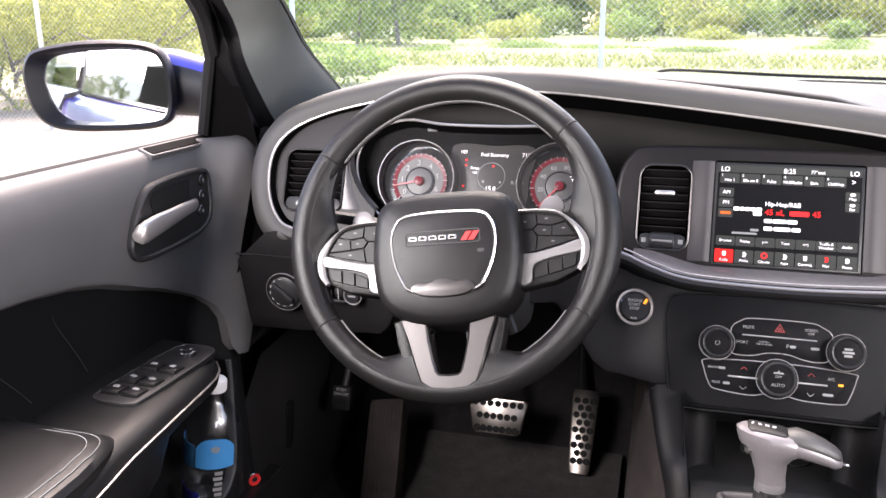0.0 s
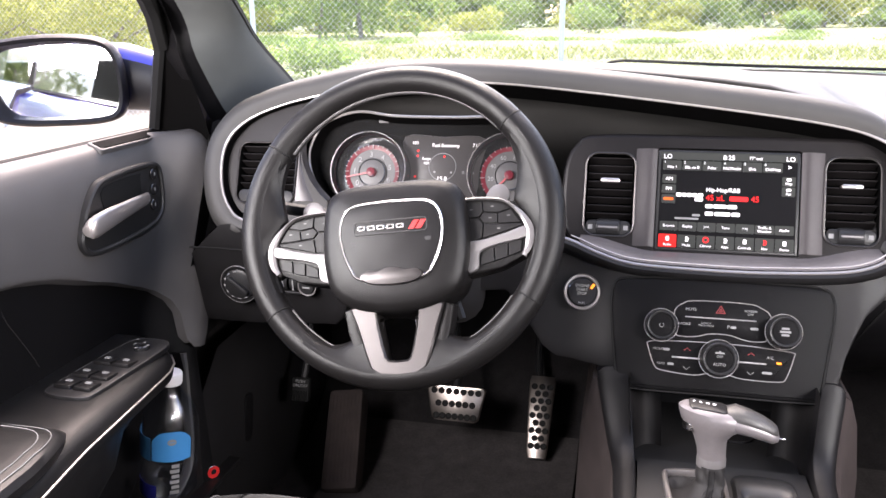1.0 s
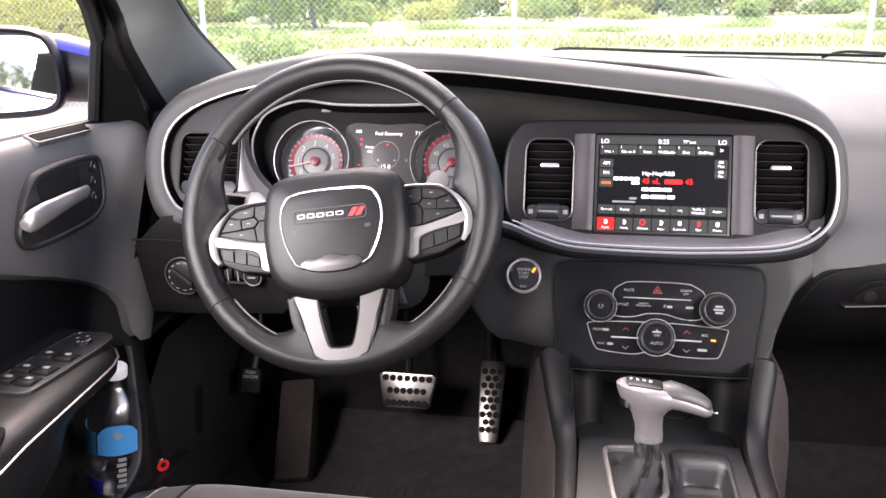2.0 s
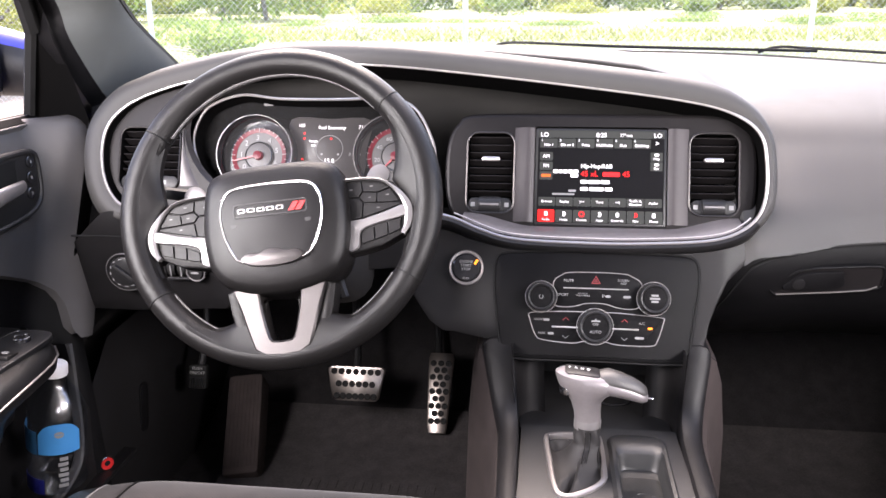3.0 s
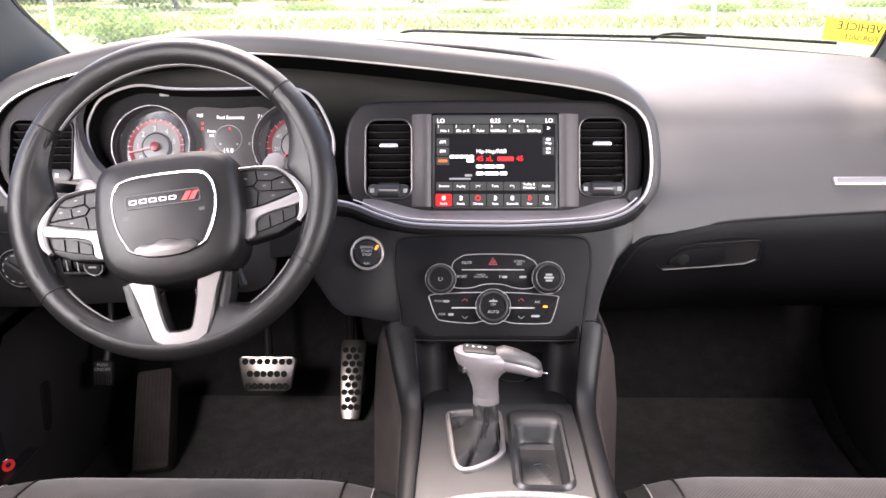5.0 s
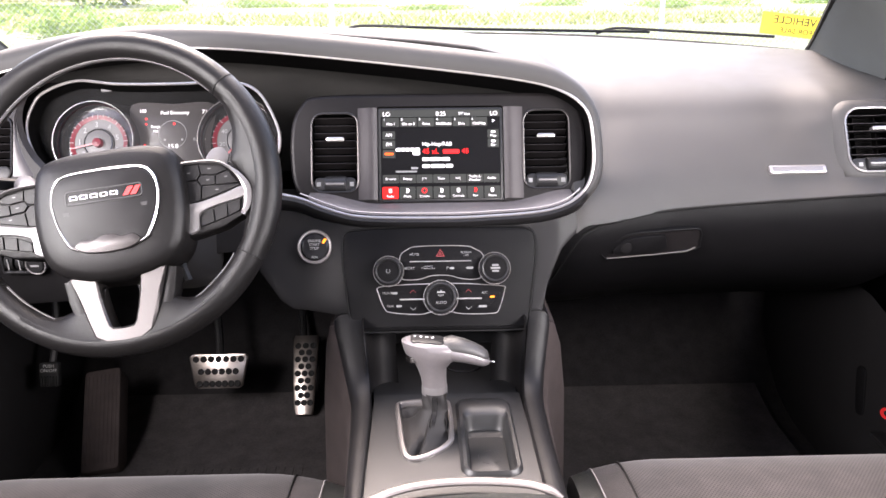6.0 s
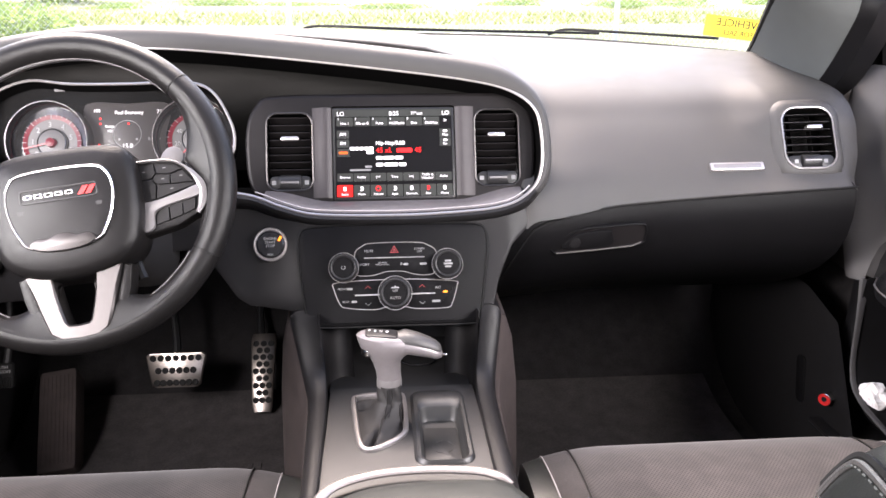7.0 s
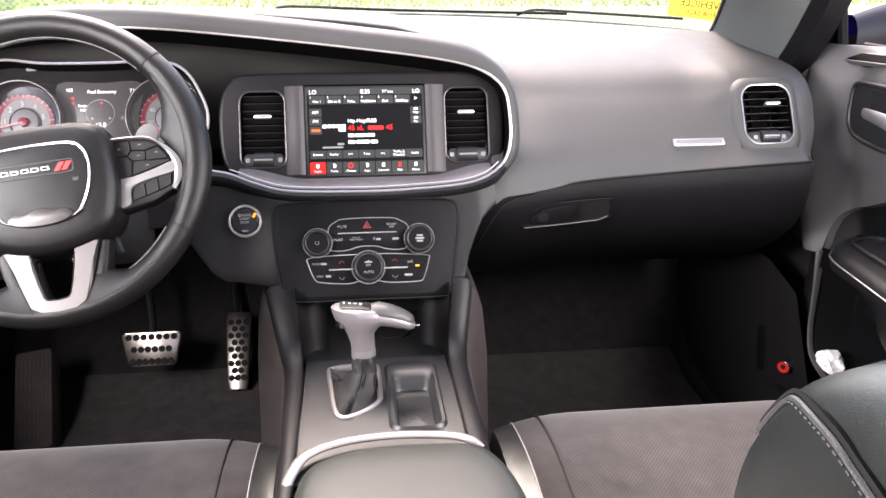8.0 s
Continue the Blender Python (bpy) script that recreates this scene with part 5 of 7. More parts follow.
lid = lid if sum(lid[i - 1][0] * lid[i][1] - lid[i][0] * lid[i - 1][1] for i in range(len(lid))) > 0 else lid[::-1]
vs = rows_to(bm, [[(0.025 + (x - 0.025) * q, -0.6 + (y + 0.6) * q, z) for x, y in lid] for q, z in ((0.985, 0.52), (1.0, 0.555), (1.0, 0.568), (0.985, 0.577), (0.95, 0.5845), (0.88, 0.5885), (0.7, 0.591), (0.4, 0.5915), (0.05, 0.5915))], close_v=True)
bm.faces.new(vs[-1])
part("cushion", bm, M_LID, arm, "padded black leather lid")

# ---- gear lever ----
gear = thing("gear_lever", "silver T-handle gear lever with black leather boot", "gear lever")
bm = bmesh.new()
rows = []
cx, cy = -0.028, -0.262
for k in range(17):
    t = k / 16
    row = []
    for j, (a, b) in enumerate(BOOT):
        ang = 2 * math.pi * j / len(BOOT)
        twist = ang + 0.5 * t
        lobe = abs(math.cos(2 * twist + 0.5)) ** 0.55 - 0.62
        crease = 0.5 - abs(math.sin(3.5 * ang - 2.2 * t + 1.0)) ** 0.6
        env = math.sin(math.pi * min(1.0, t * 1.12)) ** 0.8 if t < 0.89 else 0.0
        e = smooth(t * 1.15)
        na, nb = -0.0155 + 0.0165 * math.cos(math.atan2(b - cy, a - cx)), -0.241 + 0.0145 * math.sin(math.atan2(b - cy, a - cx))
        q = 1 - (1 - t) ** 1.5
        x, y = a + (na - a) * q, b + (nb - b) * q
        z = cz(b) - 0.004 + 0.026 * e * t + env * (0.016 * lobe + 0.006 * crease)
        row.append((x + 0.012 * env * lobe * math.cos(ang), y + 0.012 * env * lobe * math.sin(ang), z))
    rows.append(row)
for k in range(1, 8):
    t = k / 7
    ring = []
    for j, (x, y, z) in enumerate(rows[16]):
        w = 1 + 0.09 * math.sin(math.pi * t) * math.cos(5 * 2 * math.pi * j / len(BOOT) + 3 * t) - 0.04 * t
        ring.append((-0.0155 + (x + 0.0155) * w, -0.241 + (y + 0.241) * w + 0.004 * t, z + (0.607 - z) * t))
    rows.append(ring)
rows_to(bm, rows, close_v=True)
part("boot", bm, M_BOOT, gear, "creased black leather boot")
for o in (-0.003, 0.003):
    bm = bmesh.new()
    tube(bm, curve([(-0.016 + o, -0.2535, 0.606), (-0.016 + o, -0.2555, 0.596), (-0.0175 + o, -0.262, 0.586), (-0.021 + o, -0.275, 0.577)], 5), 0.0007, 5)
    part("boot_seam", bm, M_STACK, gear, "dark stitched seam")
SX, SY = -0.013, -0.236
bm = bmesh.new()
lathe(bm, ((0.001, 0), (0.0165, 0.0), (0.0165, 0.010), (0.016, 0.012), (0.001, 0.012)), T((SX - 0.003, SY, 0.604)) @ Matrix.Diagonal((1.0, 0.85, 1, 1)), 24)
part("collar", bm, M_SILVER, gear, "silver collar ring")
# T-handle: neck swept up into a bar that reaches to the passenger side
bm = bmesh.new()
secs = [((SX - 0.003, 0.614), 0.0158, 0.0135), ((SX - 0.004, 0.626), 0.0162, 0.0138), ((SX - 0.006, 0.64), 0.0185, 0.0155), ((SX - 0.005, 0.65), 0.025, 0.018), ((SX - 0.002, 0.659), 0.038, 0.0205), ((SX - 0.001, 0.667), 0.042, 0.0215), ((SX - 0.004, 0.6735), 0.040, 0.020), ((SX - 0.006, 0.677), 0.034, 0.016), ((SX - 0.006, 0.678), 0.01, 0.005)]
rows = [[(c[0] + a * math.cos(t), SY + b * math.sin(t), c[1] - 0.12 * (a * math.cos(t)) * smooth((c[1] - 0.64) / 0.03)) for t in np.linspace(0, 2 * math.pi, 25)[:-1]] for c, a, b in secs]
rows_to(bm, rows, close_v=True, cap=True)
part("handle", bm, M_HANDLE, gear, "satin silver T-handle")
bm = bmesh.new()
rows = []
for k, (x, zz, a, b) in enumerate(((-0.01, 0.663, 0.017, 0.012), (0.006, 0.664, 0.0195, 0.0135), (0.022, 0.660, 0.0185, 0.0125), (0.036, 0.6555, 0.0165, 0.0115), (0.046, 0.651, 0.0145, 0.0095), (0.0525, 0.649, 0.009, 0.006), (0.054, 0.6485, 0.003, 0.002))):
    rows.append([(x, SY + a * math.cos(t), zz + b * math.sin(t)) for t in np.linspace(0, 2 * math.pi, 21)[:-1]])
rows_to(bm, rows, close_v=True, cap=True)
part("palm_grip", bm, M_HANDLE, gear, "silver palm side")
bm = bmesh.new()
rows = []
for k, (x, zz, a, b) in enumerate(((-0.004, 0.669, 0.014, 0.0105), (0.006, 0.6695, 0.0175, 0.0125), (0.022, 0.666, 0.0165, 0.0115), (0.036, 0.661, 0.0145, 0.0105), (0.046, 0.6565, 0.0125, 0.009), (0.0515, 0.6545, 0.008, 0.006), (0.053, 0.654, 0.003, 0.002))):
    rows.append([(x, SY + a * math.cos(t), zz + b * math.sin(t)) for t in np.linspace(0, 2 * math.pi, 21)[:-1]])
rows_to(bm, rows, close_v=True, cap=True)
part("leather_cap", bm, M_SOFT, gear, "grey-black leather palm cap")
bm = bmesh.new()
slab(bm, rounded(0.042, 0.026, 0.006, 4), T((SX - 0.012, SY, 0.6745)) @ Matrix.Rotation(radians(6), 4, "Y"), 0.0, 0.0055, 0.002)
part("shift_display", bm, M_DARK, gear, "gloss black gear display")
for i, tx in enumerate("PRND"):
    words(tx, 0.0055, T((SX - 0.027 + i * 0.0075, SY + 0.002, 0.6823 - 0.0008 * i)), M_WHITE, gear)
bm = bmesh.new()
slab(bm, rounded(0.014, 0.012, 0.004, 3), frame_at((SX - 0.032, SY - 0.006, 0.656), (0, 0, 1), (-0.8, -0.6, 0)), -0.01, 0.004, 0.002)
part("release_button", bm, M_CHROME, gear, "chrome release button")
bm = bmesh.new()
box(bm, T((0.056, SY - 0.003, 0.6475)), (0.008, 0.003, 0.0025), 0.0006, 1)
part("tip", bm, M_CHROME, gear, "bright tip")

# ---- footwell ----
floor = tagged(new("floor"), "black carpeted car floor", "floor", kind="structure")
bm = bmesh.new()
prof = [(-2.3, 0.24), (-0.9, 0.24), (-0.3, 0.235), (0.1, 0.22), (0.34, 0.22), (0.5, 0.3), (0.6, 0.48), (0.64, 0.75), (0.66, 0.92)]
rows_to(bm, [[(x, y, z) for y, z in curve(prof, 4)] for x in np.linspace(-0.86, 0.86, 9)])
part("carpet", bm, M_CARPET, floor)
for s, nm in ((-1, "driver"), (1, "passenger")):
    fm = thing("floor_mat", "dark carpet floor mat in the footwell", "floor mat", "floor mats")
    bm = bmesh.new()
    x0, x1 = (-0.68, -0.2) if s < 0 else (0.2, 0.7)
    rows = []
    for i in range(13):
        x = x0 + (x1 - x0) * i / 12
        rows.append([(x, y, z + 0.012) for y, z in curve([(-0.3, 0.235), (0.1, 0.22), (0.3, 0.22), (0.42, 0.25)], 5)])
    rows_to(bm, rows)
    part("mat", bm, M_MAT, fm)
    if s < 0:
        for i in range(16):
            bm = bmesh.new()
            box(bm, T((-0.52 + i * 0.017, 0.165, 0.2303)), (0.009, 0.03, 0.002), 0.0006, 1)
            part("heel_pad_rib", bm, M_MAT, fm, smooth=False)
for s in (-1, 1):
    bm = bmesh.new()
    rows_to(bm, [[(s * x, y, z) for x, z in ((0.845, 0.18), (0.845, 0.5), (0.845, 0.9), (0.765 if s < 0 else 0.82, 0.9))] for y in (0.05 if s < 0 else 0.11, 0.35, 0.68)])
    part("cowl_side", bm, M_CARPET, floor, "black cowl side")
bm = bmesh.new()
rows_to(bm, [[(x, 0.625 - 0.28 * (min(abs(x), 0.76) / 0.76) ** 2.2, 0.985 - 0.05 * x * x), (x, 0.72, 0.945 - 0.06 * (abs(x) / 0.85) ** 2.5), (x, 0.72, 0.6)] for x in np.linspace(-0.86, 0.86, 23)])
part("cowl_top", bm, M_RUBBER, floor, "black cowl below the windscreen")
dead = thing("foot_rest", "black carpeted foot rest beside the pedals", "foot rest")
f = frame_at((-0.652, 0.238, 0.311), (-0.033, 0.155, 0.124), (0, -0.62, 0.78))
bm = bmesh.new()
slab(bm, rounded(0.07, 0.21, 0.008, 3), f, -0.05, 0.0, 0.005)
part("body", bm, M_FLANK, dead)
for i in range(8):
    bm = bmesh.new()
    box(bm, f @ T((-0.026 + 0.0075 * i, 0, 0.0006)), (0.0035, 0.185, 0.0016), 0.0006, 1)
    part("rib", bm, M_FLANK, dead, smooth=False)



def pedal(name, label, f, w0, w1, h, cols, rowsn, stag):
    p = thing(name, label, "pedal")
    def bulge(y):
        return 0.05 * h * (1 - (2 * y / h) ** 2)

    def wide(y):
        k = y / h + 0.5
        e = max(0.0, (abs(k - 0.5) - 0.42) / 0.08)
        return (w0 + (w1 - w0) * k) / 2 * (1 - 0.12 * e * e)

    bm = bmesh.new()
    prof = []
    for y in np.linspace(-h / 2, h / 2, 17):
        a, z = wide(y), bulge(y)
        prof.append([f @ Vector(q) for q in ((-a, y, z - 0.009), (-a, y, z - 0.002), (-a + 0.003, y, z), (0, y, z + 0.0004), (a - 0.003, y, z), (a, y, z - 0.002), (a, y, z - 0.009))])
    rows_to(bm, prof, close_v=True, cap=True)
    part("plate", bm, M_STEEL, p, "brushed steel plate")
    bm = bmesh.new()
    rows_to(bm, [[f @ Vector((x * (wide(y) - 0.003), y * 0.97, bulge(y) - dz)) for x, dz in ((-1, 0.016), (-1, 0.008), (1, 0.008), (1, 0.016))] for y in np.linspace(-h / 2, h / 2, 7)], close_v=True, cap=True)
    part("backing", bm, M_RUBBER, p, "rubber backing")
    for r in range(rowsn):
        n = cols - (1 if stag and r % 2 else 0)
        for c in range(n):
            y = h * (0.36 - 0.72 * r / (rowsn - 1))
            x = (c - (n - 1) / 2) * 2 * wide(y) * 0.9 / cols
            bm = bmesh.new()
            lathe(bm, ((0.0005, -0.003), (0.0066, -0.003), (0.0066, 0.0008), (0.0058, 0.0022), (0.004, 0.0022), (0.0034, 0.0012), (0.0005, 0.0012)), f @ T((x, y, bulge(y))), 12)
            part("stud", bm, M_RUBBER, p, "black rubber stud")
    bm = bmesh.new()
    tube(bm, [f @ Vector(q) for q in ((0.0, 0.0, -0.015), (-0.01, 0.06, -0.05), (-0.02, 0.16, -0.06), (-0.02, 0.3, -0.05))], 0.008, 8)
    part("arm", bm, M_DARK, p, "black pedal arm")
    return p


pedal("brake_pedal", "steel brake pedal with black rubber studs", frame_at((-0.441, 0.322, 0.364), (0, 0.35, 0.94), (0, -0.94, 0.35)), 0.094, 0.12, 0.068, 7, 3, True)
pedal("accelerator_pedal", "tall steel accelerator pedal with rubber studs", frame_at((-0.279, 0.387, 0.321), (0, 0.62, 0.78), (0, -0.78, 0.62)), 0.040, 0.055, 0.168, 3, 9, True)
pb = thing("parking_brake_pedal", "black ribbed parking brake pedal with white lettering", "pedal")
f = frame_at((-0.728, 0.22, 0.414), (0, 0.3, 0.95), (0, -0.95, 0.3))
bm = bmesh.new()
slab(bm, rounded(0.036, 0.046, 0.005, 3), f, -0.012, 0.0, 0.002)
part("pad", bm, M_RUBBER, pb)
words("PUSH\nON/OFF", 0.0085, f @ T((0, 0.012, 0.0004)), M_PRINT, pb)
for i in range(6):
    bm = bmesh.new()
    box(bm, f @ T((-0.0135 + i * 0.0054, -0.012, 0.001)), (0.0026, 0.02, 0.003), 0.0006, 1)
    part("rib", bm, M_RUBBER, pb, smooth=False)
bm = bmesh.new()
tube(bm, [f @ Vector(q) for q in ((0, 0.0, -0.01), (0, 0.08, -0.04), (0, 0.25, -0.02))], 0.007, 8)
part("arm", bm, M_DARK, pb)

for s in (-1, 1):
    kp = thing("kick_panel", "black plastic kick panel at the door sill", "kick panel", "kick panels")
    bm = bmesh.new()
    xk = 0.79 if s < 0 else 0.76
    rows = []
    for y in np.linspace(-1.6, 0.55, 22):
        e = smooth((y + 0.16) / 0.12)
        zt = lerp(y, (-1.6, -0.07, -0.01, 0.05, 0.55), (0.36, 0.36, 0.46, 0.58, 0.6)) if s > 0 else lerp(y, (-1.6, -0.22, -0.12, -0.05, 0.02, 0.55), (0.36, 0.36, 0.41, 0.5, 0.58, 0.6))
        rows.append([(s * (xk + 0.002), y, zt - 0.008), (s * xk, y, zt - 0.02), (s * xk, y, (zt + 0.3) / 2), (s * (xk - 0.006), y, 0.27), (s * (xk - 0.012), y, 0.2)])
    rows_to(bm, rows)
    part("panel", bm, M_LOW, kp)
    bm = bmesh.new()
    box(bm, T((s * (xk + 0.035), -0.6, 0.362)), (0.12, 1.28, 0.008), 0.003, 2)
    part("scuff_plate", bm, M_LOW, kp)
    bm = bmesh.new()
    slab(bm, rounded(0.03, 0.09, 0.012, 4), frame_at((s * (xk - 0.001), 0.12, 0.40), (0, 0.2, 1), (-s, 0, 0)), -0.004, 0.003, 0.002)
    part("access_cover", bm, M_STACK, kp)
    em = thing("sill_emblem", "small round red emblem on the kick panel", "emblem", "sill emblems")
    p = (-0.782, -0.031, 0.377) if s < 0 else (0.746, 0.014, 0.415)
    f = frame_at(p, (0, 0, 1), (-s * 0.8, -0.6, 0))
    bm = bmesh.new()
    lathe(bm, ((0.001, -0.012), (0.0115, -0.012), (0.0115, 0.003), (0.0105, 0.004), (0.001, 0.004)), f, 24)
    part("disc", bm, M_CHROME, em, "bright metal edge")
    bm = bmesh.new()
    lathe(bm, ((0.0005, 0.004), (0.0105, 0.004), (0.0105, 0.005), (0.0005, 0.005)), f, 24)
    part("face", bm, M_REDP, em, "red enamel face")
    bm = bmesh.new()
    lathe(bm, ((0.0018, 0.005), (0.0045, 0.005), (0.0045, 0.0056), (0.0018, 0.0056)), f @ T((0, 0.001, 0)), 20)
    part("mark", bm, M_GLOSS, em)

# ---- seats ----
def seat(name, label, x0, x1, back, up=0.0):
    """back: how far the backrest stands behind its usual place; up: how much higher the cushion is."""
    st = thing(name, label, "car seat", "front seats")
    cx, hw = (x0 + x1) / 2, (x1 - x0) / 2
    ys = curve([(-0.255, 0.40), (-0.232, 0.45), (-0.235, 0.485), (-0.26, 0.502), (-0.32, 0.508), (-0.45, 0.498), (-0.62, 0.485), (-0.72, 0.49)], 5)
    def col(x, lift=0.0):
        k = abs(x - cx) / hw
        dy = -0.035 * max(0, (k - 0.55) / 0.45) ** 2
        bol = 0.016 * smooth((k - 0.62) / 0.25) - 0.013 * smooth((k - 0.84) / 0.16)
        return [(x, y + dy, z + (bol * smooth((-0.27 - y) / 0.12) if z > 0.47 else 0) + lift + up) for y, z in ys]
    sx = hw * 0.75
    bm = bmesh.new()
    rows_to(bm, [col(x) for x in np.linspace(cx - sx, cx + sx, 18)])
    part("seat_insert", bm, M_PERF, st, "charcoal perforated suede insert")
    for s in (-1, 1):
        bm = bmesh.new()
        xe = [cx + s * (sx + (hw - sx) * t) for t in np.linspace(0, 0.58, 6)]
        rows_to(bm, [col(x) for x in xe])
        part("bolster_suede", bm, M_SUEDE, st, "charcoal suede bolster top")
        bm = bmesh.new()
        xe = [cx + s * (sx + (hw - sx) * t) for t in (0.58, 0.66, 0.74, 0.82, 0.89, 0.95, 1.0)]
        g = [col(x) for x in xe]
        g.append([(x + s * 0.006, y - 0.004, min(z, 0.44)) for x, y, z in g[-1]])
        g.append([(x, y, 0.3) for x, y, z in g[-1]])
        rows_to(bm, g)
        part("bolster", bm, M_LEATHER, st, "black leather bolster")
        for t, mt in ((0.0, M_RUBBER), (0.58, M_STITCH)):
            bm = bmesh.new()
            tube(bm, [Vector(p) + Vector((0, 0, 0.0008)) for p in col(cx + s * (sx + (hw - sx) * t))][6:], 0.0014 if t == 0 else 0.0011, 5)
            part("seam", bm, mt, st)
    bm = bmesh.new()
    rows_to(bm, [[(x, -0.255, 0.41), (x, -0.27, 0.34), (x, -0.3, 0.28)] for x in (x0 + 0.01, cx, x1 - 0.01)])
    part("front_skirt", bm, M_LEATHER, st)
    # backrest: a curved spine with thick leather bolsters
    spine = [Vector((0, y - back, z)) for y, z in curve([(-0.77, 0.46), (-0.80, 0.56), (-0.825, 0.68), (-0.834, 0.79), (-0.841, 0.84), (-0.862, 0.881), (-0.898, 0.917), (-0.944, 0.946), (-1.0, 0.97), (-1.06, 1.0), (-1.1, 1.06)], 3)]
    hb = 0.2375
    half = [(0.02, -0.16), (0.008, -0.12), (0.0, -0.075), (0.001, -0.04), (0.008, -0.016), (0.022, -0.003), (0.038, 0.0), (0.056, -0.008), (0.08, -0.03), (0.105, -0.05), (0.16, -0.06), (hb, -0.062)]
    rows = []
    for i, p in enumerate(spine):
        t = (spine[min(i + 1, len(spine) - 1)] - spine[max(i - 1, 0)]).normalized()
        n = Vector((0, t.z, -t.y))
        lo = len(spine) - 13
        fade = smooth((i - 22) / 8)
        sec = [(-hb + d + 0.05 * fade, w * (1 - 0.5 * fade)) for d, w in half] + [(hb - d - 0.05 * fade, w * (1 - 0.5 * fade)) for d, w in half[-2::-1]]
        rows.append([p + Vector((cx + x, 0, 0)) + n * w for x, w in sec])
    for nm, a, b, lab in (("backrest", 0, 16, "black leather backrest with thick bolsters"), ("shoulder", 16, len(rows), "smooth leather shoulder")):
        bm = bmesh.new()
        rows_to(bm, rows[max(0, a - 1):b])
        part(nm, bm, M_LEATHER, st, lab)
    bm = bmesh.new()
    rows_to(bm, [[r[0], r[0] + Vector((0.03, -0.02, 0)), r[-1] + Vector((-0.03, -0.02, 0)), r[-1]] for r in rows])
    part("back_shell", bm, M_DARK, st)
    def on(s, j, r):
        def at(c):
            c = c if s < 0 else len(rows[0]) - 1 - c
            return rows[int(r)][c].lerp(rows[int(r) + 1][c], r - int(r))
        return at(int(j)).lerp(at(int(j) + 1), j - int(j))

    for s in (-1, 1):
        cols = [(4.5, 14.0), (4.65, 14.9), (4.75, 16.0), (4.4, 17.2), (3.75, 18.7), (3.25, 20.0), (2.75, 21.2), (2.4, 22.2), (2.0, 23.5)]
        line = [on(s, a, b) + Vector((s * 0.001, 0, 0.0005)) for a, b in cols]
        lower = [on(s, a - 0.22, b - 0.5) + Vector((s * 0.001, 0, 0.0005)) for a, b in cols]
        bm = bmesh.new()
        tube(bm, curve([tuple(p) for p in line], 5), 0.0034, 6, flat=0.6)
        part("seam_groove", bm, M_RUBBER, st, "dark sunken seam")
        bm = bmesh.new()
        tube(bm, curve([tuple(p.lerp(q, 0.5)) for p, q in zip(line, lower)], 5), 0.0022, 8)
        part("piping", bm, M_SOFT, st, "raised leather piping")
        bm = bmesh.new()
        pts = curve([tuple(p + Vector((0, 0.001, 0.001))) for p in lower], 9)
        for q in range(0, len(pts) - 1, 2):
            tube(bm, [pts[q], pts[q + 1]], 0.0006, 4)
        tagged(part("stitching", bm, M_TRIM, st), kind="stuff")
    return st


M_PERF = mat("perforated_suede", (0.019, 0.0163, 0.0158), 0.95, spec=0.1, vary=0.45, scale=40, sheen=0.1)
nt = M_PERF.node_tree
vor = nt.nodes.new("ShaderNodeTexVoronoi")
vor.voronoi_dimensions = "2D"
vor.inputs["Scale"].default_value, vor.inputs["Randomness"].default_value = 265, 0.0
gt = nt.nodes.new("ShaderNodeMath")
gt.operation, gt.inputs[1].default_value = "GREATER_THAN", 0.28
nt.links.new(nt.nodes["Mapping"].outputs[0], vor.inputs["Vector"])
nt.links.new(vor.outputs["Distance"], gt.inputs[0])
mul = nt.nodes.new("ShaderNodeMix")
mul.data_type, mul.blend_type = "RGBA", "MULTIPLY"
mul.inputs["Factor"].default_value = 0.75
nt.nodes["Mapping"].inputs["Rotation"].default_value = (0, 0, radians(40))
nt.links.new(nt.nodes["Mix"].outputs["Result"], mul.inputs["A"])
nt.links.new(gt.outputs[0], mul.inputs["B"])
nt.links.new(mul.outputs["Result"], nt.nodes["Principled BSDF"].inputs["Base Color"])

seat("driver_seat", "charcoal suede and black leather driver's seat", -0.665, -0.13, 0.05)
seat("passenger_seat", "charcoal suede and black leather passenger seat, reclined", 0.155, 0.69, 0.0, 0.008)

# ---- doors ----
ZE_PASSENGER = [(-0.9, 0.83), (-0.361, 0.80), (-0.262, 0.775), (-0.142, 0.737), (-0.06, 0.706), (-0.02, 0.694), (0.0, 0.682), (0.014, 0.662), (0.022, 0.635), (0.027, 0.615), (0.06, 0.614)]
ZE_DRIVER = [(-0.9, 0.83), (-0.444, 0.812), (-0.33, 0.805), (-0.24, 0.786), (-0.11, 0.748), (-0.04, 0.722), (0.0, 0.705), (0.024, 0.684), (0.037, 0.65), (0.044, 0.618), (0.075, 0.614)]


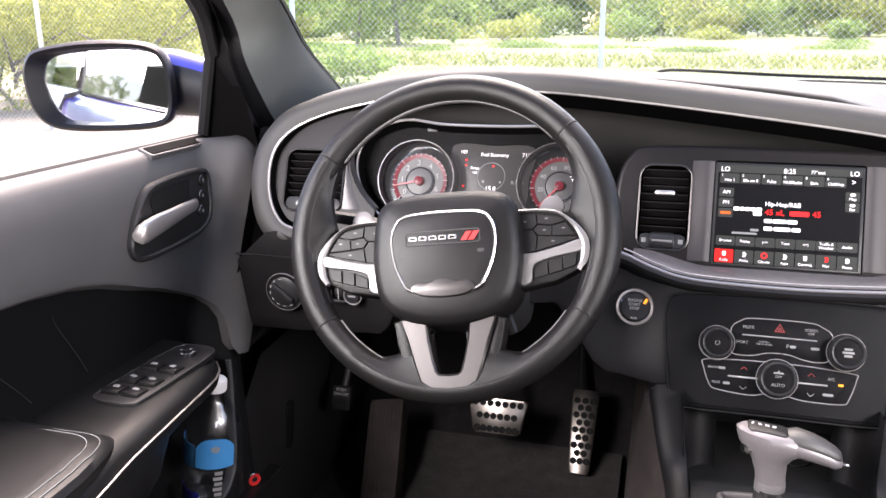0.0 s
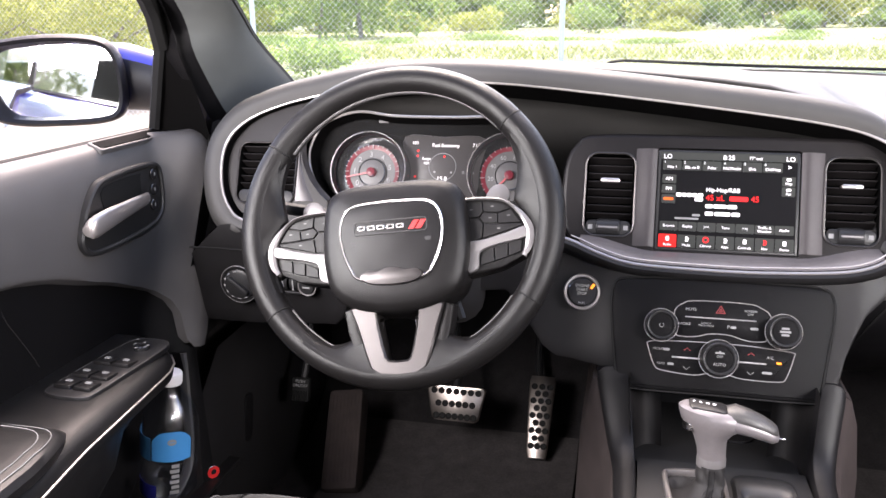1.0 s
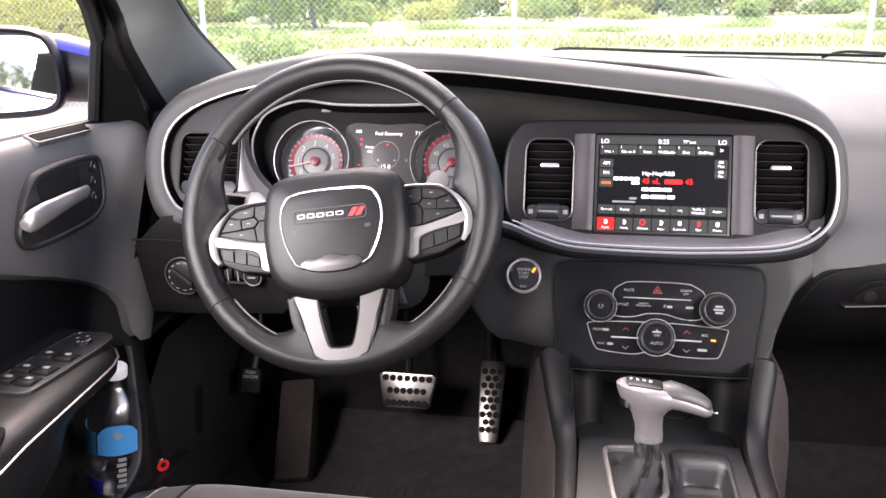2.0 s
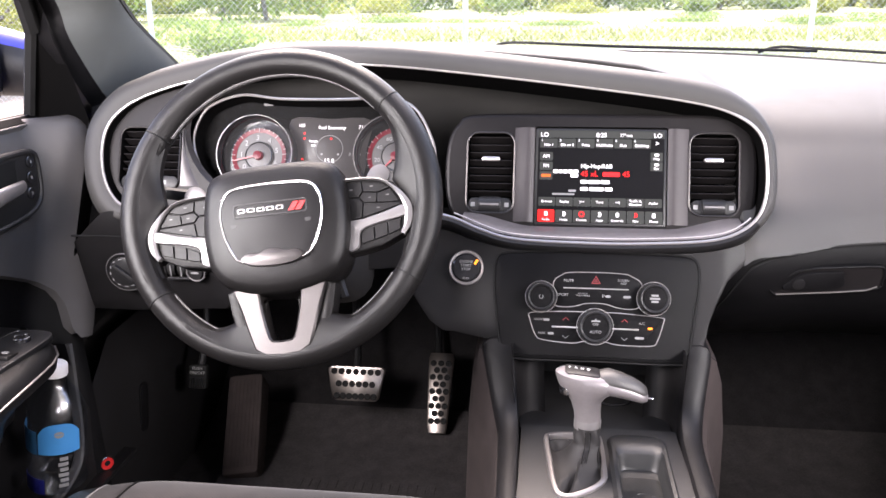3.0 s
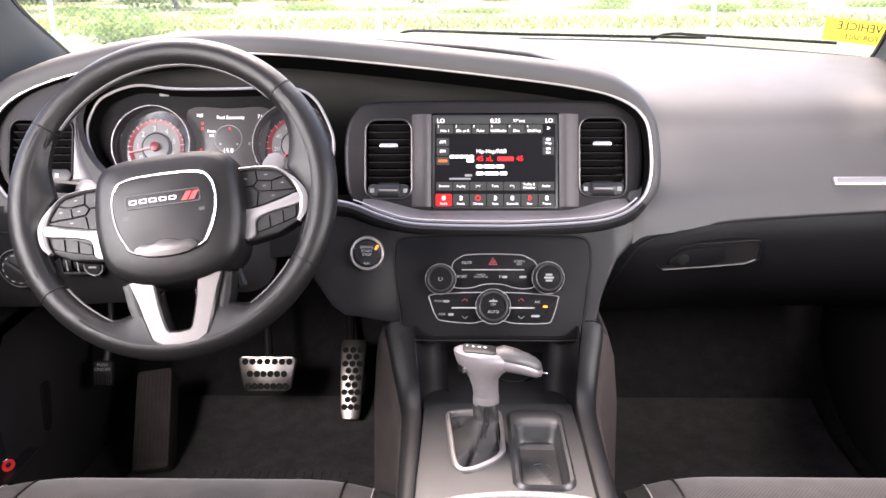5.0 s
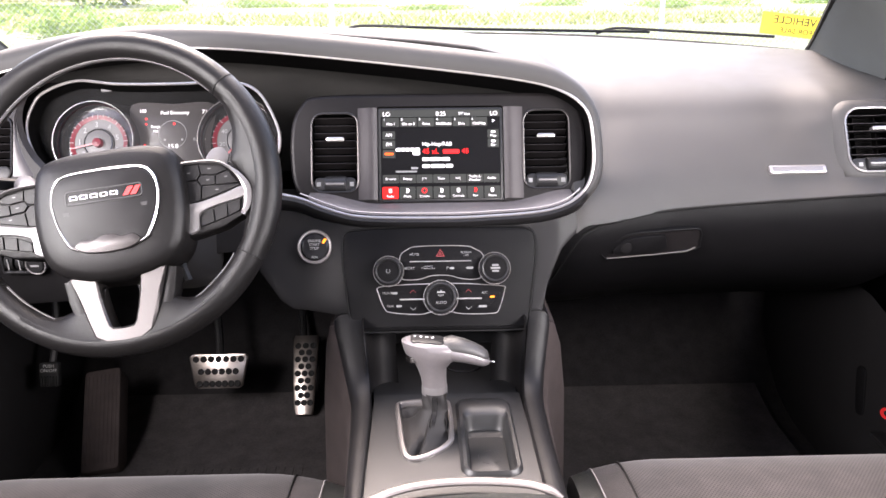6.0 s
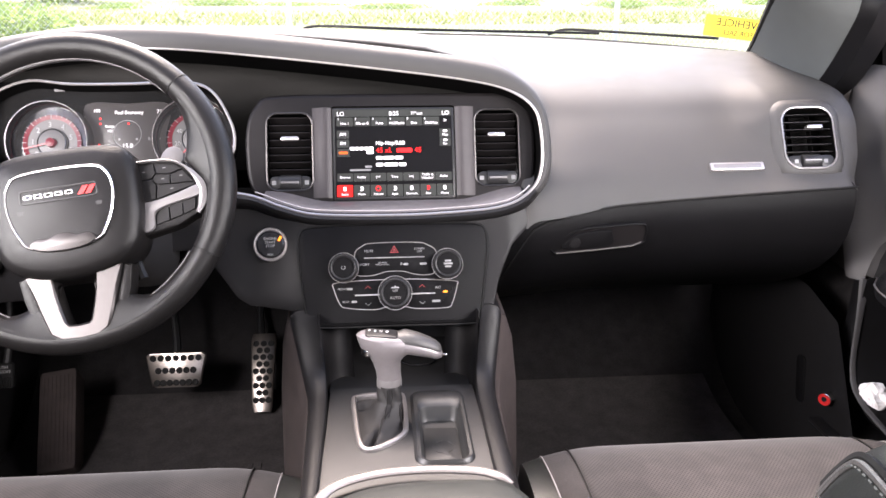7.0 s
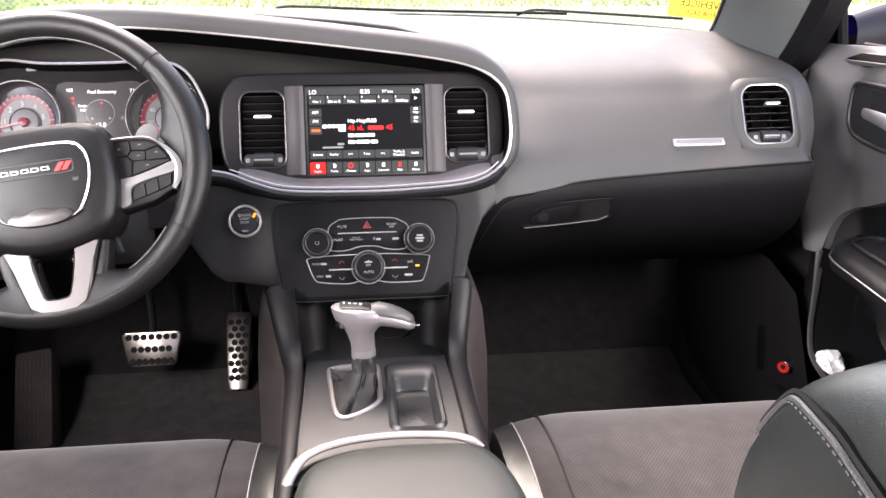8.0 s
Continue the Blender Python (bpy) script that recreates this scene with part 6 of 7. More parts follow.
def car_door(s, dy, label, dx=0.0, yo=0.0):
    """dy moves the door forward; yo moves the front edge of its panel alone."""
    d = thing("car_door", label, "car door", "front doors")

    def X(x, y):
        b = 0.055 * smooth((y - yo + 0.045) / 0.08)
        return s * (x - b - dx)

    def P(x, y, z):
        # the front edge sweeps back below the dash
        k = lerp(z, (0.6, 0.62, 0.65, 0.7, 0.76, 0.81), (0.085, 0.075, 0.06, 0.045, 0.035, 0.0))
        return Vector((X(x, y), y + dy - k * (y + 1.25) / 1.29, z))

    ys = list(np.linspace(-1.25, -0.3, 14)) + list(np.linspace(-0.25, 0.04 + yo, 30))
    up = 0.0 if s < 0 else 0.014
    edge_line = ZE_DRIVER if s < 0 else ZE_PASSENGER
    bm = bmesh.new()
    rows = []
    for y in ys:
        ze = lerp(y, *zip(*edge_line))
        zs = 0.945
        rows.append([P(x, y, z) for x, z in curve(((0.885, zs - 0.01 + up), (0.872, zs - 0.006 + up), (0.852, zs - 0.014), (0.84, 0.905), (0.834, 0.87), (0.832, max(0.82, ze + 0.02)), (0.832, ze + 0.006), (0.835, ze), (0.85, ze - 0.006)), 3)])
    rows_to(bm, rows)
    part("upper_panel", bm, M_DOORPAD, d, "grey-black soft upper panel")
    bm = bmesh.new()
    rows = []
    for y in ys:
        ze = lerp(y, *zip(*edge_line))
        rows.append([P(0.848, y, ze), P(0.852, y, (ze + 0.6) / 2), P(0.848, y, 0.6), P(0.84, y, 0.45), P(0.835, y, 0.34), P(0.825, y, 0.25)])
    rows_to(bm, rows)
    part("insert", bm, M_STACK, d, "dark smooth insert")
    for y0, y1 in ((-0.46, -0.35), (-0.33, -0.25)):
        bm = bmesh.new()
        tube(bm, [P(0.8495, y0 + (y1 - y0) * t, 0.79 - 0.11 * t) for t in np.linspace(0, 1, 10)], 0.0005, 4)
        part("insert_seam", bm, M_BEZEL, d, "thin stitched seam")
    bm = bmesh.new()
    rows_to(bm, [[P(0.838, 0.036 + yo, z), P(0.85, 0.05 + yo, z), P(0.86, 0.14 + yo, z)] for z in (0.6, 0.75, 0.93)])
    part("front_return", bm, M_RUBBER, d)
    # defroster slot in the sill
    bm = bmesh.new()
    m = frame_at(P(0.8565, -0.022, 0.936), (0.0, 1, 0.0), (-s * 0.4, 0, 0.91)) if s < 0 else frame_at((0.84, 0.0 + dy, 0.9355), (-0.3, 0.95, 0.0), (-0.5, -0.16, 0.83))
    plate_with_hole(bm, rounded(0.026, 0.19, 0.005, 4), rounded(0.018, 0.178, 0.003, 4), m, -0.006, 0.0015, 0.001)
    part("defroster_slot", bm, M_DOORPAD, d)
    bm = bmesh.new()
    slab(bm, rounded(0.0175, 0.1775, 0.003, 4), m, -0.012, 0.0022)
    part("defroster_grille", bm, M_BAY, d)
    # latch bezel with lever and lock switches
    m = frame_at(Vector((s * ((0.8285 if s < 0 else 0.8265) - dx), (-0.09 if s < 0 else -0.1) + dy, 0.85)), (0, 0, 1), (-s, 0, 0.02))
    fy = 1 if (m.to_3x3() @ Vector((1, 0, 0))).y > 0 else -1

    def turn(pts, n=4):
        q = [(fy * a, b) for a, b in (curve(pts, n, closed=True) if n else pts)]
        return q if sum(q[i - 1][0] * q[i][1] - q[i][0] * q[i - 1][1] for i in range(len(q))) > 0 else q[::-1]

    loop = turn(((-0.113, -0.03), (-0.108, -0.012), (-0.095, 0.012), (-0.072, 0.036), (-0.05, 0.044), (0.0, 0.0475), (0.055, 0.047), (0.075, 0.043), (0.081, 0.03), (0.08, -0.01), (0.07, -0.03), (0.045, -0.041), (0.0, -0.046), (-0.06, -0.048), (-0.1, -0.045)))
    bm = bmesh.new()
    plate_with_hole(bm, inset(loop, 0.005), inset(loop, -0.003), m, -0.006, 0.005, 0.0022)
    part("latch_bezel", bm, M_DARK, d, "black latch bezel")
    bm = bmesh.new()
    slab(bm, inset(loop, -0.002), m, -0.008, 0.0008)
    part("latch_dish", bm, M_DARK, d, "black latch dish")
    # Flat black slab on the dish: shade of the hollow behind the lever.
    bm = bmesh.new()
    slab(bm, turn(((-0.062, 0.012), (-0.056, 0.036), (0.026, 0.04), (0.03, 0.034), (0.02, 0.0), (-0.05, 0.0)), 3), m, 0.0004, 0.0018)
    part("latch_well_shade", bm, M_RUBBER, d, "flat black patch for the latch well's shade")
    bm = bmesh.new()
    rows = []
    for t, y0, h, wd in ((-0.114, -0.011, 0.012, 0.010), (-0.111, -0.009, 0.015, 0.0165), (-0.102, -0.007, 0.017, 0.0185), (-0.08, -0.003, 0.019, 0.0175), (-0.05, 0.0, 0.019, 0.015), (-0.01, 0.003, 0.017, 0.0125), (0.02, 0.004, 0.014, 0.0105), (0.032, 0.004, 0.009, 0.009)):
        rows.append([m @ Vector((fy * t, y0 + 0.82 * wd * math.sin(a), h + (0.0045 if math.cos(a) > 0 else 0.009) * math.cos(a))) for a in np.linspace(0, 2 * math.pi, 17)[:-1]])
    rows_to(bm, rows, close_v=True, cap=True)
    part("latch_lever", bm, M_LINE, d, "satin silver latch lever")
    if s < 0:
        for k in range(3):
            g = m @ T((fy * (0.063 - 0.004 * k), 0.033 - 0.0225 * k, 0.0005))
            bm = bmesh.new()
            lathe(bm, ((0.0005, 0), (0.0085, 0), (0.0085, 0.003), (0.0075, 0.004), (0.0005, 0.004)), g, 18)
            part("memory_button", bm, M_GLOSS, d, "small round memory button")
            bm = bmesh.new()
            box(bm, g @ T((0, 0, 0.0044)), (0.0025, 0.0045, 0.0006))
            part("mark", bm, M_GREYP, d, smooth=False)
    # arm rest
    bm = bmesh.new()
    rows = []
    for y in list(np.linspace(-1.0, -0.42, 10)) + list(np.linspace(-0.40, -0.218, 6)) + [-0.218 + 0.09 * math.sin(a) for a in np.linspace(0.15, math.pi / 2, 9)]:
        e = max(0.0, (y + 0.22) / 0.07)
        xi = lerp(y, (-1.0, -0.51, -0.41, -0.21), (0.672, 0.684, 0.702, 0.722)) + 0.075 * (1 - math.sqrt(max(0.0, 1 - max(0.0, (y + 0.218) / 0.091) ** 2)))
        zt = 0.662
        tk = 0.055 * smooth((y + 0.36) / 0.16)
        rows.append([Vector((s * (x - dx), y + dy, z)) for x, z in ((0.85, zt), (0.8, zt), (xi + 0.036, zt), (xi + 0.021, zt - 0.002), (xi + 0.01, zt - 0.007), (xi + 0.003, zt - 0.015), (xi, zt - 0.025), (xi + 0.003, zt - 0.036), (min(0.84, xi + 0.008 + tk * 0.6), zt - 0.056), (min(0.84, xi + 0.012 + tk), zt - 0.091), (min(0.845, xi + 0.05 + tk), zt - 0.15), (0.846, zt - 0.17))])
    rows_to(bm, rows)
    part("armrest", bm, M_DOORARM, d, "padded black leather armrest")
    bm = bmesh.new()
    tube(bm, [Vector((s * (-dx + lerp(y, (-1.0, -0.51, -0.41, -0.21), (0.672, 0.684, 0.702, 0.722)) + 0.075 * (1 - math.sqrt(max(0.0, 1 - max(0.0, (y + 0.218) / 0.091) ** 2))) - 0.001), y + dy, 0.643 + 0.004 * (y + 0.2))) for y in np.linspace(-0.9, -0.143, 30)], 0.0015, 6)
    part("chrome_strip", bm, M_LINE, d, "thin chrome strip")
    def nose(y):
        return math.sqrt(max(0.0, 1 - max(0.0, (y + 0.48) / 0.078) ** 2))

    def edge(y):
        return lerp(y, (-1.0, -0.51, -0.41), (0.672, 0.684, 0.702)) - dx

    bm = bmesh.new()
    rows = []
    for y in list(np.linspace(-1.0, -0.5, 9)) + [-0.48 + 0.078 * math.sin(a) for a in np.linspace(0, math.pi / 2, 10)]:
        h, xi = 0.021 * nose(y), edge(y) + 0.03 * (1 - nose(y))
        rows.append([Vector((s * x, y + dy, 0.659 + z)) for x, z in ((xi + 0.004, 0.0), (xi + 0.002, h * 0.5), (xi + 0.007, h * 0.82), (xi + 0.018, h * 0.96), (xi + 0.04, h), (0.78 - dx, h), (0.82 - dx, h * 1.1), (0.85 - dx, h * 1.4))])
    rows_to(bm, rows)
    part("arm_pad", bm, M_DOORARM, d, "raised leather arm pad")
    for k in range(2):
        o = 0.014 + 0.011 * k
        pts = [(edge(y) + o, y) for y in np.linspace(-0.9, -0.5, 8)]
        pts += [(edge(-0.48) + o + 0.05 * (1 - math.cos(a)), -0.48 + (0.076 - o * 0.9) * math.sin(a)) for a in np.linspace(0, math.pi / 2, 9)]
        pts += [(0.80 - dx, -0.48 + 0.076 - o * 0.9)]
        bm = bmesh.new()
        tube(bm, [Vector((s * x, y + dy, 0.6596 + 0.021 * nose(y) * (0.93 if k == 0 else 0.985))) for x, y in pts], 0.0006, 4)
        part("armrest_stitch", bm, M_GREYP, d, "grey twin stitching")
    if s < 0:
        m = frame_at((-0.781, -0.257, 0.6635), (0.055, 1, 0), (0, 0, 1))
        bm = bmesh.new()
        sw = [tuple(p) for p in curve(((0.03, -0.088), (0.0, -0.092), (-0.026, -0.088), (-0.033, -0.07), (-0.034, 0.0), (-0.033, 0.07), (-0.024, 0.094), (0.0, 0.1), (0.024, 0.095), (0.034, 0.07), (0.036, 0.0), (0.036, -0.07)), 4, closed=True)]
        sw = sw if sum(sw[i - 1][0] * sw[i][1] - sw[i][0] * sw[i - 1][1] for i in range(len(sw))) > 0 else sw[::-1]
        slab(bm, sw, m, -0.004, 0.003, 0.0015)
        pl = part("switch_plate", bm, M_DARK, d, "black window switch plate")
        bm = bmesh.new()
        tube(bm, [m @ Vector((x, y, 0.0024)) for x, y in inset(sw, -0.001)], 0.0009, 5, closed=True)
        part("plate_edge", bm, M_BEZEL, pl, "soft bright plate edge")
        for yy, n, w in ((-0.062, 2, 0.026), (-0.03, 2, 0.028), (0.012, 2, 0.028)):
            for k in (-1, 1):
                bm = bmesh.new()
                box(bm, m @ T((k * 0.0145, yy, 0.003)) @ Matrix.Rotation(radians(-6), 4, "X"), (0.026, 0.024, 0.008), 0.0025, 2)
                part("window_switch", bm, M_LOW, pl)
                bm = bmesh.new()
                slab(bm, rounded(0.009, 0.0055, 0.0015, 2), m @ T((k * 0.0145, yy + 0.003, -0.002)), 0.0086, 0.0098)
                part("mark", bm, M_GREYP, pl, smooth=False)
        bm = bmesh.new()
        lathe(bm, ((0.0005, 0.002), (0.011, 0.002), (0.011, 0.008), (0.009, 0.0095), (0.0005, 0.0085)), m @ T((0.004, 0.062, 0)), 20)
        part("mirror_dial", bm, M_GLOSS, pl, "round mirror dial")
        for a, b in ((-0.006, 0.062), (0.014, 0.062), (0.004, 0.07), (0.004, 0.05), (-0.014, 0.078)):
            bm = bmesh.new()
            box(bm, m @ T((a, b, 0.0095)), (0.003, 0.003, 0.0006))
            part("mark", bm, M_GREYP, pl, smooth=False)
    else:
        # pull cup in the armrest
        m = frame_at((0.784, -0.262 + dy, 0.662), (0.06, 1, 0), (0, 0, 1))
        cup = [tuple(p) for p in curve(((-0.022, -0.1), (-0.027, 0.0), (-0.024, 0.075), (-0.008, 0.096), (0.02, 0.1), (0.032, 0.08), (0.034, 0.0), (0.03, -0.1)), 4, closed=True)]
        cup = cup if sum(cup[i - 1][0] * cup[i][1] - cup[i][0] * cup[i - 1][1] for i in range(len(cup))) > 0 else cup[::-1]
        bm = bmesh.new()
        plate_with_hole(bm, inset(cup, 0.006), cup, m, -0.004, 0.008, 0.003)
        cr = part("pull_cup", bm, M_DOORARM, d, "raised rim of the pull cup")
        # Floor is level with the armrest; its black stands for the cup's shade.
        bm = bmesh.new()
        slab(bm, cup, m, -0.006, 0.001)
        part("cup_floor", bm, M_RUBBER, cr, "shallow cup floor, black for a deep cup's shade")
    # pocket: a curved wall at the door's lower front
    bm = bmesh.new()
    rows = []
    for y, z in curve(((-0.105, 0.63), (-0.1, 0.6), (-0.098, 0.563), (-0.103, 0.469), (-0.14, 0.424), (-0.25, 0.405), (-0.9, 0.40)), 4):
        rows.append([Vector((s * (x - dx), y + dy, z)) for x in (0.765, 0.763, 0.77, 0.85)])
    rows_to(bm, rows)
    part("pocket_rim", bm, M_LOW, d, "black pocket rim")
    bm = bmesh.new()
    tube(bm, curve([(s * (x - dx), y + dy, z) for x, y, z in ((0.77, -0.09, 0.622), (0.767, -0.094, 0.6), (0.765, -0.098, 0.563), (0.765, -0.103, 0.469), (0.765, -0.138, 0.426), (0.766, -0.25, 0.406))], 5), 0.008, 8, flat=0.6, taper=lambda q: 1.0 if s < 0 else 1.35 - 0.7 * min(1.0, q * 2))
    part("front_strip", bm, M_DOORPAD, d, "rounded strip along the pocket's edge")
    bm = bmesh.new()
    rows_to(bm, [[Vector((s * (0.74 - dx), y + dy, 0.40)), Vector((s * (0.73 - dx), y + dy, 0.47)), Vector((s * (0.735 - dx), y + dy, 0.475)), Vector((s * (0.75 - dx), y + dy, 0.41))] for y in (-0.95, -0.6, -0.3)])
    part("pocket_wall", bm, M_DARK, d)
    # window frame: front post with seals
    bm = bmesh.new()
    tube(bm, [Vector((s * (x - dx), y + dy, z)) for x, y, z in ((0.868 - 2 * up, 0.05, 0.935), (0.84 - 2 * up, 0.03, 1.02), (0.815 - 2 * up, 0.012, 1.09))], 0.009, 6, flat=0.7)
    part("window_seal", bm, M_RUBBER, d, "black rubber window seal")
    bm = bmesh.new()
    tube(bm, curve([(s * (x - dx), y + dy, z) for x, y, z in ((0.82, 0.02, 1.07), (0.805, -0.035, 1.142), (0.765, -0.22, 1.235), (0.705, -0.48, 1.345), (0.70, -0.9, 1.38), (0.71, -1.2, 1.37))], 3), 0.017, 8, flat=0.8)
    part("window_frame", bm, M_RUBBER, d, "black window frame")
    bm = bmesh.new()
    rows_to(bm, [[P(0.885, y, 0.93), P(0.93, y, 0.915), P(0.955, y, 0.85), P(0.96, y, 0.7), P(0.945, y, 0.5), P(0.92, y, 0.33), P(0.85, y, 0.33)] for y in np.linspace(-1.25, 0.3, 8)])
    part("outer_skin", bm, M_BLUE, d, "dark blue painted outer skin")
    bm = bmesh.new()
    tube(bm, [Vector((s * (0.878 - dx), y + dy, 0.937 + up)) for y in np.linspace(-1.25, 0.05, 12)], 0.005, 6)
    part("belt_seal", bm, M_RUBBER, d, "black belt-line seal")
    # sail panel before the window
    bm = bmesh.new()
    rows_to(bm, [[Vector((s * (x - dx), y + dy, z)) for x, y, z in r] for r in (((0.782, 0.075, 0.92), (0.782, 0.04, 1.0), (0.783, -0.01, 1.10), (0.784, -0.04, 1.15)), ((0.82, 0.075, 0.925), (0.805, 0.045, 1.01), (0.795, 0.01, 1.10), (0.793, -0.02, 1.15)), ((0.872 - 2 * up, 0.055, 0.93), (0.845 - 2 * up, 0.035, 1.02), (0.82 - 2 * up, 0.01, 1.09), (0.81 - up, -0.02, 1.14)))])
    part("sail_panel", bm, M_BAY, d, "black sail panel")
    bm = bmesh.new()
    rows_to(bm, [[P(0.885, y, 0.94), P(0.865 - 0.03, y, 1.1), P(0.78, y, 1.33)] for y in (-1.2, -0.5, -0.02)][:2])
    g = part("side_glass", bm, M_GLASS, d, "clear side glass")
    g.visible_shadow = False
    return d


car_door(-1, -0.015, "driver's door with grey-black vinyl panel, closed", 0.0, 0.035)
car_door(1, 0.085, "passenger door with grey-black vinyl panel, closed", 0.0, 0.022).location.z = 0.022

# ---- door mirrors ----
def door_mirror(s, dy):
    d = thing("door_mirror", "dark blue door mirror with black inner shell", "door mirror", "door mirrors")
    c = Vector((s * 1.083, 0.075 + dy, 1.010))
    f = frame_at(c, (0, 0, 1), (-s * 0.418, -0.908, 0.012)) @ T((0.003, 0.0, 0.0))
    def L(half):
        q = [(-s * a, b) for a, b in half]
        return q if sum(q[i - 1][0] * q[i][1] - q[i][0] * q[i - 1][1] for i in range(len(q))) > 0 else q[::-1]
    face = L([tuple(p) for p in curve(((-0.112, 0.022), (-0.106, 0.043), (-0.088, 0.056), (-0.03, 0.066), (0.03, 0.068), (0.08, 0.063), (0.103, 0.047), (0.112, 0.015), (0.113, -0.03), (0.103, -0.056), (0.07, -0.066), (0.0, -0.068), (-0.05, -0.066), (-0.083, -0.058), (-0.102, -0.037), (-0.11, -0.008)), 4, closed=True)])
    pane = L([tuple(p) for p in curve(((-0.087, 0.02), (-0.081, 0.039), (-0.062, 0.05), (-0.025, 0.055), (0.03, 0.058), (0.078, 0.054), (0.098, 0.043), (0.105, 0.014), (0.105, -0.028), (0.096, -0.05), (0.066, -0.058), (0.0, -0.06), (-0.045, -0.057), (-0.066, -0.047), (-0.079, -0.027), (-0.086, 0.0)), 4, closed=True)])
    rings = [(pane, -0.016), (inset(pane, 0.002), -0.006), (inset(face, -0.004), 0.008), (inset(face, 0.002), 0.011), (inset(face, 0.007), 0.004), (inset(face, 0.008), -0.02)]
    bm = bmesh.new()
    rows_to(bm, [[f @ Vector((a, b, h)) for a, b in l] for l, h in rings], close_v=True)
    part("shell", bm, M_LOW, d, "black mirror shell")
    bm = bmesh.new()
    vs = rows_to(bm, [[f @ Vector((a * q, b * q, h)) for a, b in face] for q, h in ((1.06, -0.018), (1.04, -0.05), (0.9, -0.085), (0.6, -0.105), (0.2, -0.112))], close_v=True)
    bm.faces.new(vs[-1])
    part("cap", bm, M_BLUE, d, "dark blue painted cap")
    bm = bmesh.new()
    bm.faces.new([bm.verts.new(f @ Vector((a, b, -0.012))) for a, b in inset(pane, 0.002)])
    part("mirror_glass", bm, M_MIRROR, d, "silver mirror glass", smooth=False)
    secs = ((1.06, 0.18, 1.012, 0.05, 0.06), (1.0, 0.19, 1.01, 0.046, 0.058), (0.96, 0.19, 1.004, 0.04, 0.053), (0.92, 0.19, 0.996, 0.036, 0.05), (0.87, 0.185, 0.985, 0.032, 0.046))
    # On the passenger side black also covers blue paint that lies in shade.
    for nm, mt, a0, a1, lab in (("foot_cover", M_BLUE, 0, 142 if s < 0 else 95, "dark blue painted cover"), ("foot", M_DARK, 142 if s < 0 else 95, 360, "black mirror foot, on the passenger side also for shade")):
        bm = bmesh.new()
        rows_to(bm, [[Vector((s * x, y + dy + w * math.cos(a), z + h * math.sin(a))) for a in np.linspace(radians(a0), radians(a1), 15)] for x, y, z, w, h in secs])
        part(nm, bm, mt, d, lab)
    return d


door_mirror(-1, 0.0)
door_mirror(1, 0.05).location = (0.035, 0, -0.012)

# ---- pillars, roof, glass ----
for s, dy, dx in ((-1, 0.0, 0.0), (1, 0.03, 0.052)):
    p = tagged(new("a_pillar"), "grey fabric-trimmed windscreen pillar", "pillar", kind="structure")
    k = 0.022 if s < 0 else -0.02
    I = curve([(0.775, 0.44, 0.94), (0.757, 0.345, 0.987), (0.715 + k, 0.16, 1.07), (0.672 + k * 1.3, 0.0, 1.143), (0.575 + k, -0.48, 1.36)], 5)
    O = curve([(0.795, 0.16, 0.90), (0.787, 0.07, 0.955), (0.788, -0.0, 1.05), (0.787, -0.05, 1.142), (0.70, -0.48, 1.365)], 5)
    bm = bmesh.new()
    rows = []
    for a, b in zip(I, O):
        a, b = Vector(a), Vector(b)
        row = []
        for k in range(9):
            t = k / 8
            q = a.lerp(b, t)
            bulge = 0.022 * math.sin(math.pi * t) ** 0.7
            row.append(Vector((s * (q.x - bulge - dx), q.y + dy - bulge * 0.5, q.z)))
        row.append(Vector((s * (b.x + 0.05 - dx), b.y + dy + 0.02, b.z)))
        row.append(Vector((s * (a.x + 0.02 - dx), a.y + dy + 0.02, a.z)))
        rows.append(row)
    rows_to(bm, [r[:8] for r in rows])
    part("trim", bm, M_TRIM, p)
    bm = bmesh.new()
    rows_to(bm, [r[7:] + [r[0]] for r in rows])
    part("door_seal", bm, M_STACK, p, "black rubber door seal")
    bm = bmesh.new()
    tube(bm, [Vector((s * (a[0] + 0.008 - dx), a[1] + dy + 0.01, a[2] - 0.002)) for a in I], 0.008, 6)
    part("glass_seal", bm, M_RUBBER, p, "black screen seal")
ceil = tagged(new("ceiling"), "grey fabric headliner", "headliner", kind="structure")
bm = bmesh.new()
rows_to(bm, [[(x, y, z - 0.10 * (abs(x) / 0.72) ** 3) for y, z in ((-0.44, 1.37), (-0.6, 1.41), (-1.2, 1.43), (-1.9, 1.38), (-2.2, 1.32))] for x in np.linspace(-0.74, 0.74, 11)])
part("headliner", bm, M_ROOF, ceil)
bm = bmesh.new()
rows_to(bm, [[(x, y, z + 0.04 - 0.10 * (abs(x) / 0.72) ** 3) for y, z in ((-0.40, 1.35), (-0.6, 1.41), (-1.2, 1.43), (-1.9, 1.38), (-2.25, 1.30))] for x in np.linspace(-0.8, 0.8, 11)])
part("roof_skin", bm, M_BLUE, ceil, "dark blue roof")
rear = tagged(new("rear_cabin"), "dark rear cabin with seat and pillars", "rear cabin", kind="structure")
bm = bmesh.new()
rows_to(bm, [[(x, y, z) for y, z in ((-1.55, 0.24), (-1.5, 0.5), (-2.0, 0.48), (-2.25, 1.0), (-2.7, 1.0), (-2.75, 0.4))] for x in (-0.78, 0, 0.78)])
part("rear_seat", bm, M_LEATHER, rear)
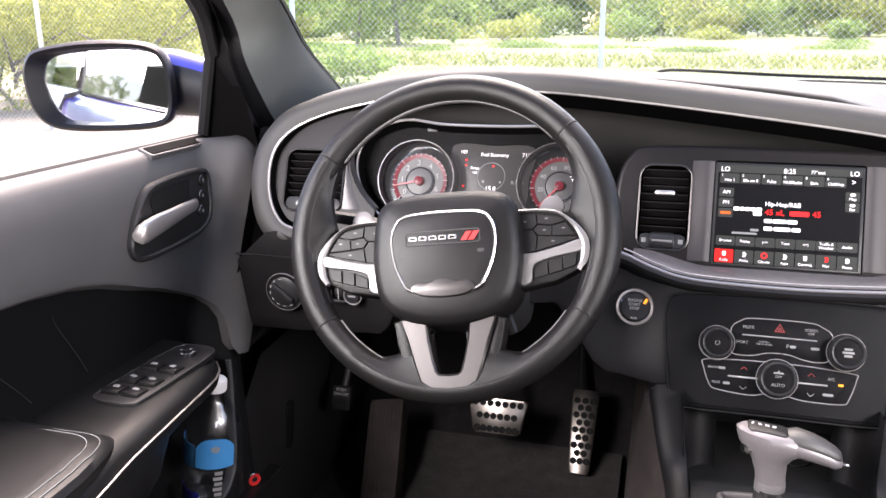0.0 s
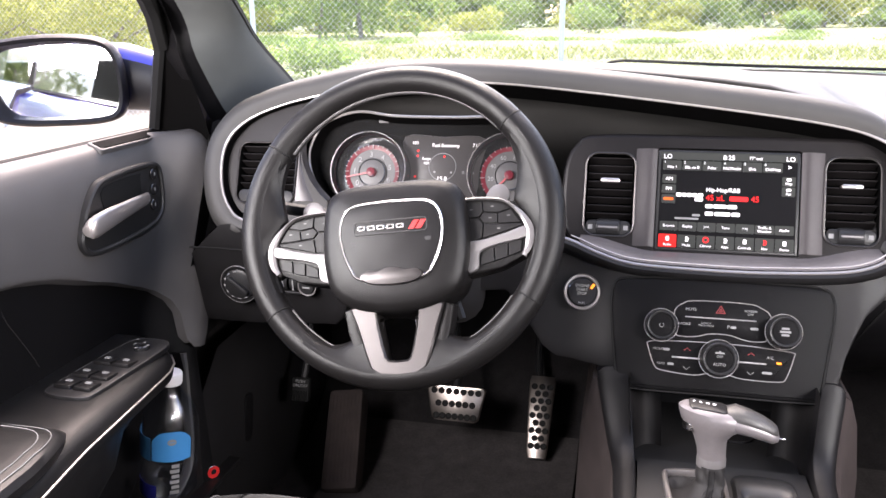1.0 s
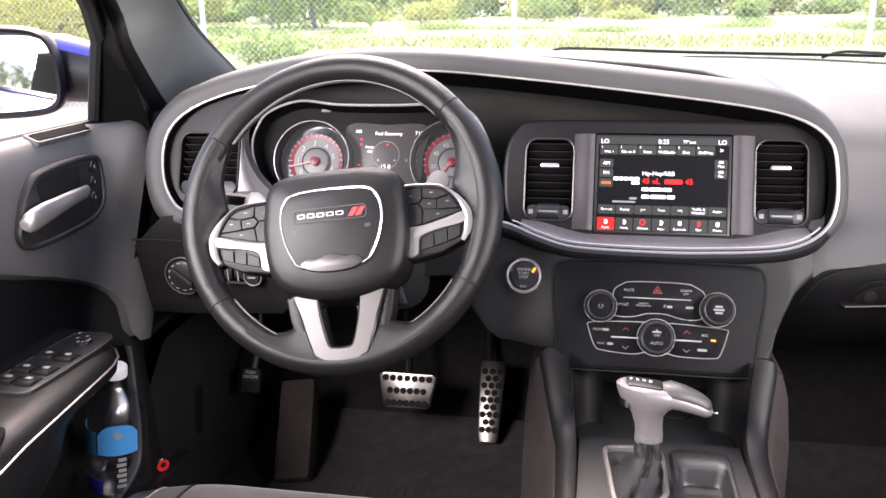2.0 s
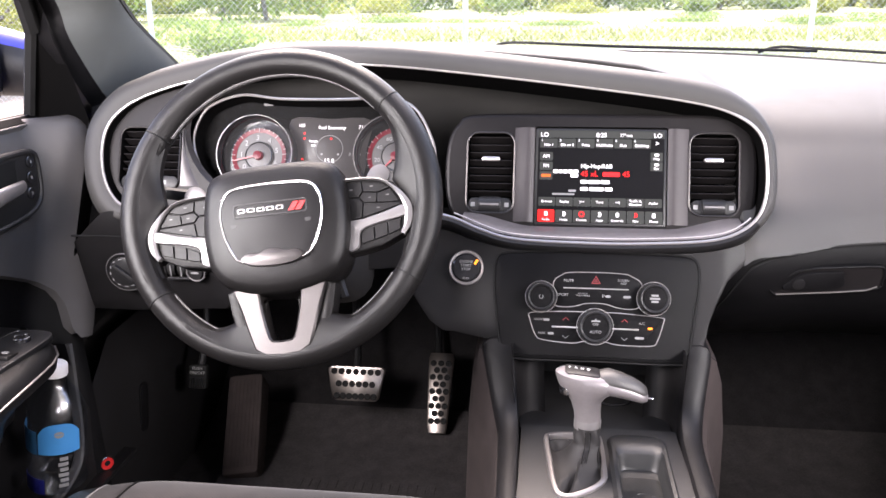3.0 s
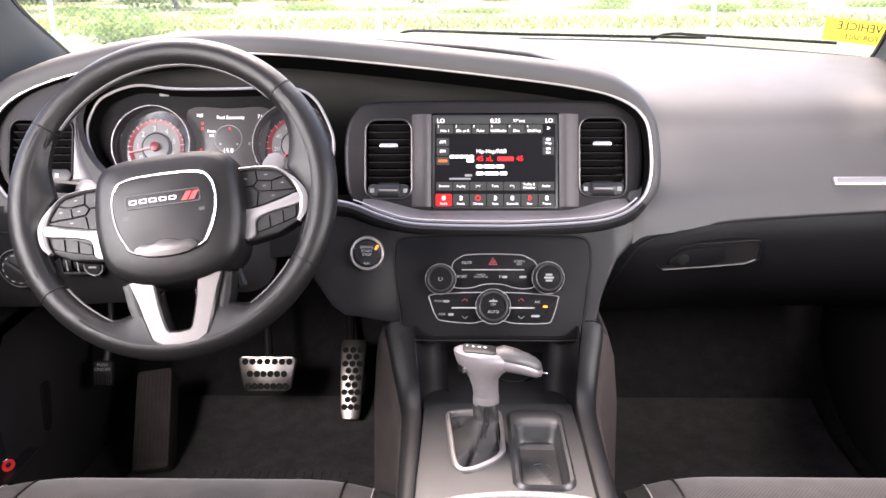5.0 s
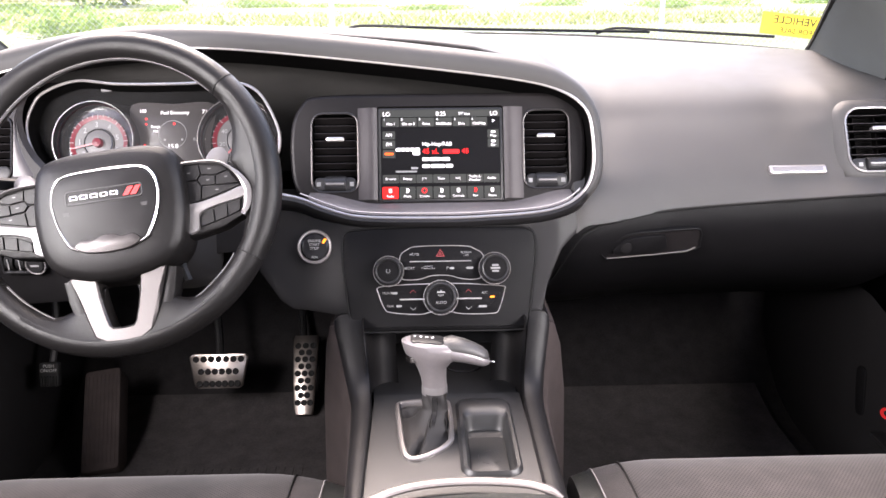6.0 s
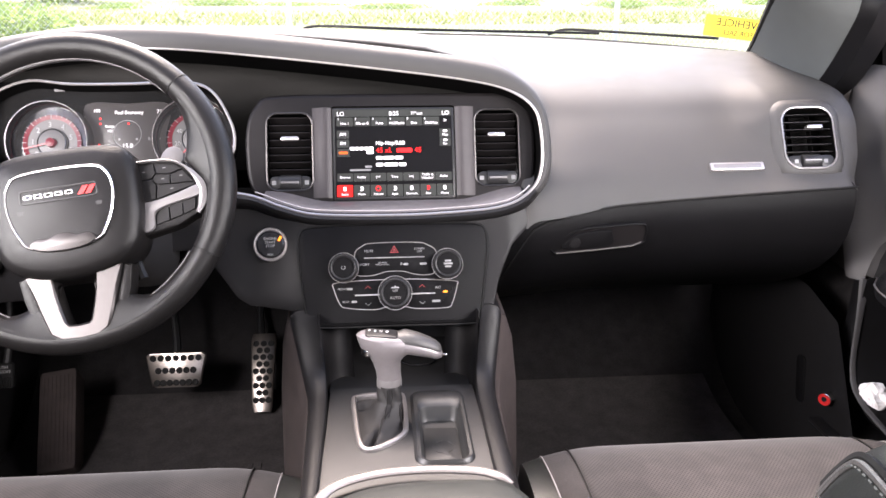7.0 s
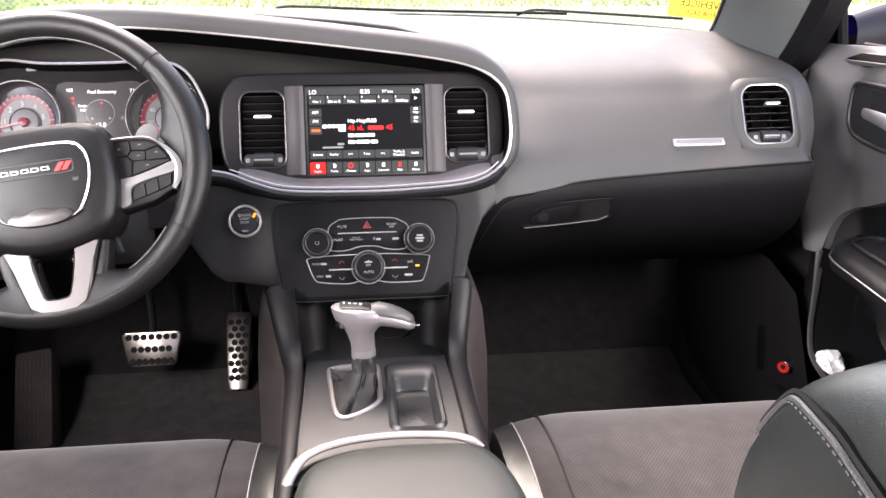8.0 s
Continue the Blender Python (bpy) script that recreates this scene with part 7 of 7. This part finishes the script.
for s in (-1, 1):
    bm = bmesh.new()
    rows_to(bm, [[(s * 0.84, y, 0.94), (s * 0.80, y, 0.7), (s * 0.80, y, 0.24)] for y in np.linspace(-2.7, -1.2, 4)])
    part("rear_panel", bm, M_DARK, rear)
    bm = bmesh.new()
    tube(bm, [(s * 0.84, -1.25, 0.9), (s * 0.76, -1.28, 1.2), (s * 0.7, -1.3, 1.38)], 0.05, 8)
    part("center_pillar", bm, M_TRIM, rear)
    bm = bmesh.new()
    rows_to(bm, [[(s * 0.84, -2.1, 0.92), (s * 0.72, -2.05, 1.36)], [(s * 0.84, -2.7, 0.95), (s * 0.70, -2.25, 1.32)]])
    part("rear_pillar", bm, M_TRIM, rear)
    bm = bmesh.new()
    rows_to(bm, [[(s * 0.885, y, 0.945), (s * (0.93 + 0.02 * min(2, -1.25 - y)), y, 0.935), (s * (0.958 + 0.04 * min(2, -1.25 - y)), y, 0.88), (s * (0.965 + 0.04 * min(2, -1.25 - y)), y, 0.7), (s * 0.96, y, 0.5), (s * 0.92, y, 0.3)] for y in np.linspace(-3.4, -1.25, 6)])
    part("rear_side_skin", bm, M_BLUE, rear, "dark blue rear side")
    bm = bmesh.new()
    rows_to(bm, [[(s * (0.885 - 0.13 * t), y, 0.94 + 0.4 * t) for t in (0, 0.5, 1)] for y in (-2.15, -1.8, -1.32)])
    g = part("rear_side_glass", bm, M_GLASS, rear, "rear side glass")
    g.visible_shadow = False
ws = tagged(new("windscreen"), "clear curved windscreen", "windscreen", kind="structure")


def ws_pt(x, t, lift=0.0):
    yb = 0.665 - 0.28 * (abs(x) / 0.76) ** 2.2
    zb = 0.995 - 0.05 * x * x
    yt, zt = -0.42 - 0.06 * (abs(x) / 0.6) ** 2, 1.375
    k = 1 - 0.21 * t
    return Vector((x * k, yb + (yt - yb) * t - lift, zb + (zt - zb) * t + 0.02 * math.sin(math.pi * t)))


bm = bmesh.new()
rows_to(bm, [[ws_pt(x, t) for t in np.linspace(-0.02, 1, 9)] for x in np.linspace(-0.78, 0.78, 17)])
g = part("glass", bm, M_GLASS, ws)
g.visible_shadow = False
bm = bmesh.new()
tube(bm, [ws_pt(x, 0.0) + Vector((0, 0.005, -0.002)) for x in np.linspace(-0.78, 0.78, 30)], 0.009, 6)
part("base_seal", bm, M_RUBBER, ws, "black base seal")
cow = thing("wiper_arm", "black wiper arms at the screen base", "wiper")
for pts, r in (((( -0.2, 0.76, 1.0), (-0.17, 0.752, 1.012), (-0.1, 0.75, 1.012), (0.1, 0.75, 1.004), (0.5, 0.735, 0.995)), 0.0032), (((0.38, 0.745, 0.992), (0.42, 0.745, 1.003), (0.5, 0.735, 1.0), (0.75, 0.64, 0.988)), 0.0032), (((-0.6, 0.70, 0.985), (-0.2, 0.76, 0.997), (0.2, 0.76, 0.99)), 0.0025)):
    bm = bmesh.new()
    tube(bm, curve(pts, 5), r, 6, flat=0.7)
    part("arm", bm, M_RUBBER, cow)
hood = thing("bonnet", "dark blue car bonnet ahead of the screen", "bonnet")
bm = bmesh.new()
rows_to(bm, [[(x, y, z - 0.06 * (abs(x) / 0.85) ** 2.5) for y, z in curve(((0.70, 0.97), (0.8, 0.985), (1.1, 0.985), (1.5, 0.955), (1.9, 0.88), (2.05, 0.78), (2.1, 0.5)), 4)] for x in np.linspace(-0.88, 0.88, 17)])
part("skin", bm, M_BLUE, hood)
stk = thing("for_sale_sticker", "yellow sticker with mirrored black lettering on the windscreen", "sticker")
f = frame_at((0.695, 0.43, 1.021), (-0.08, -0.4, 0.5), (-0.2, -0.8, 0.2)) @ Matrix.Rotation(radians(-4), 4, "Z")
bm = bmesh.new()
slab(bm, rounded(0.122, 0.042, 0.001, 2), f, 0.0, 0.0006)
part("sheet", bm, M_YELLOW, stk, smooth=False)
fl = f @ Matrix.Diagonal((-1, 1, 1, 1))
words("VEHICLE", 0.021, fl @ T((0.0, 0.008, 0.0008)), M_DARK, stk)
words("FOR SALE", 0.014, fl @ T((-0.005, -0.011, 0.0008)), M_DARK, stk)

# ---- water bottle, paper ----
bot = thing("water_bottle", "clear plastic water bottle with blue label in door pocket", "bottle")
BM = T((-0.780, -0.16, 0.424)) @ Matrix.Rotation(radians(7), 4, "Y") @ Matrix.Diagonal((1.13, 1.13, 0.87, 1))
bm = bmesh.new()
lathe(bm, ((0.001, 0.004), (0.02, 0.0), (0.032, 0.003), (0.036, 0.01), (0.036, 0.045), (0.0345, 0.05), (0.036, 0.055), (0.036, 0.07), (0.0345, 0.075), (0.036, 0.08), (0.0365, 0.13), (0.034, 0.15), (0.027, 0.17), (0.017, 0.186), (0.0135, 0.196), (0.0135, 0.21)), BM, 32)
b = part("body", bm, clear("bottle_plastic", (0.86, 0.9, 0.95), 0.2, 0.16), bot, "clear ribbed plastic")
b.visible_shadow = False


def wrap(a0, a1, z0, z1, r=0.0369):
    g = bmesh.new()
    rows_to(g, [[BM @ Vector((q * math.cos(a), q * math.sin(a), z)) for a in np.linspace(radians(a0), radians(a1), 15)] for z, q in ((z0, r - 0.0004), (z0, r), (z1, r), (z1, r - 0.0004))])
    return g


M_AQUA = mat("sky_blue_label", (0.018, 0.15, 0.34), 0.5, vary=0.08)
bm = bmesh.new()
rows_to(bm, [[BM @ Vector((0.0369 * math.cos(radians(a)), 0.0369 * math.sin(radians(a)), z)) for z in np.linspace(0.082, 0.138 - 0.02 * abs((a + 55) / 40) ** 3, 6)] for a in np.linspace(-95, -15, 17)])
part("label", bm, M_AQUA, bot, "sky blue arched label")
bm = bmesh.new()
rows_to(bm, [[BM @ Vector((0.0373 * math.cos(radians(-55 + 9 * math.cos(t))), 0.0373 * math.sin(radians(-55 + 9 * math.cos(t))), 0.119 + q * math.sin(t))) for t in np.linspace(0, 2 * math.pi, 13)[:-1]] for q in (0.006, 0.003, 0.0005)], close_v=True)
part("label_spot", bm, M_PRINT, bot, "pale round spot on the label")
part("label_side", wrap(-170, -98, 0.08, 0.122), mat("teal_blue_label", (0.012, 0.075, 0.16), 0.5), bot, "darker blue label side")
part("label_foot", wrap(-150, -85, 0.006, 0.034), mat("navy_blue_label", (0.008, 0.01, 0.12), 0.5), bot, "navy blue label foot")
bm = bmesh.new()
lathe(bm, ((0.001, 0.205), (0.0145, 0.205), (0.015, 0.207), (0.015, 0.222), (0.0135, 0.2245), (0.001, 0.225)), BM, 24)
part("cap", bm, M_PAPER, bot, "white screw cap")
for k in range(6):
    bm = wrap(-58 + 3 * (k % 2), -40, 0.02 + 0.010 * k, 0.0265 + 0.010 * k, 0.0372)
    part("label_bar", bm, M_PRINT, bot, smooth=False)
pap = thing("paper_scrap", "crumpled white paper in the door pocket", "paper")
bm = bmesh.new()
bmesh.ops.create_icosphere(bm, subdivisions=3, radius=0.024)
for v in bm.verts:
    n = noise.noise(v.co * 70) * 0.5 + noise.noise(v.co * 25)
    v.co = Vector((0.787, -0.05, 0.454)) + v.co * (1 + 0.55 * n) * 1.0
part("scrap", bm, M_PAPER, pap, smooth=False)

# ---- outside ----
def ground_mat():
    m = mat("lot_and_field", (0.3, 0.3, 0.28), 0.95, vary=0.2, scale=3)
    nt = m.node_tree
    geo = nt.nodes.new("ShaderNodeNewGeometry")
    sep = nt.nodes.new("ShaderNodeSeparateXYZ")
    nt.links.new(geo.outputs["Position"], sep.inputs[0])
    nz = nt.nodes.new("ShaderNodeTexNoise")
    nz.inputs["Scale"].default_value, nz.inputs["Detail"].default_value = 0.25, 5
    nt.links.new(geo.outputs["Position"], nz.inputs["Vector"])
    ad = nt.nodes.new("ShaderNodeMath")
    ad.operation = "MULTIPLY_ADD"
    ad.inputs[1].default_value = 14.0
    nt.links.new(nz.outputs[0], ad.inputs[0])
    nt.links.new(sep.outputs["Y"], ad.inputs[2])
    rp = nt.nodes.new("ShaderNodeValToRGB")
    mr = nt.nodes.new("ShaderNodeMapRange")
    mr.inputs["From Max"].default_value = 120.0
    nt.links.new(ad.outputs[0], mr.inputs[0])
    nt.links.new(mr.outputs[0], rp.inputs[0])
    cr = rp.color_ramp
    cr.elements[0].position, cr.elements[0].color = 0.0, (0.22, 0.205, 0.18, 1)
    cr.elements[1].position, cr.elements[1].color = 1.0, (0.06, 0.10, 0.02, 1)
    for p, c in ((0.15, (0.2, 0.18, 0.14, 1)), (0.19, (0.10, 0.13, 0.04, 1)), (0.25, (0.19, 0.205, 0.075, 1)), (0.6, (0.19, 0.205, 0.075, 1))):
        e = cr.elements.new(p)
        e.color = c
    mx = nt.nodes.new("ShaderNodeMix")
    mx.data_type, mx.blend_type = "RGBA", "MULTIPLY"
    mx.inputs["Factor"].default_value = 0.5
    n2 = nt.nodes.new("ShaderNodeTexNoise")
    n2.inputs["Scale"].default_value, n2.inputs["Detail"].default_value = 1.7, 8
    nt.links.new(geo.outputs["Position"], n2.inputs["Vector"])
    nt.links.new(rp.outputs[0], mx.inputs["A"])
    nt.links.new(n2.outputs[0], mx.inputs["B"])
    nt.links.new(mx.outputs["Result"], nt.nodes["Principled BSDF"].inputs["Base Color"])
    return m


gr = tagged(new("ground"), "pale gravel lot running into a green field", "ground", kind="structure")
bm = bmesh.new()
gy = [-1500, -200, -60, -20, -5, 0, 5, 10, 15, 20, 25, 30, 40, 55, 70, 90, 130, 300, 1500]
gx = [-1500, -300, -100, -40, -15, 0, 15, 40, 100, 300, 1500]
rows_to(bm, [[(x, y, 0.0 + (0.25 * math.sin(x * 0.2) + 0.25 if 28 < y < 100 and abs(x) < 101 else 0)) for y in gy] for x in gx])
part("sheet", bm, ground_mat(), gr)

M_GALV = mat("galvanised_steel", (0.5, 0.52, 0.53), 0.45, metal=0.6, vary=0.1)
fence = thing("chain_link_fence", "galvanised chain link fence along the lot", "fence")
FY = 6.6
posts = [-0.81 + 3.05 * k for k in range(-6, 7)]
for x in posts:
    bm = bmesh.new()
    lathe(bm, ((0.001, 0), (0.026, 0), (0.026, 2.1), (0.024, 2.12), (0.001, 2.13)), T((x, FY, 0)), 10)
    part("post", bm, M_GALV, fence)
bm = bmesh.new()
tube(bm, [(posts[0], FY, 2.06), (posts[-1], FY, 2.06)], 0.021, 8)
part("top_rail", bm, M_GALV, fence)
bm = bmesh.new()
P = 0.06
n = int((posts[-1] - posts[0]) / P)
hgt = 2.05
r = 0.0011
verts, faces = [], []
for k in range(-int(hgt / P), n):
    for sgn in (1, -1):
        xa = posts[0] + k * P
        xb = xa + hgt
        z0, z1 = (0.03, hgt) if sgn > 0 else (hgt, 0.03)
        a, b = Vector((xa, FY + 0.036 + 0.002 * sgn, z0)), Vector((xb, FY + 0.036 + 0.002 * sgn, z1))
        if xa < posts[0]:
            t = (posts[0] - xa) / (xb - xa)
            a = a.lerp(b, t)
        if xb > posts[-1]:
            t = (posts[-1] - a.x) / (b.x - a.x)
            b = a.lerp(b, t)
        dn = (b - a).normalized()
        u = Vector((0, 1, 0)) * r
        v = dn.cross(Vector((0, 1, 0))) * r
        i = len(verts)
        for q in (a, b):
            verts += [q + u, q + v, q - u, q - v]
        faces += [(i + j, i + (j + 1) % 4, i + 4 + (j + 1) % 4, i + 4 + j) for j in range(4)]
me = bpy.data.meshes.new("wire_mesh")
me.from_pydata(verts, [], faces)
me.materials.append(M_GALV)
bm.free()
w = new("wire_mesh", me)
w.parent = fence
tagged(w, "woven diamond wire", kind="stuff")


def leaf_mat(name, c1, c2):
    m = bpy.data.materials.new(name)
    m.use_nodes = True
    nt = m.node_tree
    b = nt.nodes["Principled BSDF"]
    b.inputs["Roughness"].default_value = 0.6
    g = nt.nodes.new("ShaderNodeNewGeometry")
    rp = nt.nodes.new("ShaderNodeMix")
    rp.data_type = "RGBA"
    rp.inputs["A"].default_value, rp.inputs["B"].default_value = (*c1, 1), (*c2, 1)
    nt.links.new(g.outputs["Random Per Island"], rp.inputs["Factor"])
    nt.links.new(rp.outputs["Result"], b.inputs["Base Color"])
    tr = nt.nodes.new("ShaderNodeBsdfTranslucent")
    nt.links.new(rp.outputs["Result"], tr.inputs[0])
    ms = nt.nodes.new("ShaderNodeMixShader")
    ms.inputs[0].default_value = 0.62
    nt.links.new(b.outputs[0], ms.inputs[1])
    nt.links.new(tr.outputs[0], ms.inputs[2])
    nt.links.new(ms.outputs[0], nt.nodes["Material Output"].inputs[0])
    return m


M_LEAF = leaf_mat("mid_green_leaves", (0.16, 0.235, 0.07), (0.21, 0.29, 0.1))
M_LEAF2 = leaf_mat("yellow_green_leaves", (0.24, 0.27, 0.07), (0.33, 0.36, 0.12))
M_GRASS = leaf_mat("dry_green_grass", (0.17, 0.2, 0.065), (0.23, 0.25, 0.095))
M_BARK = mat("grey_bark", (0.2, 0.18, 0.15), 0.9, vary=0.3, scale=12)


def leaves(rng, centre, size, n, leaf, out_v, out_f):
    """Clumped leaves in an uneven ellipsoid."""
    lobes = [(rng.normal(0, 0.45, 3) * size * 0.8, rng.uniform(0.35, 0.6)) for _ in range(9)]
    for _ in range(n):
        c, q = lobes[rng.integers(len(lobes))]
        d = rng.normal(0, 1, 3)
        d /= np.linalg.norm(d)
        p = centre + c + d * size * q * rng.uniform(0.55, 1.0)
        if p[2] < 0.03:
            p[2] = rng.uniform(0.03, 0.3)
        a, b2 = rng.normal(0, 1, 3), rng.normal(0, 1, 3)
        a /= np.linalg.norm(a)
        b2 = np.cross(a, b2)
        b2 /= np.linalg.norm(b2)
        s = leaf * rng.uniform(0.6, 1.4)
        i = len(out_v)
        out_v += [tuple(p - a * s), tuple(p + b2 * s * 0.45), tuple(p + a * s), tuple(p - b2 * s * 0.45)]
        out_f.append((i, i + 1, i + 2, i + 3))


def tree(kind, label, x, y, h, wd, material, n, leaf, seed):
    rng = np.random.default_rng(seed)
    t = thing(kind, label, kind, "trees beyond the fence" if kind == "tree" else "bushes beyond the fence")
    t.location = (x, y, 0)
    trunk_h = h * (0.5 if kind == "tree" else 0.25)
    bm = bmesh.new()
    tube(bm, [(0, 0, 0), (0.05 * h * rng.normal(), 0, trunk_h * 0.5), (0.08 * rng.normal(), 0, trunk_h * 1.3)], 0.016 * h, 7, taper=lambda q: 1 - 0.6 * q)
    for k in range(5):
        a = rng.uniform(0, 6.28)
        tube(bm, [(0, 0, trunk_h * (0.5 + 0.12 * k)), (math.cos(a) * wd * 0.3, math.sin(a) * wd * 0.3, trunk_h * (0.8 + 0.15 * k)), (math.cos(a) * wd * 0.6, math.sin(a) * wd * 0.6, trunk_h * (1.0 + 0.2 * k))], 0.012 * h, 5, taper=lambda q: 1 - 0.7 * q)
    part("trunk", bm, M_BARK, t)
    v, f = [], []
    leaves(rng, np.array((0, 0, h * (0.47 if kind == "tree" else 0.45))), np.array((wd, wd, h * (0.5 if kind == "tree" else 0.48))), n, leaf, v, f)
    me = bpy.data.meshes.new("crown")
    me.from_pydata(v, [], f)
    me.materials.append(material)
    c = new("crown", me)
    c.parent = t


rng = np.random.default_rng(11)
for i, x in enumerate(np.linspace(-85, 80, 46)):
    h = rng.uniform(4.5, 7.5)
    tree("tree", "leafy green tree at the field's edge", x + rng.normal(0, 1.5), 70 + rng.uniform(-6, 14), h, h * rng.uniform(0.55, 0.8), M_LEAF if i % 3 else M_LEAF2, 3000, 0.17, i)
for i, x in enumerate(np.linspace(-80, 75, 34)):
    tree("bush", "rounded green bush below the trees", x + rng.normal(0, 1.5), 64 + rng.uniform(-4, 4), rng.uniform(1.8, 3.2), rng.uniform(2.0, 3.2), M_LEAF2 if i % 3 else M_LEAF, 1500, 0.15, 300 + i)
for i, x in enumerate(np.linspace(-90, 85, 50)):
    h = rng.uniform(6.0, 9.0)
    tree("tree", "dense leafy tree in the wood behind the field", x + rng.normal(0, 1.0), 92 + rng.uniform(-5, 5), h, h * 0.55, M_LEAF, 1000, 0.42, 400 + i)
for i, x in enumerate((-32, -27, -22.5, -17.5, -14)):
    tree("tree", "large leafy tree standing nearer the fence", x, 40 + 3 * (i % 2), 7.5 + (i % 3), 5.0, M_LEAF, 3000, 0.2, 60 + i)
for i, (x, y) in enumerate(((-13.5, 8.6), (-11.2, 8.9), (-9.0, 8.4), (-7.3, 9.0), (-12.4, 10.6), (-10, 11), (-15.8, 9.4), (-18, 10))):
    tree("bush", "sunlit yellow-green bush behind the fence", x, y, 2.5 + 0.5 * (i % 2), 1.5, M_LEAF2, 9000, 0.034, 90 + i)
tree("bush", "low bright green bush beyond the fence", -6.6, 14.5, 0.9, 1.3, M_LEAF, 1200, 0.06, 99)
for i, x in enumerate(np.linspace(-20, 26, 22)):
    tree("bush", "low green bush on the field's edge", x * 1.4 + rng.normal(0, 0.6), 31 + rng.uniform(-2, 3), rng.uniform(0.35, 0.65), rng.uniform(1.2, 2.0), M_LEAF, 3200, 0.042, 120 + i)
for i, x in enumerate((-9, -3, 2, 8, 16, 24, 33)):
    tree("bush", "rounded green bush in the field", x, 44 + 5 * (i % 3), rng.uniform(1.2, 2.2), rng.uniform(1.2, 2.2), M_LEAF if i % 2 else M_LEAF2, 1400, 0.1, 160 + i)
v, f = [], []
for _ in range(30000):
    y = 20 + 48 * rng.random() ** 1.2
    x = rng.uniform(-1.0, 1.0) * (y * 0.95 + 4) - 3
    h, b = rng.uniform(0.0, 0.1), rng.uniform(0.02, 0.05)
    d = rng.normal(0, 0.1, 2)
    a = rng.uniform(0, 3.14)
    i = len(v)
    v += [(x - b * math.cos(a), y - b * math.sin(a), 0.1), (x + b * math.cos(a), y + b * math.sin(a), 0.1), (x + d[0], y + d[1], h + 0.2)]
    f.append((i, i + 1, i + 2))
me = bpy.data.meshes.new("field_grass")
me.from_pydata(v, [], f)
me.materials.append(M_GRASS)
tagged(new("field_grass", me), "tall dry-green grass of the field", "grass", kind="stuff")

# parked vehicles and trees behind, seen in the mirror
M_VAN = mat("white_vehicle_paint", (0.75, 0.75, 0.75), 0.3, coat=0.5, vary=0.04)
for i, (x, y) in enumerate(((-23, -82), (-19, -80), (-15.4, -82), (-12, -84), (-8, -83))):
    van = thing("parked_van", "white van parked in the lot", "van", "parked vans")
    van.location = (x, y, 0)
    bm = bmesh.new()
    rows_to(bm, [[(sx, yy, zz) for yy, zz in ((-2.3, 0.4), (-2.3, 1.6), (-2.0, 1.95), (0.9, 1.95), (1.6, 1.2), (2.4, 1.05), (2.5, 0.4))] for sx in (-0.95, -0.9, 0.9, 0.95)], cap=True)
    part("body", bm, M_VAN, van, smooth=False)
    bm = bmesh.new()
    rows_to(bm, [[(-0.8, 0.98, 1.9), (-0.8, 1.58, 1.27)], [(0.8, 0.98, 1.9), (0.8, 1.58, 1.27)]])
    bmesh.ops.translate(bm, verts=bm.verts, vec=(0, 0.03, 0.02))
    part("windscreen", bm, M_GLOSS, van, smooth=False)
    for sx in (-0.85, 0.85):
        for yy in (-1.5, 1.6):
            bm = bmesh.new()
            lathe(bm, ((0.001, -0.12), (0.3, -0.12), (0.35, -0.08), (0.35, 0.08), (0.3, 0.12), (0.001, 0.12)), T((sx, yy, 0.35)) @ Matrix.Rotation(radians(90), 4, "Y"), 20)
            part("wheel", bm, M_RUBBER, van)
for i, (x, y, h) in enumerate(((-16, -98, 13), (-12.5, -100, 15), (-9, -97, 14), (-22, -101, 8), (-5, -102, 10))):
    tree("tree", "tall leafy tree behind the parked vans", x, y, h, h * 0.5, M_LEAF, 1600, 0.4, 200 + i)
